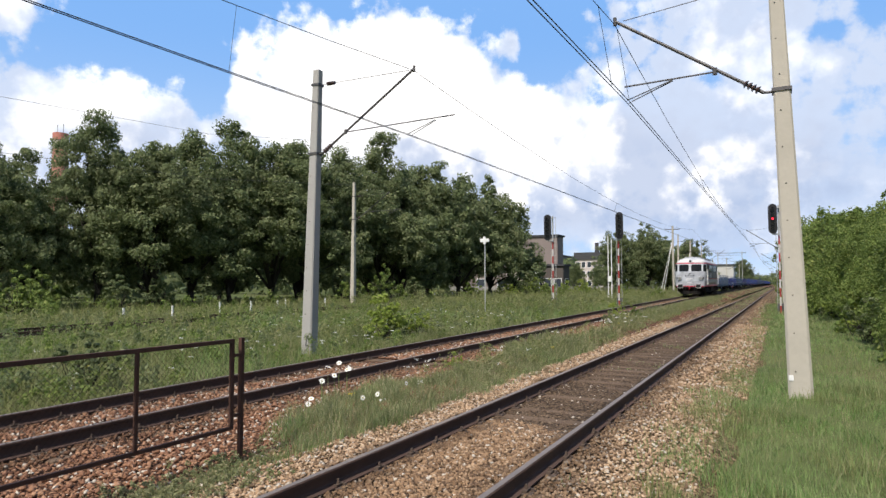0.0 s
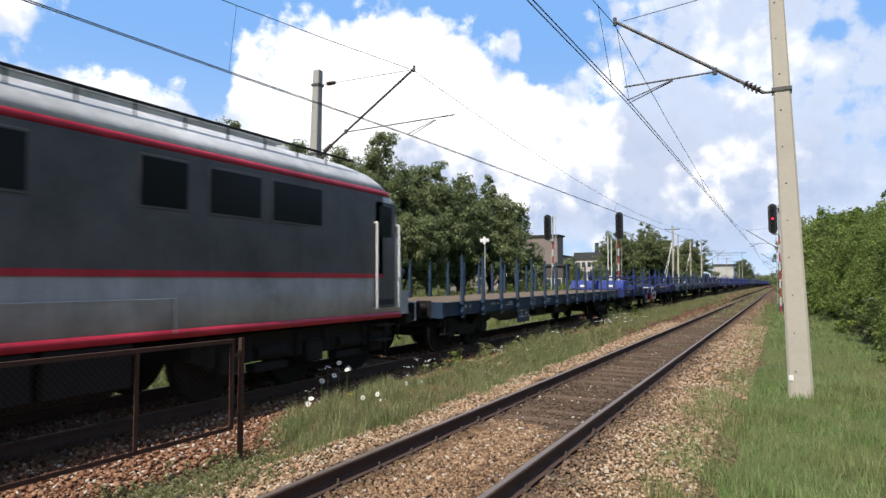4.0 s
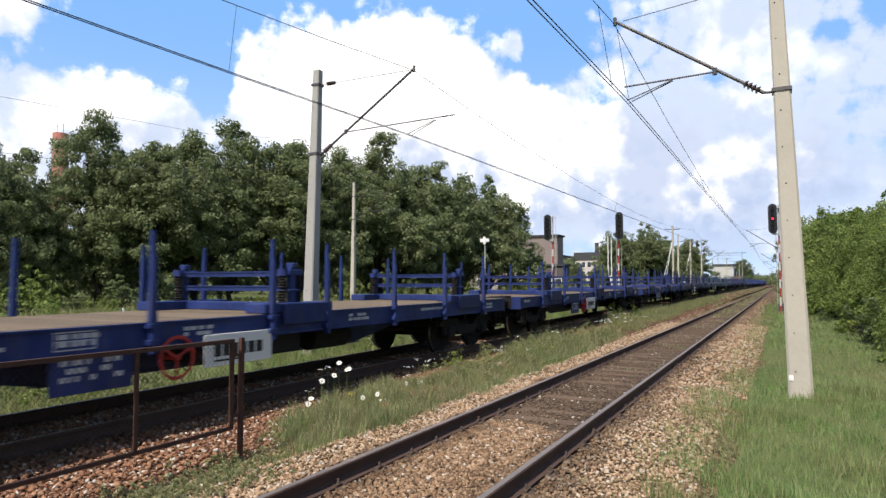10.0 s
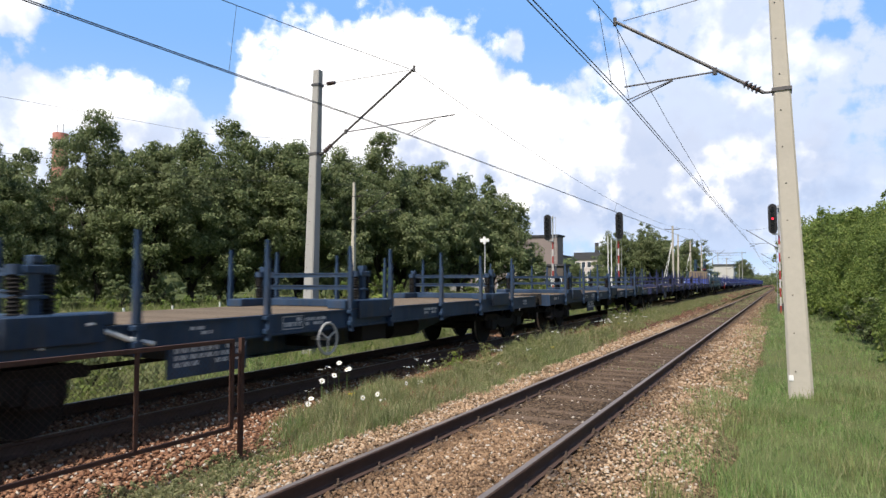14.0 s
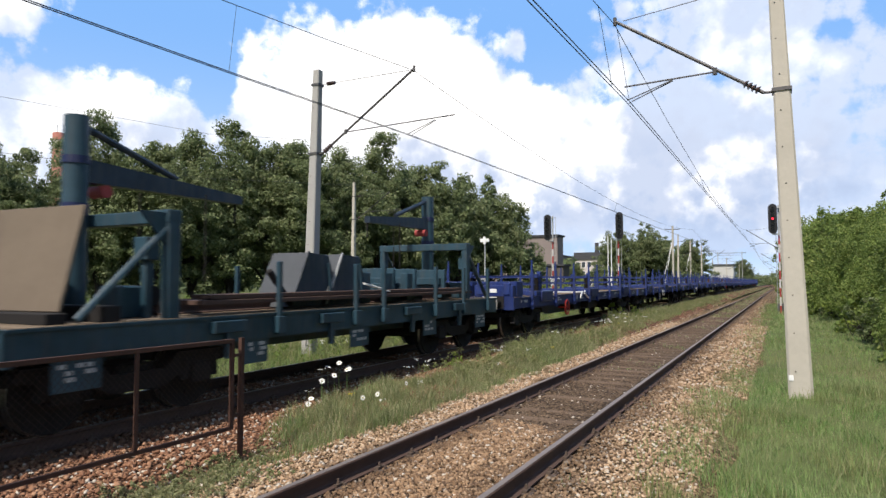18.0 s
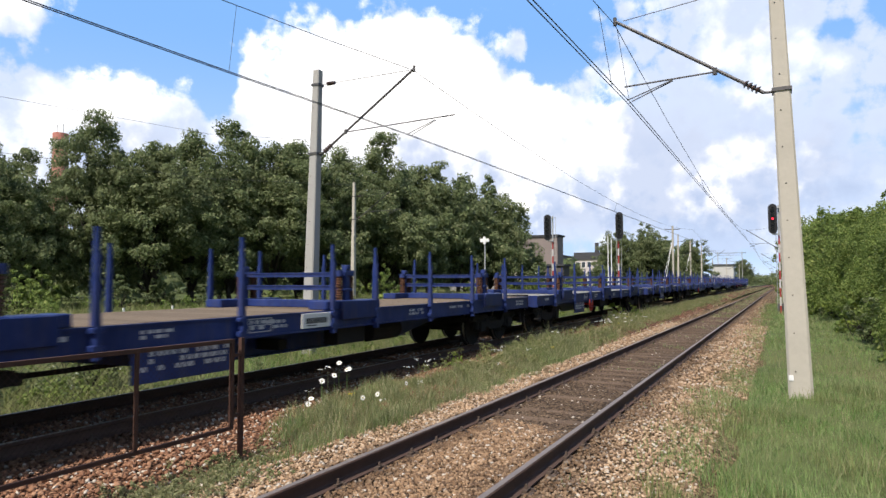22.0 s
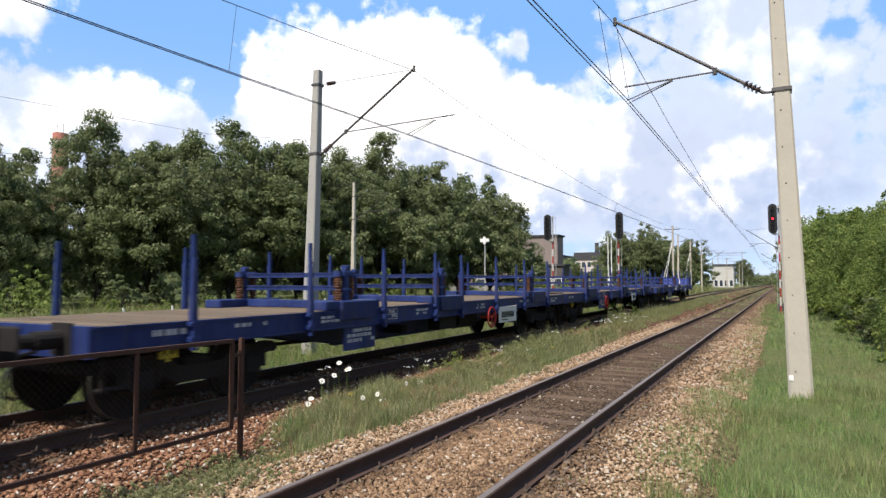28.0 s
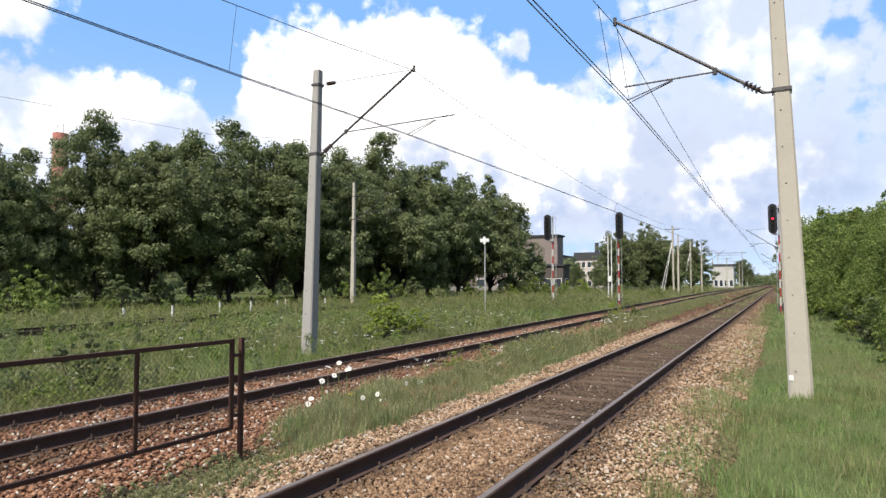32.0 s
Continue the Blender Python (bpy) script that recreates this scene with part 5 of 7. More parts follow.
            part("chest_label", keep("chest_label", lambda: boxes((-0.1, 0.1, -0.012, -0.002, 1.26, 1.36)), M_WHITE), None, b)
    if ends == "walls":
        part("end_wall", keep("end_wall", lambda: boxes((-1.2, 1.2, 17.5, 17.56, 1.14, 1.66), bevel=0.008), M_BLUE_LIT), None, w, "blue end wall in a colour lightened as by sun")
        for s in (-1, 1):
            part("side_wall", keep("side_wall", lambda: boxes((-0.03, 0.03, 16.08, 17.02, 1.14, 1.78), bevel=0.008), M_BLUE), None, w, "raised blue side board", pose(s * 1.22, 0, 0))
            part("side_wall", keep("side_wall_b", lambda: boxes((-0.03, 0.03, 13.85, 14.6, 1.14, 1.70), bevel=0.008), M_BLUE), None, w, "raised blue side board", pose(-1.22 if s < 0 else -1.12, 0 if s < 0 else 0.9, 0))
    if strap:
        def loose():
            bm = bmesh.new()
            for a, pts in enumerate((((1.37, 0, 1.65 if k == 25 else 1.2), (1.38, 0.05, 1.5 if k == 25 else 1.18), (1.39, -0.1, 1.3 if k == 25 else 1.16), (1.38, -0.05, 1.2 if k == 25 else 1.1)), ((1.36, -0.3, 1.13), (1.37, -0.5, 1.06), (1.37, -0.55, 0.95)), ((1.36, 0.1, 1.1), (1.37, 0.4, 0.98), (1.37, 0.75, 0.9)), ((0.2, -1.6, 1.16), (0.6, -1.0, 1.17), (1.0, -0.5, 1.16), (1.33, -0.1, 1.17)))):
                sweep(bm, pts, 0.028, 6)
            return bm
        part("lashing_strap", keep("lashing_strap" + ("_tall" if k == 25 else ""), loose, M_WHITE), None, w, "loose white lashing strap", pose(0, strap, 0))
    return w
M_LGREY = paint("loco_light_grey", (0.40, 0.425, 0.46), (0.16, 0.15, 0.14), 0.25, 0.42)
M_DGREY = paint("loco_dark_grey", (0.082, 0.082, 0.088), (0.13, 0.12, 0.11), 0.3, 0.45)
M_ROOF = paint("loco_roof_grey", (0.60, 0.61, 0.61), (0.3, 0.28, 0.26), 0.3, 0.5)
M_LRED = paint("loco_red", (0.50, 0.018, 0.045), (0.15, 0.06, 0.05), 0.2, 0.4)
M_GLASS = plain("dark_cab_glass", (0.012, 0.014, 0.016), 0.22, spread=0.1, bump=0.0, spec=0.16)
M_LAMP = plain("lamp_glass", (0.55, 0.55, 0.52), 0.08, 0.6, spread=0.05)
M_CHROME = plain("light_metal", (0.6, 0.6, 0.6), 0.3, 0.7)
M_CRANE = paint("crane_teal", (0.013, 0.046, 0.068), (0.07, 0.065, 0.06), 0.5)
M_DTEAL = paint("machine_dark_teal", (0.012, 0.024, 0.042), amount=0.5)
M_PLATE_G = plain("bare_grey_steel", (0.072, 0.078, 0.085), 0.6, 0.2, 0.25, 1.6)
LOCO = 15.35
SHELL = ((0.95, 1.425, 0.82), (1.50, 1.435, 0.82), (2.05, 1.435, 0.85), (2.40, 1.43, 0.92), (3.10, 1.415, 1.14), (3.25, 1.395, 1.22),
         (3.42, 1.29, 1.40), (3.56, 1.15, 1.56), (3.70, 0.90, 1.91), (3.80, 0.60, 2.31), (3.85, 0.3, 2.71), (3.86, 0.02, 3.11))


def shell_at(z):
    """Half width and front of the body at a height."""
    for a, b in zip(SHELL, SHELL[1:]):
        if z <= b[0]:
            u = (z - a[0]) / (b[0] - a[0])
            return a[1] + (b[1] - a[1]) * u, a[2] + (b[2] - a[2]) * u
    return SHELL[-1][1:]


def skin(s, z, out=0.0):
    """A point of the nose: s metres round from its middle, at height z."""
    w, f = shell_at(z)
    r = min(0.55, w * 0.7)
    side = 1 if s >= 0 else -1
    s = abs(s)
    bow = 0.18
    if s < w - r:
        x, y, nx, ny = s, f - bow * (1 - (s / (w - r)) ** 2), 2 * bow * s / (w - r) ** 2, -1.0
        n = math.hypot(nx, ny)
        nx, ny = nx / n, ny / n
    else:
        a = (s - (w - r)) / r
        if a < math.pi / 2:
            x, y, nx, ny = w - r + r * math.sin(a), f + r - r * math.cos(a), math.sin(a), -math.cos(a)
        else:
            x, y, nx, ny = w, f + r + (s - (w - r) - r * math.pi / 2), 1.0, 0.0
    return Vector((side * (x + nx * out), y + ny * out, z))


def shell_band(z0, z1, n=6, ends=True):
    """The body's skin between two heights, all the way round."""
    bm = bmesh.new()
    ring_n = 18
    rows = []
    zs = sorted({z0, z1, *[t[0] for t in SHELL if z0 < t[0] < z1]})
    for z in zs:
        w, f = shell_at(z)
        r = min(0.55, w * 0.7)
        top = w - r + r * math.pi / 2
        pts = [skin(top * k / ring_n, z) for k in range(-ring_n, ring_n + 1)]
        back = [Vector((-p.x, LOCO - p.y, z)) for p in pts]
        rows.append([bm.verts.new(p) for p in pts + back])
    m = len(rows[0])
    for a, b in zip(rows, rows[1:]):
        for k in range(m):
            bm.faces.new((a[k], a[(k + 1) % m], b[(k + 1) % m], b[k]))
    bm.faces.new(rows[-1])
    bm.faces.new(rows[0][::-1])
    bmesh.ops.recalc_face_normals(bm, faces=bm.faces)
    return bm


def nose_patch(s0, s1, z0, z1, out, round_r=0.08, thick=0.02):
    """A rounded plate that follows the nose."""
    bm = bmesh.new()
    n, rows = 8, []
    zs = [z0, z0 + round_r * 0.3, z0 + round_r, (z0 + z1) / 2, z1 - round_r, z1 - round_r * 0.3, z1]
    ins = [round_r, round_r * 0.3, 0, 0, 0, round_r * 0.3, round_r]
    for o in (out - thick, out):
        rows.append([[bm.verts.new(skin(s0 + i + (s1 - s0 - 2 * i) * k / n, z, o)) for k in range(n + 1)] for z, i in zip(zs, ins)])
    g = rows[1]
    for a, b in zip(g, g[1:]):
        for k in range(n):
            bm.faces.new((a[k], a[k + 1], b[k + 1], b[k]))
    def rim(q):
        return q[0] + [r[-1] for r in q[1:]] + q[-1][-2::-1] + [r[0] for r in q[-2:0:-1]]
    p, q = rim(rows[0]), rim(rows[1])
    for k in range(len(p)):
        j = (k + 1) % len(p)
        bm.faces.new((p[k], p[j], q[j], q[k]))
    bmesh.ops.recalc_face_normals(bm, faces=bm.faces)
    return bm


def loco_bogie():
    bm = bmesh.new()
    for s in (-1, 1):
        xs = sorted((s * 1.05, s * 1.2))
        prism(bm, [(-2.4, 0.62), (-2.3, 0.90), (2.3, 0.90), (2.4, 0.62), (2.0, 0.50), (-2.0, 0.50)], xs[0], xs[1], "x")
        for y in (-1.75, 0, 1.75):
            box(bm, xs[0] - 0.02, xs[1] + 0.1, y - 0.2, y + 0.2, 0.38, 0.72, 0.03)
            for d in (-0.33, 0.33):
                rod(bm, (s * 1.18, y + d, 0.5), (s * 1.18, y + d, 0.86), 0.09, seg=10)
        for y in (-0.95, 0.95):
            box(bm, xs[0], xs[1] + 0.06, y - 0.35, y + 0.35, 0.34, 0.46, 0.02)
            rod(bm, (s * 1.2, y - 0.3, 0.62), (s * 1.2, y + 0.3, 0.62), 0.10, seg=10)
    box(bm, -1.05, 1.05, -2.3, 2.3, 0.6, 0.85)
    return bm


def locomotive():
    L = thing("diesel_locomotive", pose(LX, 0, 0), "light and dark grey diesel locomotive with red stripes", "locomotive")
    part("body", shell_band(0.95, 3.21), M_LGREY, L, smooth=True)
    part("red_band", shell_band(3.17, 3.27), M_LRED, L, "red band under the roof", smooth=True).scale = (1.004, 1.0, 1.0)
    part("roof", shell_band(3.26, 3.86), M_ROOF, L, "pale grey rounded roof", smooth=True)
    part("frame_band", shell_band(0.95, 1.06), M_LRED, L, "red sill stripe", smooth=True).scale = (1.004, 1.0, 1.0)
    for s in (-1, 1):
        x0 = s * 1.439
        xs = sorted((x0, x0 + s * 0.008))
        out = [(2.4, 1.75), (LOCO - 1.9, 1.75), (LOCO - 1.9, 3.165), (1.75, 3.165), (1.95, 2.48)]
        pan = part("dark_panel", prism(bmesh.new(), out, xs[0], xs[1], "x"), M_DGREY, L, "dark grey side panel")
        xs = sorted((x0, x0 + s * 0.013))
        bm = prism(bmesh.new(), [(2.37, 1.68), (LOCO - 1.9, 1.68), (LOCO - 1.9, 1.755), (2.45, 1.755)], xs[0], xs[1], "x")
        prism(bm, [(2.37, 1.68), (2.47, 1.755), (2.02, 2.49), (1.92, 2.47)], xs[0], xs[1], "x")
        part("stripe", bm, M_LRED, L, "red waist stripe")
        slat = mesh_of("louvre", boxes((-0.012, 0.012, -0.016, 0.016, 2.05, 3.05)), M_DGREY)
        for k in range(26):
            part("louvre", slat, None, pan, m=pose(x0 + s * 0.016, 2.42 + 0.058 * k, 0))
        for a, b in ((4.05, 5.0), (5.1, 6.2), (6.45, 7.2), (8.4, 9.1), (9.4, 10.35), (10.55, 11.7)):
            win = part("side_window", boxes((*sorted((x0 + s * 0.004, x0 + s * 0.020)), a, b, 2.46, 3.08), bevel=0.004), M_DGREY, L)
            part("pane", boxes((*sorted((x0 + s * 0.012, x0 + s * 0.024)), a + 0.03, b - 0.03, 2.49, 3.05)), M_GLASS, win)
        for y, k in ((1.81, 0), (LOCO - 1.81, 1)):
            d = part("cab_door", boxes((*sorted((x0 - s * 0.004, x0 + s * 0.008)), y - 0.33, y + 0.33, 1.15, 3.05), bevel=0.003), M_LGREY if k == 0 else M_DGREY, L)
            part("pane", boxes((*sorted((x0, x0 + s * 0.014)), y - 0.2, y + 0.2, 2.42, 2.98)), M_GLASS, d)
            for dy in (-0.37, 0.37):
                part("handrail", rods(0.022, ((x0 + s * 0.07, y + dy, 1.15), (x0 + s * 0.07, y + dy, 2.66)), ((x0, y + dy, 2.66), (x0 + s * 0.07, y + dy, 2.66)), ((x0, y + dy, 1.15), (x0 + s * 0.07, y + dy, 1.15)), seg=7), M_WHITE, L, "white door handrail")
            for z in (0.55, 0.82):
                part("door_step", boxes((*sorted((x0 - s * 0.22, x0 + s * 0.04)), y - 0.26, y + 0.26, z, z + 0.03)), M_UNDER, L)
            part("door_well", boxes((*sorted((x0 - s * 0.0, x0 + s * 0.010)), y - 0.28, y + 0.28, 1.20, 1.30)), M_BLACK, d)
        # big word on the side as plain bars
        bm = bmesh.new()
        xs = sorted((x0 + s * 0.008, x0 + s * 0.013))

        def stroke(y, z, dy, dz, t=0.06):
            prism(bm, [(y, z), (y + t, z), (y + t + dy, z + dz), (y + dy, z + dz)], xs[0], xs[1], "x")
        for y, tall in ((4.12, 0.46), (4.40, 0.30), (4.68, 0.30), (4.96, 0.30), (5.24, 0.46), (5.52, 0.30), (5.80, 0.30), (6.08, 0.30), (6.36, 0.46)):
            stroke(y, 1.83, 0.06, tall, 0.11)
        part("lettering", bm, M_WHITE, L, "large white word drawn as bars")
        bm = rods(0.012, ((x0 + s * 0.05, 3.9, 1.42), (x0 + s * 0.05, 8.9, 1.42)), seg=5)
        for y in (3.9, 6.2, 8.9):
            rod(bm, (x0 + s * 0.05, y, 1.02), (x0 + s * 0.05, y, 1.44), 0.014, seg=5)
        part("side_rail", bm, M_GREYP, L)
    for end in (0, 1):
        turn = pose(0, 0, 0) if end == 0 else pose(0, LOCO, 0, 0, 0, 180)
        for s in (-1, 1):
            a, b = (0.12, 1.02) if s > 0 else (-1.02, -0.12)
            fr = part("windscreen_frame", nose_patch(a - 0.05, b + 0.05, 2.38, 3.13, 0.012, 0.12), M_LGREY, L, m=turn)
            part("windscreen", nose_patch(a, b, 2.42, 3.10, 0.022, 0.10), M_GLASS, fr, "dark cab windscreen")
            a, b = (1.20, 1.66) if s > 0 else (-1.66, -1.20)
            fr = part("quarter_window_frame", nose_patch(a - 0.04, b + 0.04, 2.38, 3.13, 0.010, 0.10), M_LGREY, L, m=turn)
            part("quarter_window", nose_patch(a, b, 2.42, 3.10, 0.020, 0.09), M_GLASS, fr)
            p = skin(0.95 * s, 1.78)
            bm = rods(0.19, (p + Vector((0, 0.2, 0)), p + Vector((0, -0.14, 0))), seg=20)
            hl = part("headlight", bm, M_LGREY, L, m=turn)
            bm = torus(bmesh.new(), p + Vector((0, -0.14, 0)), 0.165, 0.034, "y", 24, 6)
            part("rim", bm, M_CHROME, hl)
            bm = bmesh.new()
            bmesh.ops.create_uvsphere(bm, u_segments=16, v_segments=8, radius=0.135, matrix=Matrix.Translation(p + Vector((0, -0.13, 0))) @ Matrix.Diagonal((1, 0.35, 1, 1)))
            part("lamp_glass", bm, M_LAMP, hl, smooth=True)
            q = skin(1.20 * s, 1.80)
            part("tail_lamp", rods(0.07, (q + Vector((0, 0.1, 0)), q + Vector((0.03 * s, -0.10, 0))), seg=14), M_IRON, L, m=turn)
            part("window_rail", rods(0.015, (skin(0.16 * s, 2.29, 0.05), skin(0.92 * s, 2.29, 0.05)), seg=6), M_CHROME, L, m=turn)
            part("nose_handle", rods(0.014, (skin(1.11 * s, 2.45, 0.05), skin(1.11 * s, 3.05, 0.05)), seg=6), M_WHITE, L, m=turn)
            part("wiper", rods(0.010, (skin(0.5 * s, 3.12, 0.045), skin(0.68 * s, 2.75, 0.05)), seg=5), M_BLACK, L, m=turn)
            bf = part("buffer", rods(0.12, ((0.81 * s, 0.72, 1.0), (0.81 * s, 0.25, 1.0)), ((0.81 * s, 0.3, 1.0), (0.81 * s, 0.05, 1.0)), seg=14), M_UNDER, L, m=turn)
            part("buffer_head", boxes((0.81 * s - 0.23, 0.81 * s + 0.23, 0.02, 0.06, 0.82, 1.18), bevel=0.02), M_BLACK, bf)
            e = 0.81 * s
            part("white_edging", boxes((e - 0.24, e + 0.24, 0.008, 0.03, 1.17, 1.195), (e - 0.24, e + 0.24, 0.008, 0.03, 0.805, 0.83), (e - 0.24, e - 0.22, 0.008, 0.03, 0.83, 1.17), (e + 0.22, e + 0.24, 0.008, 0.03, 0.83, 1.17)), M_WHITE, bf, "white painted edging")
        bm = bmesh.new()
        out = [(-1.36, 0.86), (-1.22, 0.62), (1.22, 0.62), (1.36, 0.86), (1.42, 1.5), (-1.42, 1.5)]
        prism(bm, out, 1.0, 1.44, "z")
        part("buffer_beam_housing", bm, M_LGREY, L, m=turn)
        part("buffer_beam", boxes((-1.34, 1.34, 0.64, 0.90, 0.80, 1.0), bevel=0.02), M_UNDER, L, "dark buffer beam", m=turn)
        bm = bmesh.new()
        prism(bm, [(-0.95, 0.98), (-0.2, 0.80), (0.2, 0.80), (0.95, 0.98), (0.95, 1.04), (-0.95, 1.04)], 0.20, 0.52, "z")
        part("snow_plough", bm, M_UNDER, L, m=turn)
        part("red_beam", boxes((-1.24, 1.24, 0.60, 0.66, 0.93, 1.02), bevel=0.01), M_LRED, L, "red edge of the buffer beam", m=turn)
        part("housing_lip", boxes((-1.22, 1.22, 0.596, 0.64, 1.405, 1.43)), M_CHROME, L, m=turn)
        bm = rods(0.04, ((0, 0.7, 0.98), (0, 0.15, 0.95)), seg=8)
        torus(bm, (0, 0.12, 0.80), 0.11, 0.028, "x", 14, 6)
        part("coupling_hook", bm, M_LRED if end == 0 else M_UNDER, L, m=turn)
        bm = bmesh.new()
        for x in (-0.62, -0.42, 0.42, 0.62):
            sweep(bm, [(x, 0.70, 1.05), (x, 0.52, 1.0), (x, 0.47, 0.7), (x * 0.9, 0.52, 0.45), (x * 0.8, 0.60, 0.5)], 0.028, 6)
        part("brake_hoses", bm, M_BLACK, L, m=turn)
        p = skin(0, 3.42)
        tl = part("top_light", rods(0.15, (p + Vector((0, 0.6, 0)), p + Vector((0, -0.10, 0))), seg=18), M_ROOF, L, m=turn)
        part("lamp_glass", rods(0.105, (p + Vector((0, -0.10, 0)), p + Vector((0, -0.115, 0))), seg=18), M_LENS, tl)
        part("rim", torus(bmesh.new(), p + Vector((0, -0.11, 0)), 0.125, 0.022, "y", 20, 6), M_CHROME, tl)
        bm = bmesh.new()
        for k in range(6):
            a = -0.42 + 0.145 * k
            p = skin(a, 1.98, 0.008)
            box(bm, p.x, p.x + 0.07, p.y - 0.02, p.y + 0.03, 1.93, 2.04 if k not in (0, 5) else 2.09)
        part("front_lettering", bm, M_BLACK, L, "dark word drawn as bars", m=turn)
        bm = bmesh.new()
        for k in range(7):
            p = skin(-0.33 + 0.095 * k, 1.70, 0.008)
            box(bm, p.x, p.x + 0.06, p.y - 0.02, p.y + 0.03, 1.64, 1.74)
            if k < 5:
                box(bm, -0.28 + 0.11 * k, -0.21 + 0.11 * k, 0.611, 0.622, 1.28, 1.36)
        part("number_bars", bm, M_WHITE, L, "white number drawn as bars", m=turn)
        bm = bmesh.new()
        for k in range(3):
            p = skin(0.06 * (k - 1), 2.2 - 0.02 * abs(k - 1), 0.02)
            rod(bm, p + Vector((-0.09, 0, 0)), p + Vector((0.07, -0.02, 0.03 * (k - 1))), 0.02, seg=6)
        part("emblem", bm, M_UNDER, L, m=turn)
    part("roof_unit", boxes((-0.62, 0.62, 2.6, 11.6, 3.74, 3.885), (-0.68, 0.68, 2.5, 11.7, 3.86, 3.89), bevel=0.03), M_ROOF, L)
    for y in (6.6, 8.1, 9.6):
        part("roof_hatch", boxes((-0.5, 0.5, y - 0.65, y + 0.65, 3.75, 3.93), bevel=0.03), M_ROOF, L)
    for s in (-1, 1):
        bm = rods(0.02, ((s * 1.15, 2.6, 3.74), (s * 1.15, LOCO - 2.4, 3.74)), seg=5)
        for k in range(14):
            y = 2.8 + k * 0.72
            rod(bm, (s * 1.15, y, 3.55), (s * 1.15, y, 3.74), 0.015, seg=5)
        part("roof_rail", bm, M_UNDER, L)
    for k in range(4):
        part("roof_vent", rods(0.16, ((0, 10.7 + 0.55 * k, 3.8), (0, 10.7 + 0.55 * k, 4.0)), seg=12), M_ROOF, L)
    for y in (3.6, LOCO - 3.6):
        b = part("loco_bogie", keep("loco_bogie", loco_bogie, M_UNDER), None, L, "black three-axle bogie", pose(0, y, 0))
        for d in (-1.75, 0, 1.75):
            ws = part("wheelset", keep("loco_wheelset", lambda: wheelset_mesh(0.55), M_UNDER), None, b, m=pose(0, d, 0.55))
            WHEELSETS.append(ws)
    part("fuel_tank", boxes((-1.25, 1.25, 6.3, 8.4, 0.35, 0.95), bevel=0.08), M_UNDER, L)
    for y in (6.3, 7.4):
        part("battery_box", boxes((1.1, 1.42, y, y + 1.0, 0.45, 0.94), bevel=0.02), M_UNDER, L)
    return L


def crane_wagon(label):
    """Short teal wagon with two loading cranes, a leaning plate, troughs and a stack of rails."""
    n = 13.15
    w = thing("crane_wagon", pose(LX, 0, 0), label, "rail wagon")
    w.scale = (1, 1, 1.026)
    bm = bmesh.new()
    for s in (-1, 1):
        xs = sorted((s * 1.30, s * 1.33))
        box(bm, xs[0], xs[1], 0.62, n - 0.62, 0.82, 1.16)
        box(bm, *sorted((s * 1.2, s * 1.36)), 0.62, n - 0.62, 1.13, 1.16)
        box(bm, *sorted((s * 0.4, s * 0.45)), 0.62, n - 0.62, 0.6, 1.1)
    for y in (0.62, n - 0.7):
        box(bm, -1.33, 1.33, y, y + 0.08, 0.80, 1.16)
    for k in range(10):
        y = 1.3 + k * (n - 2.6) / 9
        box(bm, -1.3, 1.3, y - 0.04, y + 0.04, 0.9, 1.1)
    part("main_frame", bm, M_CRANE, w)
    part("deck", boxes((-1.29, 1.29, 0.7, n - 0.7, 1.10, 1.165)), M_DECK, w)
    for y, s in ((0, 1), (n, -1)):
        for x in (-0.875, 0.875):
            part("buffer", keep("buffer", buffer_mesh, M_CONC_G), None, w, "", pose(x, y, 1.0) @ Matrix.Scale(s, 4, (0, 1, 0)))
        part("coupling", keep("coupling", coupling_mesh, M_UNDER), None, w, "", pose(0, y, 0.98) @ Matrix.Scale(s, 4, (0, 1, 0)))
    for y in (2.3, n - 2.3):
        add_bogie(w, y)
    short = lambda: boxes((0, 0.07, -0.035, 0.035, -0.3, 0.72), (-0.02, 0.10, -0.075, 0.075, -0.28, -0.05), bevel=0.006)
    for y in (4.36, 6.28, 7.16, 9.17, 10.52, 11.9):
        for s in (-1, 1):
            part("stake", keep("short_stake", short, M_CRANE), None, w, "", pose(s * 1.335, y, 1.16, 0, 0, 0 if s > 0 else 180))
    for k in range(5):
        p = part("data_panel", keep("small_panel", lambda: boxes((1.29, 1.31, 0, 0.55, 0.50, 0.84), bevel=0.005), M_CRANE), None, w, "", pose(0, 1.1 + 2.55 * k, 0))
        plate_marks(w, 1.311, 0.06, 0.78, 3, M_GREYP, 0.38, 0.045, 300 + k, p)
    for k in range(7):
        part("loaded_rail", keep("loaded_rail", lambda: prism(bmesh.new(), rail_profile(), 3.0, n - 1.6), M_RUST), None, w, "brown loaded rail", pose(-0.55 + 0.17 * k, 0, 1.17))
    plate = part("leaning_plate", boxes((-0.92, 0.92, -0.02, 0.02, 0, 1.2), bevel=0.008), M_PLATE, w, "rusty beige leaning steel plate", pose(0.0, 1.35, 1.28, -14, 0, 4))
    plate.data = mesh_of("leaning_plate", boxes((-0.92, 0.92, -0.02, 0.02, 0, 1.2), bevel=0.008), plain("bare_rusty_plate", (0.15, 0.115, 0.08), 0.8, 0, 0.3, 1.5))
    part("plate_rest", boxes((-1.1, 1.1, 1.15, 1.38, 1.16, 1.28), (-1.2, 1.2, 1.75, 1.95, 1.16, 1.34), bevel=0.01), M_UNDER, w)
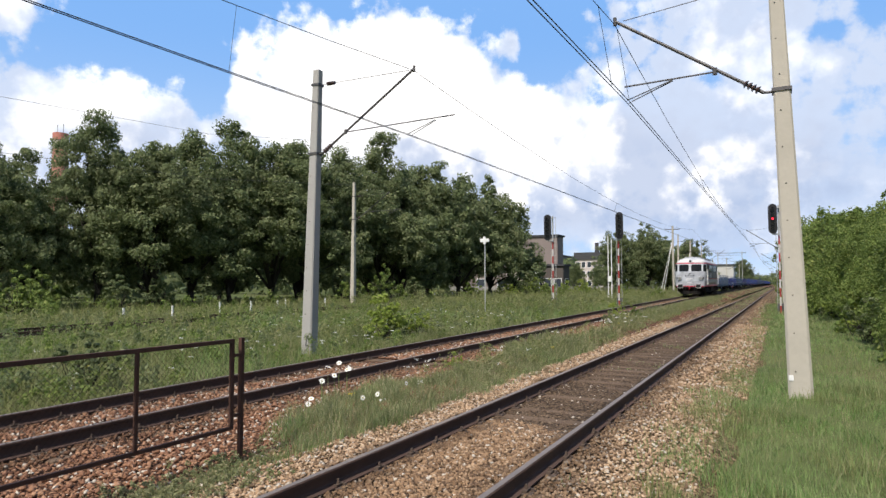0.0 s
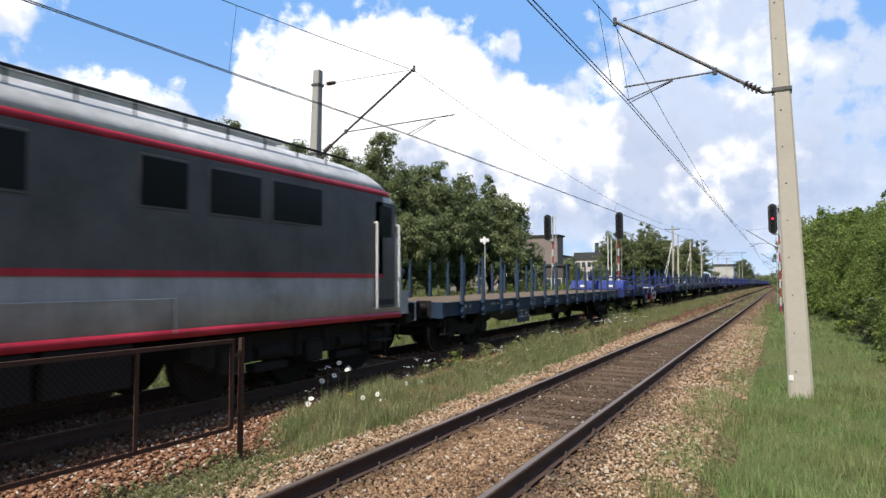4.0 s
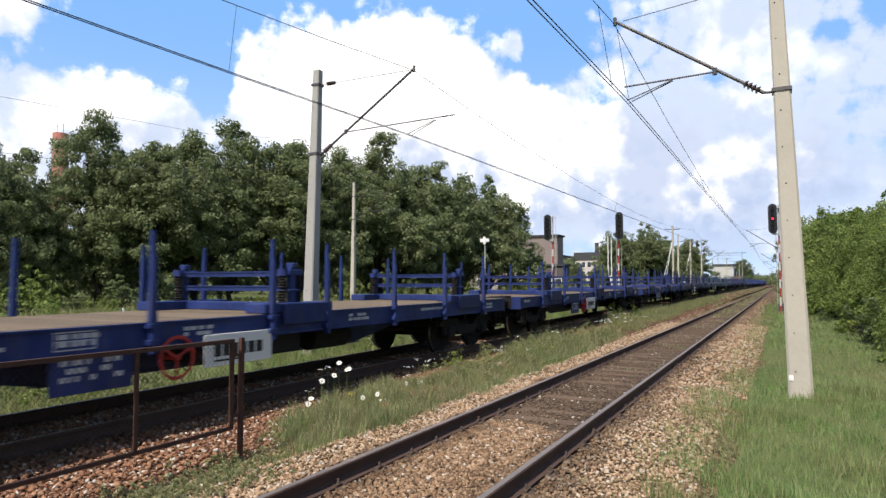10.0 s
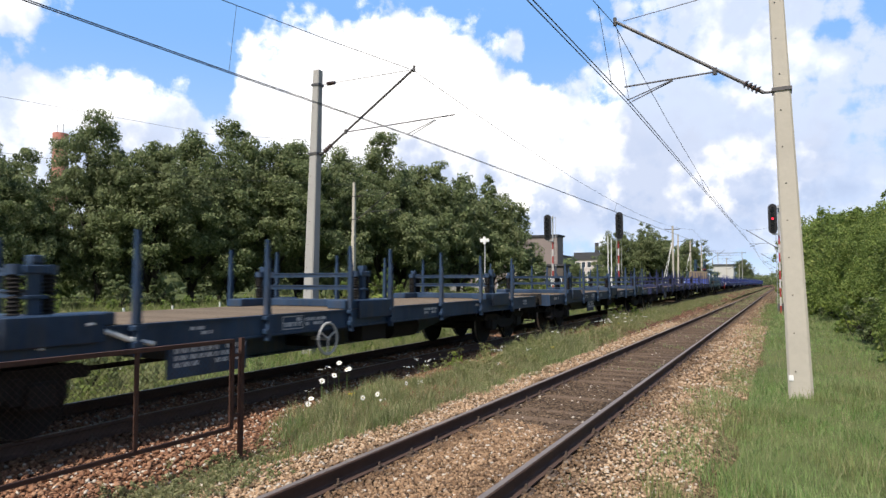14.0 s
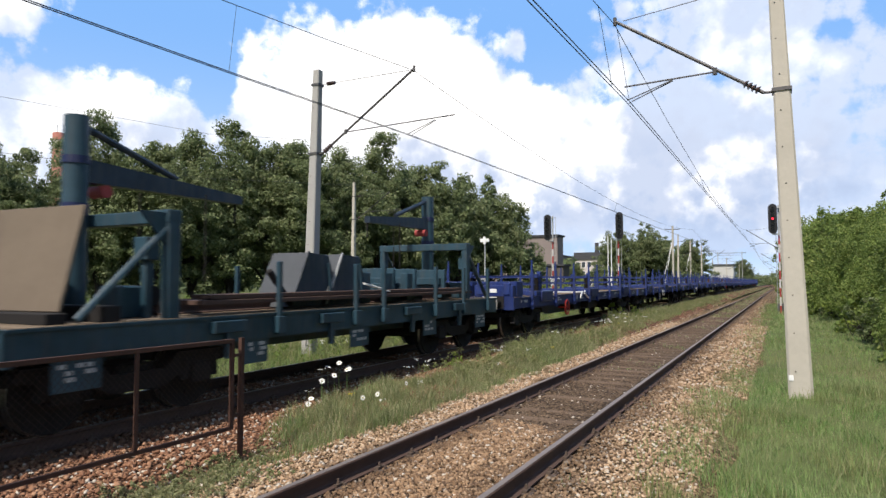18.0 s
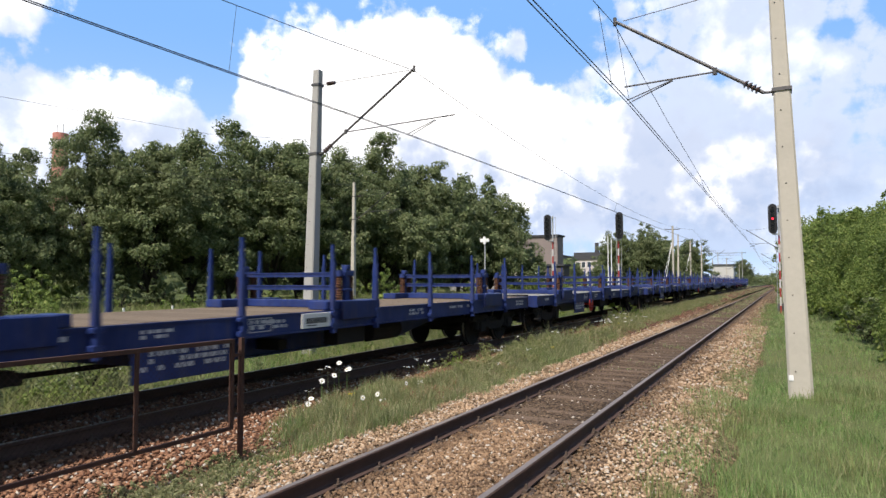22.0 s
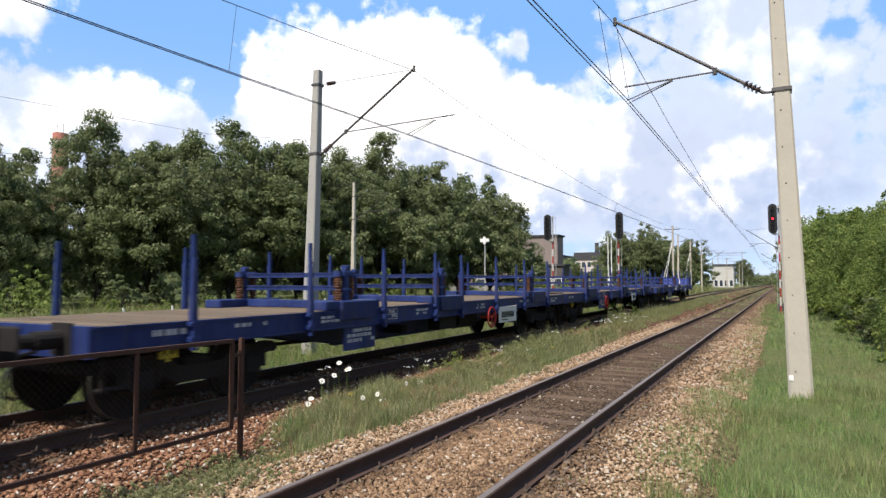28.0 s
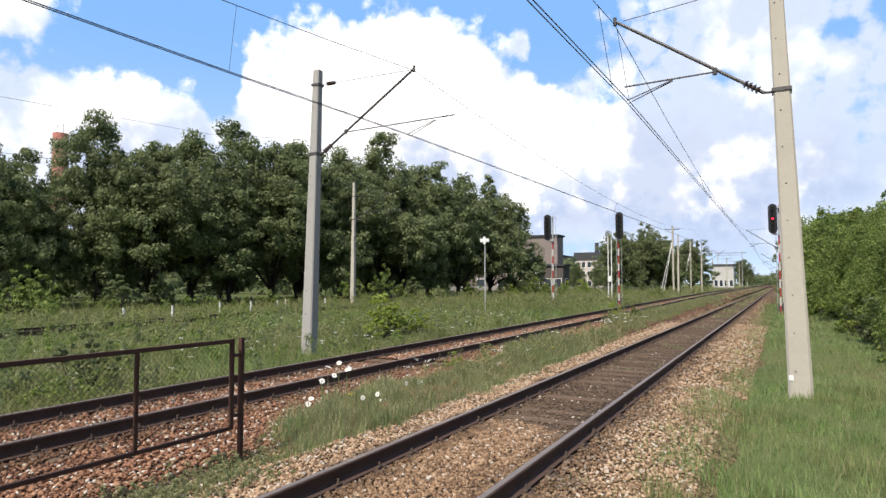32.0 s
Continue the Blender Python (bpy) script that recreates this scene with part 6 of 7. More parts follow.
    def crane(y, d, off, reach):
        col = part("crane_column", rods(0.155, ((0, 0, 1.16), (0, 0, 3.72)), seg=18), M_CRANE, w, "round teal crane column", pose(-0.35, y, 0))
        part("collar", rods(0.17, ((0, 0, 2.45), (0, 0, 2.6)), ((0, 0, 3.1), (0, 0, 3.2)), seg=18), M_BLUE_D, col)
        bm = bmesh.new()
        prism(bm, [(0.1 * d, 2.88), (reach * d, 2.86), (reach * d, 3.0), (0.1 * d, 3.18)], -0.08, 0.08, "x")
        part("jib", bm, M_DTEAL, col, "dark tapered jib")
        part("tie_bar", rods(0.05, ((0, 0.1 * d, 3.6), (0, 1.6 * d, 3.12)), seg=8), M_DTEAL, col)
        part("winch", rods(0.085, ((-0.15, 0.35 * d, 2.78), (0.15, 0.35 * d, 2.78)), seg=12), M_REDB, col, "red winch drum")
        part("hook", rods(0.02, ((0, 2.8 * d, 2.86), (0, 2.8 * d, 2.55)), seg=6), M_UNDER, col)
        for s in (-1, 1):
            po = part("portal_post", boxes((-0.07, 0.07, -0.09, 0.09, 1.16, 2.42), bevel=0.01), M_CRANE, w, "", pose(s * 1.15, y + off * d, 0))
            part("brace", rods(0.045, ((0, 0, 2.3), (0, -1.2 * d, 1.2)), seg=8), M_CRANE, po)
        part("portal_beam", boxes((-1.22, 1.22, -0.1, 0.1, 2.30, 2.46), bevel=0.01), M_CRANE, w, "", pose(0, y + off * d, 0))
        part("winch_motor", rods(0.13, ((-0.5, 0.55 * d, 1.42), (0.5, 0.55 * d, 1.42)), seg=12), M_UNDER, w, "", pose(0, y, 0))
        part("control_post", boxes((0.75, 0.85, 0.2 * d - 0.05, 0.2 * d + 0.05, 1.16, 2.1), (0.68, 0.92, 0.2 * d - 0.1, 0.2 * d + 0.1, 1.86, 2.14), bevel=0.01), M_CRANE, w, "teal control box on a post", pose(0, y, 0))
        part("gusset", prism(bmesh.new(), [(0.0, 2.42), (-0.45 * d, 2.42), (0.0, 1.95)], 1.13, 1.17, "x"), M_CRANE, w, "", pose(0, y + off * d, 0))
        part("chain", rods(0.012, ((0.3, 1.9 * d, 2.9), (0.3, 1.9 * d, 1.6)), ((-0.3, 1.2 * d, 2.9), (-0.3, 1.2 * d, 1.9)), seg=5), M_UNDER, w, "", pose(-0.35, y, 0))
        part("crane_cabinet", boxes((-0.2, 0.2, -0.2, 0.2, 1.16, 1.55), bevel=0.02), M_CRANE, w, "", pose(0.5, y + 0.1 * d, 0))
    crane(2.38, 1, 0.27, 2.9)
    crane(11.95, -1, 0.85, 2.8)
    for y in (5.12, 6.05):
        bm = prism(bmesh.new(), [(0.0, 0.0), (0.46, 0.86), (0.50, 0.86), (0.06, 0.0)], 0.15, 0.88, "x")
        hop = part("hopper", bm, M_PLATE_G, w, "dull grey leaning steel hopper", pose(0.0, y, 1.2))
        bm = bmesh.new()
        for x in (0.13, 0.86):
            prism(bm, [(0.05, 0.0), (0.50, 0.86), (1.02, 0.82), (1.14, 0.50), (0.80, 0.0)], x, x + 0.03, "x")
        prism(bm, [(1.00, 0.83), (1.12, 0.50), (1.15, 0.51), (1.03, 0.84)], 0.16, 0.86, "x")
        part("hopper_side", bm, M_DTEAL, hop, "dark slanted hopper sides")
        part("bright_edge", rods(0.018, ((0.90, 0.02, 0.02), (0.90, 0.47, 0.88)), seg=6), M_GREYP if y > 6 else M_DTEAL, hop)
        part("hopper_strut", rods(0.03, ((0.9, 1.1, 0.0), (0.9, 1.0, 0.7)), ((0.1, 1.1, 0.0), (0.1, 1.0, 0.7)), seg=6), M_CRANE, hop)
    part("long_lever", rods(0.05, ((0.95, 4.6, 1.75), (0.95, 5.1, 1.25)), seg=8), M_UNDER, w)
    part("side_stack", boxes((0.72, 1.22, 3.1, 11.3, 1.30, 1.36), (0.78, 1.16, 3.3, 11.0, 1.37, 1.43), bevel=0.006), M_RUST, w, "rusty steel strips lying on the deck")
    part("bright_rod", rods(0.02, ((1.1, 6.9, 1.55), (1.15, 7.7, 1.40)), seg=6), M_WHITE, w, "bare bright rod")
    for y in (8.6, 9.5, 10.9):
        part("winch_frame", boxes((-0.45, 0.45, -0.05, 0.05, 1.2, 1.85), (-0.5, 0.5, -0.22, 0.22, 1.2, 1.32), (-0.36, 0.36, -0.16, 0.16, 1.5, 1.66), bevel=0.012), M_CRANE, w, "", pose(0.25, y, 0))
    for y in (3.4, 5.6, 8.2, 10.3):
        part("sill_bracket", boxes((1.33, 1.42, -0.28, 0.28, 0.95, 1.10), (1.33, 1.40, -0.05, 0.05, 0.62, 0.95), bevel=0.008), M_CRANE, w, "", pose(0, y, 0))
    for y in (7.3, 8.1, 8.9):
        part("rail_clamp", boxes((-0.9, 0.9, -0.1, 0.1, 1.34, 1.55), (-0.9, -0.75, -0.12, 0.12, 1.2, 1.75), (0.75, 0.9, -0.12, 0.12, 1.2, 1.75), bevel=0.01), M_CRANE, w, "", pose(0, y, 0))
    return w


# ---- the make-up of the train, with the time at which each front passes the mark ----
SPEED, MARK = 17.55, 5.90
TRAIN = []
TRAIN.append((3.462, locomotive()))
NAVY, DARK, FADED = "navy blue bogie flat wagon with steel stakes", "dark blue bogie flat wagon with sprung bolsters", "faded teal bogie flat wagon with grey bolsters"
KINDS = {"b": (M_BLUE, M_DECK, NAVY), "d": (M_BLUE_D, M_DECK, DARK), "t": (M_TEAL, M_DECK, FADED), "g": (M_BLUE, M_DECK_G, "navy blue flat wagon with a grey deck")}


# boards (place, width, height, top), data panels (place, width), handwheels and other marks of single wagons
OPTS = {1: dict(shift=0.55, sign=(7.72, 1.21, 0.40, 0.93), wheel=7.35, panels=((5.8, 0.95),), ends="boxes", strap=8.1), 2: dict(stakes=(2.28, 4.62, 6.95, 8.88, 10.75, 12.68, 14.57, 16.59), sign=(13.15, 0.85, 0.24, 0.72), panels=((5.1, 0.95),)), 3: dict(shift=0.05, panels=((5.64, 0.95),)),
        4: dict(shift=0.30, sign=(7.36, 1.30, 0.40, 0.93), wheel=7.0, panels=((5.5, 0.95),)), 5: dict(shift=0.28, sign=(7.55, 1.21, 0.40, 0.93), wheel=7.15, panels=((5.65, 0.95),)),
        6: dict(shift=0.25, sign=(7.42, 1.21, 0.40, 0.93), wheel=7.17, panels=((5.7, 0.95),)), 7: dict(shift=-0.08, panels=((5.0, 1.55),)), 8: dict(shift=0.40, sign=(5.85, 0.73, 0.30, 0.94), panels=((4.6, 0.85),)),
        9: dict(shift=-0.28, panels=((4.6, 1.30),), wheel=7.62, wheel_mat=M_GREYP, strap=3.6), 12: dict(shift=-0.52, panels=((5.0, 0.85),), ends="walls", racks=RACKS[:2], strap=4.4), 14: dict(shift=-0.16, wheel=5.5, ends="boxes", strap=7.7, panels=()),
        15: dict(shift=0.38, sign=(7.95, 0.92, 0.30, 0.95), panels=((7.2, 0.65),)), 16: dict(shift=0.58, sign=(8.1, 0.83, 0.30, 0.95), panels=((7.2, 0.85),)), 17: dict(shift=-0.07, sign=(7.67, 0.70, 0.22, 1.11), panels=((4.82, 1.50),)),
        18: dict(shift=0.10, wheel=6.71, panels=((4.7, 1.26),)), 19: dict(shift=-0.05, panels=((4.99, 1.34),)), 20: dict(stakes=(2.33, 4.36, 6.39, 8.54, 10.57, 11.70, 13.86, 15.95), racks=(3.16, 9.11, 14.9), wheel=7.0, fish=True, panels=()), 21: dict(shift=-0.1, fish=True, panels=()), 22: dict(fish=True, wheel=6.9, wheel_mat=M_GREYP, panels=()),
        23: dict(shift=-0.22, racks=(5.6, 9.15, 15.0), panels=((5.15, 0.95),), wheel=11.29, sign=(11.74, 1.21, 0.40, 0.93)), 24: dict(stakes=(2.95, 4.81, 7.02, 9.12, 10.35, 12.35, 14.4, 16.45), racks=(3.88, 9.81, 15.5), wheel=6.26, sign=(11.41, 0.87, 0.34, 0.96)),
        25: dict(stakes=(2.67, 4.68, 6.62, 8.66, 9.9, 12.0, 14.1, 16.1), sign=(8.0, 0.72, 0.22, 1.12), panels=((5.0, 0.71), (5.82, 0.73)), wheel=12.95, wheel_mat=M_GREYP, ends="walls", racks=(3.58, 9.16), strap=9.75)}


def make_train():
    times = [4.34, 5.387, 6.43, 7.48, 8.53, 9.57, 10.61, 11.65, 12.66, 13.71, 14.76, 15.80, 16.83, 17.83, 18.58, 19.58, 20.60, 21.67, 22.69, 23.73, 24.77, 25.78, 26.83, 27.88, 28.86, 29.90]
    for k, t in enumerate(times):
        if k == 13:
            TRAIN.append((t, crane_wagon("teal works wagon with two loading cranes")))
            continue
        mat, deck, label = KINDS["tbtdbbbbdttddd"[k]] if k < 13 else KINDS["bbbbgggggbbbb"[k - 14]]
        opts = dict(OPTS.get(k, {}))
        if k == 0:
            opts = dict(racks=(), stakes=tuple(1.5 + 1.17 * j for j in range(14)))
        elif k in (12, 25):
            label = "navy blue flat wagon with end walls closing its deck"
        w = flat_wagon(k, mat, deck, label, **opts)
        if k == 25:
            w.scale.y = 1.027
        TRAIN.append((t, w))


make_train()


def insect():
    """A small insect that darts past close to the camera."""
    t = thing("flying_insect", pose(3.0, -2.0, 1.2), "small blurred brown insect darting through the air", "insect")
    bm = bmesh.new()
    for y, r, n in ((0.0, 0.0042, 0.010), (0.009, 0.0030, 0.006), (-0.008, 0.0034, 0.008)):
        bmesh.ops.create_uvsphere(bm, u_segments=10, v_segments=6, radius=1, matrix=Matrix.Translation((0, y, 0)) @ Matrix.Diagonal((r, n * 0.7, r, 1)))
    part("body", bm, M_RUST, t, "brown body", smooth=True)
    for s in (-1, 1):
        bm = prism(bmesh.new(), [(s * 0.002, 0.003), (s * 0.014, 0.006), (s * 0.016, 0.0), (s * 0.010, -0.005), (s * 0.002, -0.002)], 0.002, 0.0024, "z")
        part("wing", bm, M_CONC, t, "pale wing")
    return t


INSECT = insect()
FLIGHT = ((-0.492, 1.25, 2.309), (-0.778, 1.168, 2.171), (-0.956, 0.959, 2.287))


def motions():
    """Everything that moves: the train along its track, its wheels, the drifting clouds."""
    for t0, ob in TRAIN:
        rows = []
        for t in range(33):
            y = MARK + SPEED * (t0 - t)
            z0, z1 = float(rise(y)), float(rise(y + 18))
            rows.append((t, pose(LX, y, z0, math.degrees(math.atan2(z1 - z0, 18)))))
        walk(ob, rows)
    walk(INSECT, [(0, pose(3.0, -2.0, 1.2)), (18.0, pose(2.2, -0.5, 2.6)), (18.94, pose(*FLIGHT[0], 0, 20, 110)), (19.0, pose(*FLIGHT[1], 0, -30, 120)), (19.06, pose(*FLIGHT[2], 0, 15, 130)), (20.0, pose(-2.0, -1.0, 2.4)), (32, pose(-3.0, -2.0, 1.2))])
    turn = {}
    for ws in WHEELSETS:
        y, r = ws.matrix_basis.translation.y, ws.matrix_basis.translation.z
        key = (round(y, 2), round(r, 2))
        if key not in turn:
            rate = math.degrees(SPEED / r)
            n = int(32 * rate / 80) + 1
            walk(ws, [(32 * k / n, pose(0, y, r, rate * 32 * k / n, 0, 0)) for k in range(n + 1)])
            turn[key] = ws
        else:
            first = turn[key].animation_data
            ws.rotation_mode = "QUATERNION"
            ws.animation_data_create()
            ws.animation_data.action = first.action
            ws.animation_data.action_slot = first.action_slot
    walk(SKY, [(0, pose(0, 0, EYE_H, 0, 0, YAW)), (32, pose(0, 0, EYE_H, 0, 0, YAW - 0.9))])
# ---- planting ----
for i_, (x_, y_, s_) in enumerate(((-42, 14.02, 0.80), (-42, 21.64, 0.78), (-43, 24.47, 0.76), (-42, 29.0, 1.02), (-40, 31.66, 0.92), (-40.5, 35.74, 1.04), (-40, 39.46, 1.10), (-38, 41.96, 1.02), (-38, 45.63, 1.04),
                                   (-36.5, 49.45, 1.02), (-36, 55.92, 1.17), (-36, 60.05, 0.98), (-35, 64.28, 1.12), (-35, 71.62, 1.05), (-34, 79.06, 1.08), (-34, 87.32, 0.90))):
    lime(x_, y_, s_, i_, 37 * i_, tall=1.0 if i_ < 8 else 1.07, wide=0.74 if i_ == 3 else 0.85 if i_ == 2 else 1.0)
for i_, (x_, y_, s_) in enumerate(((-49, 25.23, 0.7), (-49, 35.32, 0.75), (-46, 43.88, 0.78), (-45, 54.08, 0.8), (-44, 65.19, 0.8), (-43, 78.14, 0.8), (-43, 90.06, 0.8))):
    lime(x_, y_, s_, i_ + 2, 53 * i_ + 20, "smaller lime tree standing behind the row")
for i_, (x_, y_, s_) in enumerate(((-23.5, 106.75, 0.80), (-19.5, 109.91, 0.86), (-17.0, 114.76, 0.72), (-21, 118.02, 0.8), (-18.5, 161.39, 0.95), (-22, 165.62, 0.8), (-30, 134.52, 0.7), (-12, 264.81, 0.8), (-47.5, 168, 0.55), (-40, 160, 0.45))):
    lime(x_, y_, s_, i_ + 1, 71 * i_, "round dark-green tree far along the line")
# hedge of shrubs beside the verge
rng_ = random.Random(4)
for k_ in range(26):
    y_ = 19 + 2.9 * k_ + rng_.uniform(-0.8, 0.8)
    shrub(4.0 + rng_.uniform(-0.5, 0.9) + 0.006 * y_, y_, 0.42 + 0.0162 * y_ + rng_.uniform(-0.10, 0.10), k_, 67 * k_)
for k_ in range(14):
    shrub(8.0 + rng_.uniform(-0.6, 1.0), 16 + 6.5 * k_, 1.3 + rng_.uniform(-0.1, 0.25), k_ + 1, 41 * k_, "tall light-green shrub behind the hedge")
for k_ in range(12):
    shrub(2.9 + rng_.uniform(-0.4, 0.5), 18 + 3.1 * k_, rng_.uniform(0.75, 1.2), k_, 31 * k_, "low leafy bush at the foot of the hedge", True)
for x_, y_, s_, k_, l_ in ((-11.3, 7.73, 0.72, 2, "small dark weed bush behind the barrier"), (-11.6, 18.25, 1.0, 1, "yellow-green young bush in the meadow"), (-12.6, 19.44, 0.95, 1, "yellow-green young bush in the meadow"), (-11.0, 19.3, 0.7, 1, "yellow-green young bush in the meadow"),
                           (-28.5, 44.77, 2.1, 0, "rounded green bush in front of the trees"), (-30.5, 42.73, 1.6, 0, "rounded green bush in front of the trees"), (-31, 53.69, 1.5, 2, "dark bush under the trees"),
                           (-30, 64.8, 1.6, 0, "green bush before the trees"), (-28, 77.85, 1.9, 2, "green bush before the trees"), (-22.5, 69.24, 1.5, 0, "green bush in the far meadow"), (-16.5, 75.36, 1.3, 2, "green bush in the far meadow"),
                           (-6.7, 29.58, 0.62, 1, "pale flowering weed clump between the tracks"), (-6.4, 31.91, 0.6, 0, "weed clump between the tracks"), (-6.3, 27.33, 0.45, 2, "weed clump between the tracks"),
                           (-33, 18.62, 1.5, 0, "rank green weeds below the trees"), (-36, 21.06, 1.7, 0, "rank green weeds below the trees"), (-31, 14.24, 1.2, 2, "rank green weeds below the trees"), (-34, 24.94, 1.4, 2, "rank green weeds below the trees"),
                           (-6.35, 12.74, 0.3, 1, "small green weed by the track"), (-38, 30.95, 1.5, 2, "dark bush under the trees"), (-35, 48.69, 1.6, 2, "dark bush under the trees")):
    shrub(x_, y_, s_, k_, 90 * s_ + 40 * k_, l_, True, "bushes in the meadow")


rng_ = random.Random(8)
for k_ in range(26):
    y_ = 70 + 1.5 * k_ + rng_.uniform(-3, 3)
    shrub(-0.40 * y_ + rng_.uniform(-1, 17), y_, rng_.uniform(0.9, 1.6), (0, 1, 0)[k_ % 3], 47 * k_, "bright green bush in the far meadow", True, "bushes in the meadow")


def patch(n, x0, x1, y0, y1, rng, near=0.0):
    """Random spots; near: draws them towards the low-y end."""
    u = rng.uniform(0, 1, n)
    if near:
        u = u ** (1 + near)
    return np.stack((rng.uniform(x0, x1, n), y0 + (y1 - y0) * u), -1)


def grass_field(name, spots, h, w, mat, label, seed, dens=None, lift=0.0):
    rng = np.random.default_rng(seed)
    p = spots
    if dens is not None:
        p = p[rng.uniform(0, 1, len(p)) < dens(p[:, 0], p[:, 1])]
    z = floor_z(p[:, 0], p[:, 1]) - 0.03 + lift
    tall = h * (0.65 + 0.3 * wave(p[:, 0], p[:, 1], 0.9, seed) + 0.3 * wave(p[:, 0], p[:, 1], 4.1, seed + 3)) * rng.uniform(0.5, 1.25, len(p))
    far = np.clip(np.hypot(p[:, 0], p[:, 1]) / 14.0, 1, 5)
    v, f = blades(np.column_stack((p, z)), np.maximum(tall, 0.04), w * far, rng, 0.85)
    return tagged(new(name, soup(name, v, f, mat)), label, "grass", kind="stuff")


def plant():
    rng = np.random.default_rng(11)
    cover = lambda s, a: (lambda x, y: np.clip(0.55 + 0.9 * wave(x, y, s, a), 0.0, 1))
    # verge at the right, ragged where it creeps over the ballast
    edge = lambda x, y: x + 1.22 + 0.30 * wave(x, y, 0.9, 3) + 0.24 * wave(x, y, 2.9, 6) + 0.12 * wave(x, y, 7.0, 2)
    grass_field("verge_grass", np.concatenate((patch(110000, -1.9, 4.8, 2.6, 14, rng, 0.2), patch(50000, -1.6, 6, 14, 60, rng, 0.6))), 0.17, 0.0032, M_GRASS, "short green verge grass", 1, lambda x, y: np.clip(edge(x, y) / 0.4, 0, 1) * np.clip(0.7 + 0.9 * wave(x, y, 2.3, 8), 0.25, 1))
    grass_field("verge_tufts", np.concatenate((patch(60000, -1.7, 4.8, 2.6, 14, rng, 0.2), patch(26000, -1.5, 6, 13, 60, rng, 0.6))), 0.30, 0.0030, M_WEED, "longer paler tufts in the verge", 6, lambda x, y: np.clip(1.9 * wave(x, y, 1.7, 12) - 0.15, 0, 1) * np.clip((edge(x, y) + 0.15) / 0.3, 0, 1))
    grass_field("straw_blades", np.concatenate((patch(9000, -1.6, 4.8, 2.6, 14, rng, 0.2), patch(5000, -1.2, 6, 13, 60, rng, 0.6))), 0.34, 0.0022, M_DRY, "thin straw-coloured stalks in the verge", 9, lambda x, y: np.clip((edge(x, y) + 0.3) / 0.5, 0, 1))
    grass_field("trodden_grass", patch(26000, -1.4, 5.5, -9, 2.9, rng), 0.14, 0.0040, M_GRASS, "short trodden grass of the verge", 19, lambda x, y: np.clip(edge(x, y) / 0.4, 0, 1))
    # strip between the tracks
    left = lambda x, y: x - np.interp(y, (4.2, 5.4, 6.6, 8.2, 9.9, 11, 15, 16.5, 19, 20.5, 25.5, 27), (-4.85, -5.25, -5.85, -6.25, -6.3, -6.05, -6.05, -6.75, -6.65, -5.95, -5.95, -6.75)) + 0.22 * wave(x, y, 1.1, 5) + 0.12 * wave(x, y, 3.3, 1)
    right = lambda x, y: -4.42 - x - np.clip((y - 12) * 0.030, 0, 0.55) + 0.20 * wave(x, y, 1.3, 9) + 0.12 * wave(x, y, 3.7, 4)
    strip = lambda x, y: np.clip(left(x, y) / 0.3, 0, 1) * np.clip(right(x, y) / 0.25, 0, 1) * np.clip(0.8 + 0.7 * wave(x, y, 1.5, 2), 0.3, 1) * np.clip((y - 3.6) / 1.6, 0, 1) * np.where(y + 0.5 * wave(x, y, 2.0, 3) < 6.1, 0.55, 1.0)
    grass_field("middle_grass", np.concatenate((patch(120000, -7.0, -4.0, 3.8, 19, rng), patch(56000, -7.0, -4.0, 18, 75, rng, 0.5))), 0.30, 0.0030, M_DRY, "grey-green half-dry grass between the tracks", 2, strip)
    grass_field("middle_green", np.concatenate((patch(60000, -7.0, -4.0, 3.8, 19, rng), patch(24000, -7.0, -4.0, 18, 75, rng, 0.5))), 0.20, 0.0036, M_GRASS, "green grass at the foot of the dry stalks", 12, lambda x, y: strip(x, y) * np.clip(1.5 * wave(x, y, 1.4, 15) + 0.6, 0, 1))
    grass_field("tall_strip_grass", patch(9000, -6.5, -5.0, 15, 40, rng), 0.62, 0.0032, M_DRY, "tall wild grass beside the left rail", 16, lambda x, y: np.clip(0.35 + 1.3 * wave(x, y, 0.7, 4), 0, 1) * np.clip(left(x, y) / 0.3, 0, 1))
    grass_field("tall_far_grass", patch(16000, -30, -10.2, 36, 100, rng), 0.8, 0.0042, M_WEED, "tall rough meadow grass towards the buildings", 18, lambda x, y: np.clip(0.5 + 0.9 * wave(x, y, 0.3, 6), 0.1, 1))
    grass_field("track_weeds", np.concatenate((patch(2600, RX - 0.6, RX + 0.6, 11, 40, rng, 0.4), patch(2600, RX + 0.95, RX + 1.75, 4.2, 12, rng), patch(1500, RX - 2.3, RX - 1.4, 5, 14, rng))), 0.17, 0.0034, M_GRASS, "green weeds growing out of the ballast", 8, lambda x, y: np.clip(2.2 * wave(x, y, 1.6, 9) - 0.6, 0, 1), 0.01)
    grass_field("far_strip_grass", np.concatenate((patch(9000, -6.6, -4.3, 55, 240, rng, 0.5), patch(4000, RX - 0.55, RX + 0.55, 38, 220, rng, 0.6), patch(4000, LX - 0.5, LX + 0.55, 60, 240, rng, 0.5))), 0.26, 0.0036, M_DRY, "sparse grass growing over the far tracks", 26, lambda x, y: np.clip(0.45 + 1.0 * wave(x, y, 0.5, 4), 0.1, 1))
    # meadow on the left
    grass_field("meadow_grass", np.concatenate((patch(60000, -16, -9.3, -1, 21, rng), patch(60000, -27, -9.4, 8, 60, rng), patch(36000, -36, -9.6, 40, 130, rng, 0.5))), 0.42, 0.0042, M_WEED, "tall green meadow grass with weeds", 3, lambda x, y: np.clip(0.75 + 0.9 * wave(x, y, 0.35, 2), 0.15, 1))
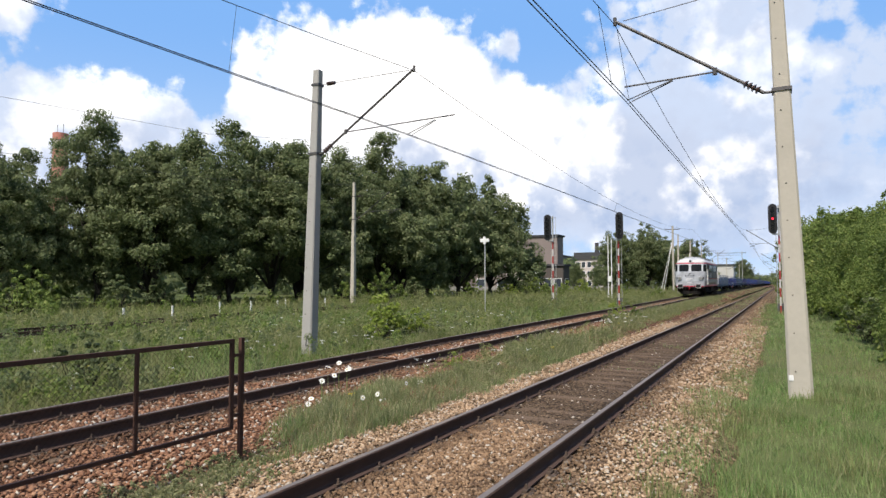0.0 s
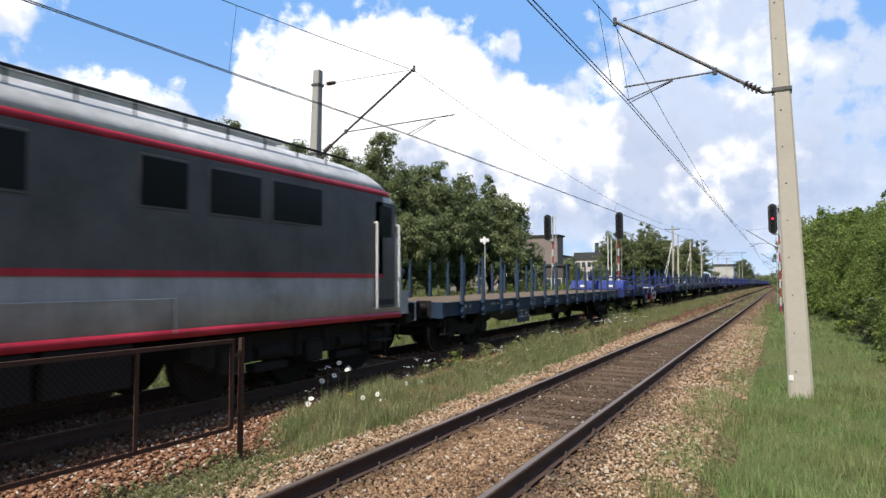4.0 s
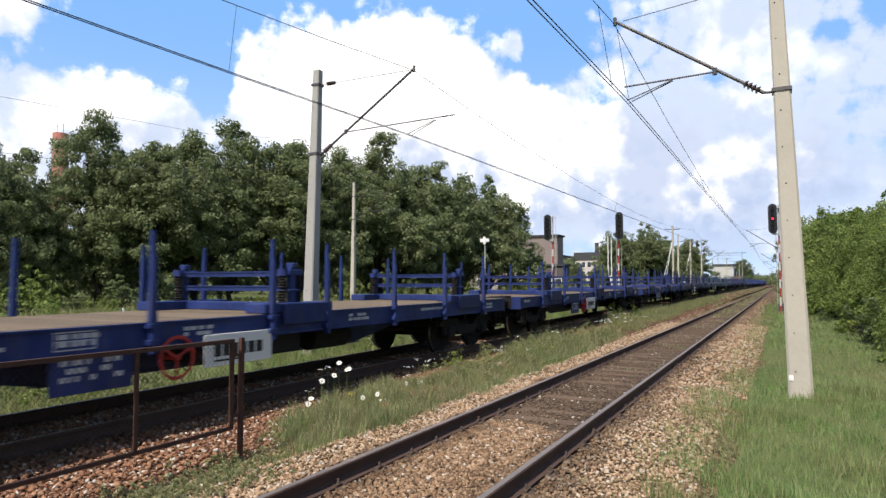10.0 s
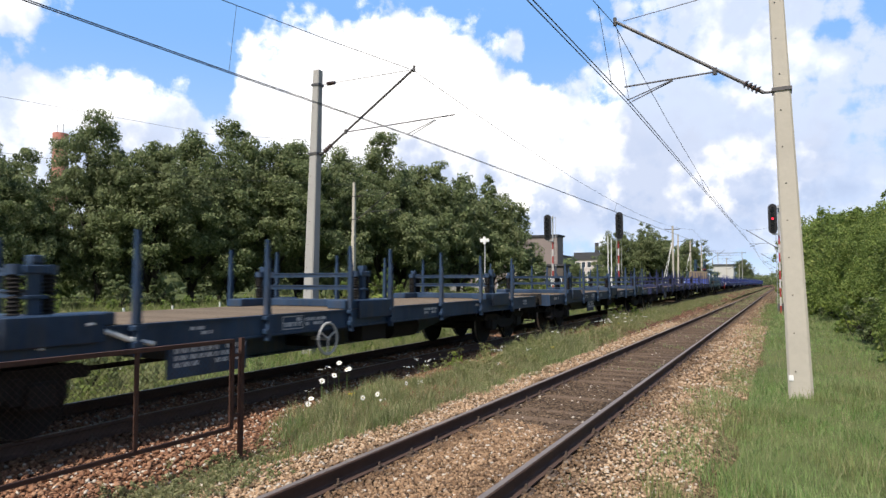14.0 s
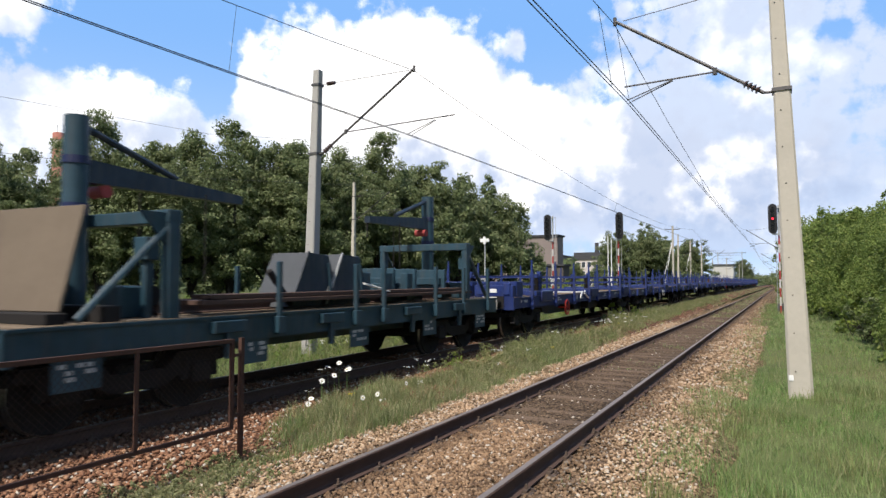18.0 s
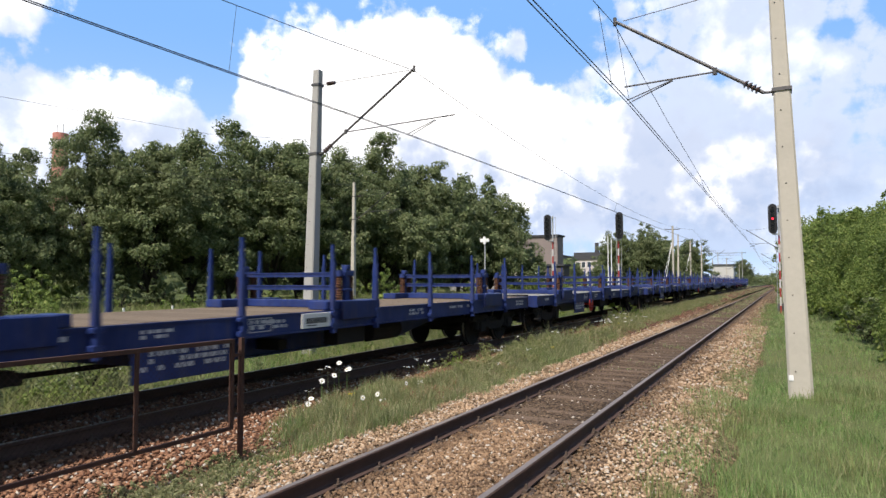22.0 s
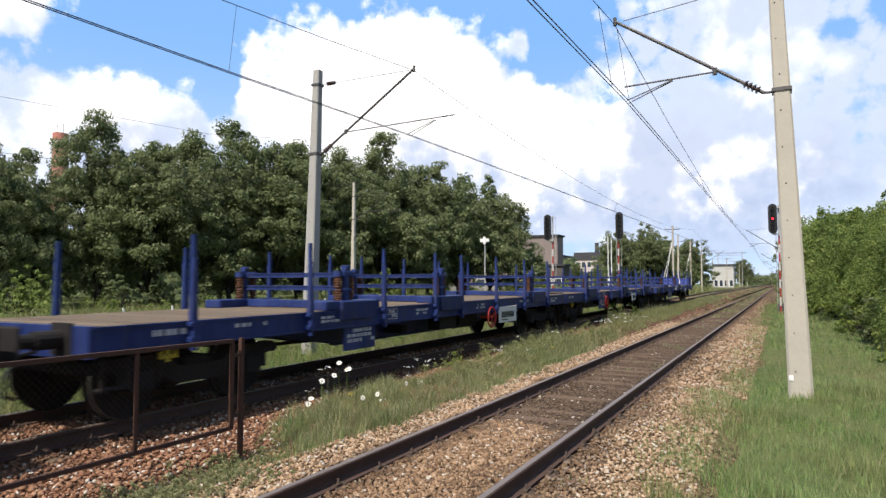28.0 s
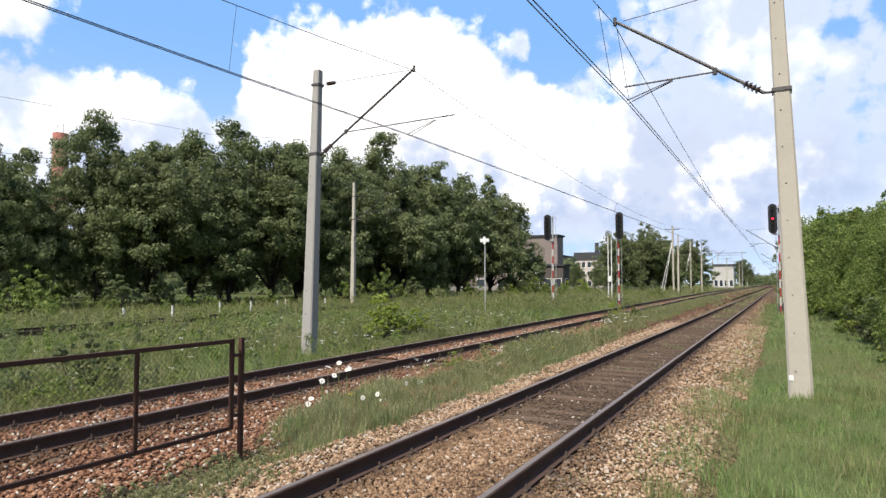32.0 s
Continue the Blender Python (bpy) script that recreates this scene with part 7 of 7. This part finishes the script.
    grass_field("green_tufts", patch(50000, -24, -9.6, 3, 50, rng), 0.45, 0.0045, M_GRASS, "bright green tufts in the meadow", 4, lambda x, y: np.clip(1.6 * wave(x, y, 0.30, 7) + 0.2, 0, 1))
    grass_field("rank_grass", patch(30000, -46, -25, 6, 62, rng), 0.6, 0.0055, M_WEED, "rank grass below the row of trees", 14, lambda x, y: np.clip(0.6 + 0.9 * wave(x, y, 0.4, 5), 0.15, 1))
    grass_field("straw_meadow", np.concatenate((patch(14000, -15, -9.4, 0, 22, rng), patch(30000, -30, -9.6, 10, 90, rng, 0.4))), 0.62, 0.0030, M_DRY, "thin dry stalks in the meadow", 15, lambda x, y: np.clip(0.4 + 1.7 * wave(x, y, 0.4, 9), 0.03, 1))
    grass_field("far_grass", np.concatenate((patch(24000, -60, -9.8, 90, 300, rng, 0.6), patch(12000, 0.5, 14, 50, 200, rng, 0.6))), 0.6, 0.010, M_WEED, "distant rough grass", 5)


def weeds():
    """Leafy weed clumps of the meadow, and taller ones farther off."""
    rng = np.random.default_rng(17)
    for name, mat, n, hgt, box_, size, lab in (("leafy_weeds", M_LEAF_B, 800, 0.50, (-26, -9.5, 2, 50), 0.035, "leafy green weeds in the meadow"),
                                         ("nettle_clumps", M_LEAF, 420, 0.55, (-27, -9.8, 4, 62), 0.04, "dark leafy nettle clumps in the meadow"),
                                         ("dock_weeds", M_WEED, 1100, 0.60, (-30, -9.5, 12, 90), 0.036, "rank weeds with narrow leaves"),
                                         ("tall_weeds", M_WEED, 900, 0.85, (-34, -10.2, 34, 130), 0.045, "tall rough weeds far along the line"),
                                         ("tree_foot_weeds", M_LEAF_B, 150, 0.9, (-44, -27, 8, 62), 0.07, "tall leafy weeds below the trees"),
                                         ("ballast_weeds", M_DRY, 190, 0.12, (-5.2, -4.3, 3.7, 5.5), 0.013, "low grey-green weeds creeping over the stones"),
                                         ("strip_weeds", M_WEED, 260, 0.34, (-6.2, -4.7, 9, 60), 0.022, "weeds growing between the tracks")):
        p = patch(n, *box_, rng, 0.3)
        p = p[wave(p[:, 0], p[:, 1], 0.5, n) > -0.35]
        h = hgt * rng.uniform(0.45, 1.15, len(p))
        z = floor_z(p[:, 0], p[:, 1])
        cen = np.concatenate([np.column_stack((p + rng.normal(size=p.shape) * 0.12, z + h * u)) for u in (0.35, 0.7, 1.0)])
        rad = np.concatenate([h * 0.42, h * 0.36, h * 0.22])
        v, f = leaf_cloud(rng, cen, rad, 26, size, 1.1)
        tagged(new(name, soup(name, v, f, mat)), lab, "weeds", kind="stuff")


plant()
weeds()


def strew(name, spots, size, base, mat, label, z):
    rng = np.random.default_rng(len(spots))
    s = rng.uniform(0.45, 1.35, len(spots)) ** 1.3 * size
    at = np.column_stack((spots, z(spots[:, 0], spots[:, 1]) + s * 0.15))
    v, f = scatter(*base, at, s, rng, (1, 1, 0.7), 0.42)
    return tagged(new(name, soup(name, v, f, mat)), label, "ballast stones", kind="stuff")


def bank_z(cx, half):
    def z(x, y):
        d = np.abs(x - cx)
        up = rise(y) if cx == LX else 0
        return np.where((d < 0.83) & (y > 7.6), -0.178 + up, np.where(d < 1.2, -0.163 + up, np.maximum(floor_z(x, y) + 0.012, -0.163 + up - (d - 1.2) * 0.15)))
    return z


def stones():
    rng = np.random.default_rng(21)
    ico, octa = (ICO_V, ICO_F), (OCT_V, OCT_F)
    a = patch(38000, RX - 2.3, RX + 2.1, 3.2, 12, rng, 0.25)
    keep_out = lambda p, cx: p[np.abs(np.abs(p[:, 0] - cx) - 0.7525) > 0.10]
    a = keep_out(a, RX)
    gap = np.abs(a[:, 0] - RX) < 0.65
    inner = keep_out(patch(15000, RX - 0.66, RX + 0.66, 3.2, 8.6, rng), RX)
    inner = inner[inner[:, 1] + 0.5 * wave(inner[:, 0], inner[:, 1], 2.6, 3) < 7.9]
    strew("inner_stones", inner, 0.020, octa, M_STONE_B, "brown crushed stones between the near rails", bank_z(RX, 1.5))
    strew("ballast_stones", a[~gap], 0.020, octa, M_STONE_R, "tan crushed stones lying loose on the track bed", bank_z(RX, 1.5))
    d = keep_out(patch(9000, RX - 0.65, RX + 0.65, 7.4, 40, rng, 0.5), RX)
    strew("oily_stones", d, 0.02, octa, M_STONE_D, "dark oily stones between the rails", bank_z(RX, 1.5))
    b = keep_out(np.concatenate((patch(20000, RX - 2.0, RX + 2.3, 12, 32, rng, 0.3), patch(4000, RX - 1.9, RX + 2.0, 30, 70, rng, 0.5))), RX)
    b = b[np.abs(b[:, 0] - RX) > 0.85]
    strew("far_stones", b, 0.027, octa, M_STONE_R, "tan crushed stones along the track", bank_z(RX, 1.5))
    e = keep_out(patch(32000, LX - 1.6, LX + 3.2, -0.6, 12, rng, 0.2), LX)
    strew("red_stones", e, 0.025, octa, M_STONE_L, "reddish crushed stones with pale ones among them", bank_z(LX, 2.2))
    g = keep_out(np.concatenate((patch(18000, LX - 1.5, LX + 2.5, 13, 34, rng, 0.3), patch(3000, LX - 1.6, LX + 1.7, 32, 80, rng, 0.5))), LX)
    strew("far_red_stones", g, 0.032, octa, M_STONE_L, "reddish crushed stones along the left track", bank_z(LX, 2.2))


stones()


def flowers():
    """White umbels and daisies: a stem and a head of small petals each."""
    rng = np.random.default_rng(31)
    spots = np.concatenate((np.array(((-5.6, 6.92), (-5.25, 6.51), (-6.28, 8.06), (-6.7, 9.07), (-6.6, 9.16), (-4.87, 7.54), (-5.6, 9.53), (-5.1, 8.67), (-5.09, 9.07))), patch(8, -6.0, -4.9, 10, 14, rng), patch(16, -5.9, -4.9, 13, 30, rng), patch(12, -6.2, -5.3, 20, 29, rng), patch(110, -16, -9.8, 5, 30, rng), patch(40, -24, -10, 20, 50, rng)))
    for name, pick, mat, lab in (("white_flowers", slice(0, None, 1), M_PETAL, "small white meadow flowers on thin stems"), ("yellow_flowers", slice(0, None, 9), M_PETAL_Y, "small yellow meadow flowers")):
        p = spots[pick] + (0.0 if name[0] == "w" else 0.4)
        z = floor_z(p[:, 0], p[:, 1])
        h = rng.uniform(0.32, 0.5, len(p))
        head = np.column_stack((p, z + h))
        n = 7
        at = np.repeat(head, n, 0) + rng.normal(size=(len(p) * n, 3)) * np.array((0.028, 0.028, 0.012))
        v, f = scatter(OCT_V, OCT_F, at, rng.uniform(0.008, 0.02, len(at)) * np.repeat(np.clip(np.hypot(p[:, 0], p[:, 1]) / 14, 1, 1.3), n), rng, (1, 1, 0.4))
        tagged(new(name, soup(name, v, f, mat)), lab, "flowers", kind="stuff")
        v, f = blades(np.column_stack((p, z)), h, np.full(len(p), 0.004), rng, 0.05)
        tagged(new("flower_stems", soup("flower_stems", v, f, M_WEED)), "thin green flower stems", "flowers", kind="stuff")


flowers()


def tall_flowers():
    """Large white flower heads on leaning stalks beside the left track, each a ring of petals round a yellow eye."""
    rng = np.random.default_rng(44)
    heads = np.array(((-6.30, 8.11, 0.14), (-6.30, 8.54, 0.37), (-6.32, 8.85, 0.24), (-6.28, 8.39, 0.19), (-6.35, 8.32, 0.33), (-6.2, 8.62, 0.26), (-5.9, 7.35, 0.02), (-5.15, 7.9, 0.06), (-5.3, 8.96, 0.06), (-5.3, 7.75, 0.02), (-5.75, 7.1, 0.0)))
    petals, eyes = [], []
    for h in heads:
        tilt = rng.normal(size=3) * 0.35 + np.array((0.5, -0.7, 0.7))
        tilt /= np.linalg.norm(tilt)
        u = np.cross(tilt, (0.1, 0.2, 0.97))
        u /= np.linalg.norm(u)
        w = np.cross(tilt, u)
        r = rng.uniform(0.038, 0.052)
        for k in range(11):
            a = 2 * np.pi * k / 11 + rng.uniform(-0.1, 0.1)
            out, side = u * np.cos(a) + w * np.sin(a), w * np.cos(a) - u * np.sin(a)
            petals.append((h + out * r * 0.15, h + out * r * 0.65 - side * r * 0.24 + tilt * 0.006, h + out * r, h + out * r * 0.65 + side * r * 0.24 + tilt * 0.006))
        eyes.append(h + tilt * 0.008)
    v = np.array(petals).reshape(-1, 3)
    tagged(new("ox_eye_daisies", soup("ox_eye_daisies", v, np.arange(len(v)).reshape(-1, 4), M_PETAL)), "large white daisies on tall stalks beside the track", "flowers", kind="stuff")
    e = np.array(eyes)
    v, f = scatter(OCT_V, OCT_F, e, np.full(len(e), 0.011), rng)
    tagged(new("daisy_eyes", soup("daisy_eyes", v, f, M_PETAL_Y)), "yellow middles of the daisies", "flowers", kind="stuff")
    p = np.array([(h[0], h[1], float(floor_z(h[0], h[1])) - 0.02) for h in heads])
    v, f = blades(p, heads[:, 2] - p[:, 2], np.full(len(p), 0.005), rng, 0.02)
    tagged(new("daisy_stalks", soup("daisy_stalks", v, f, M_GRASS)), "thin green stalks of the daisies", "flowers", kind="stuff")


tall_flowers()

motions()
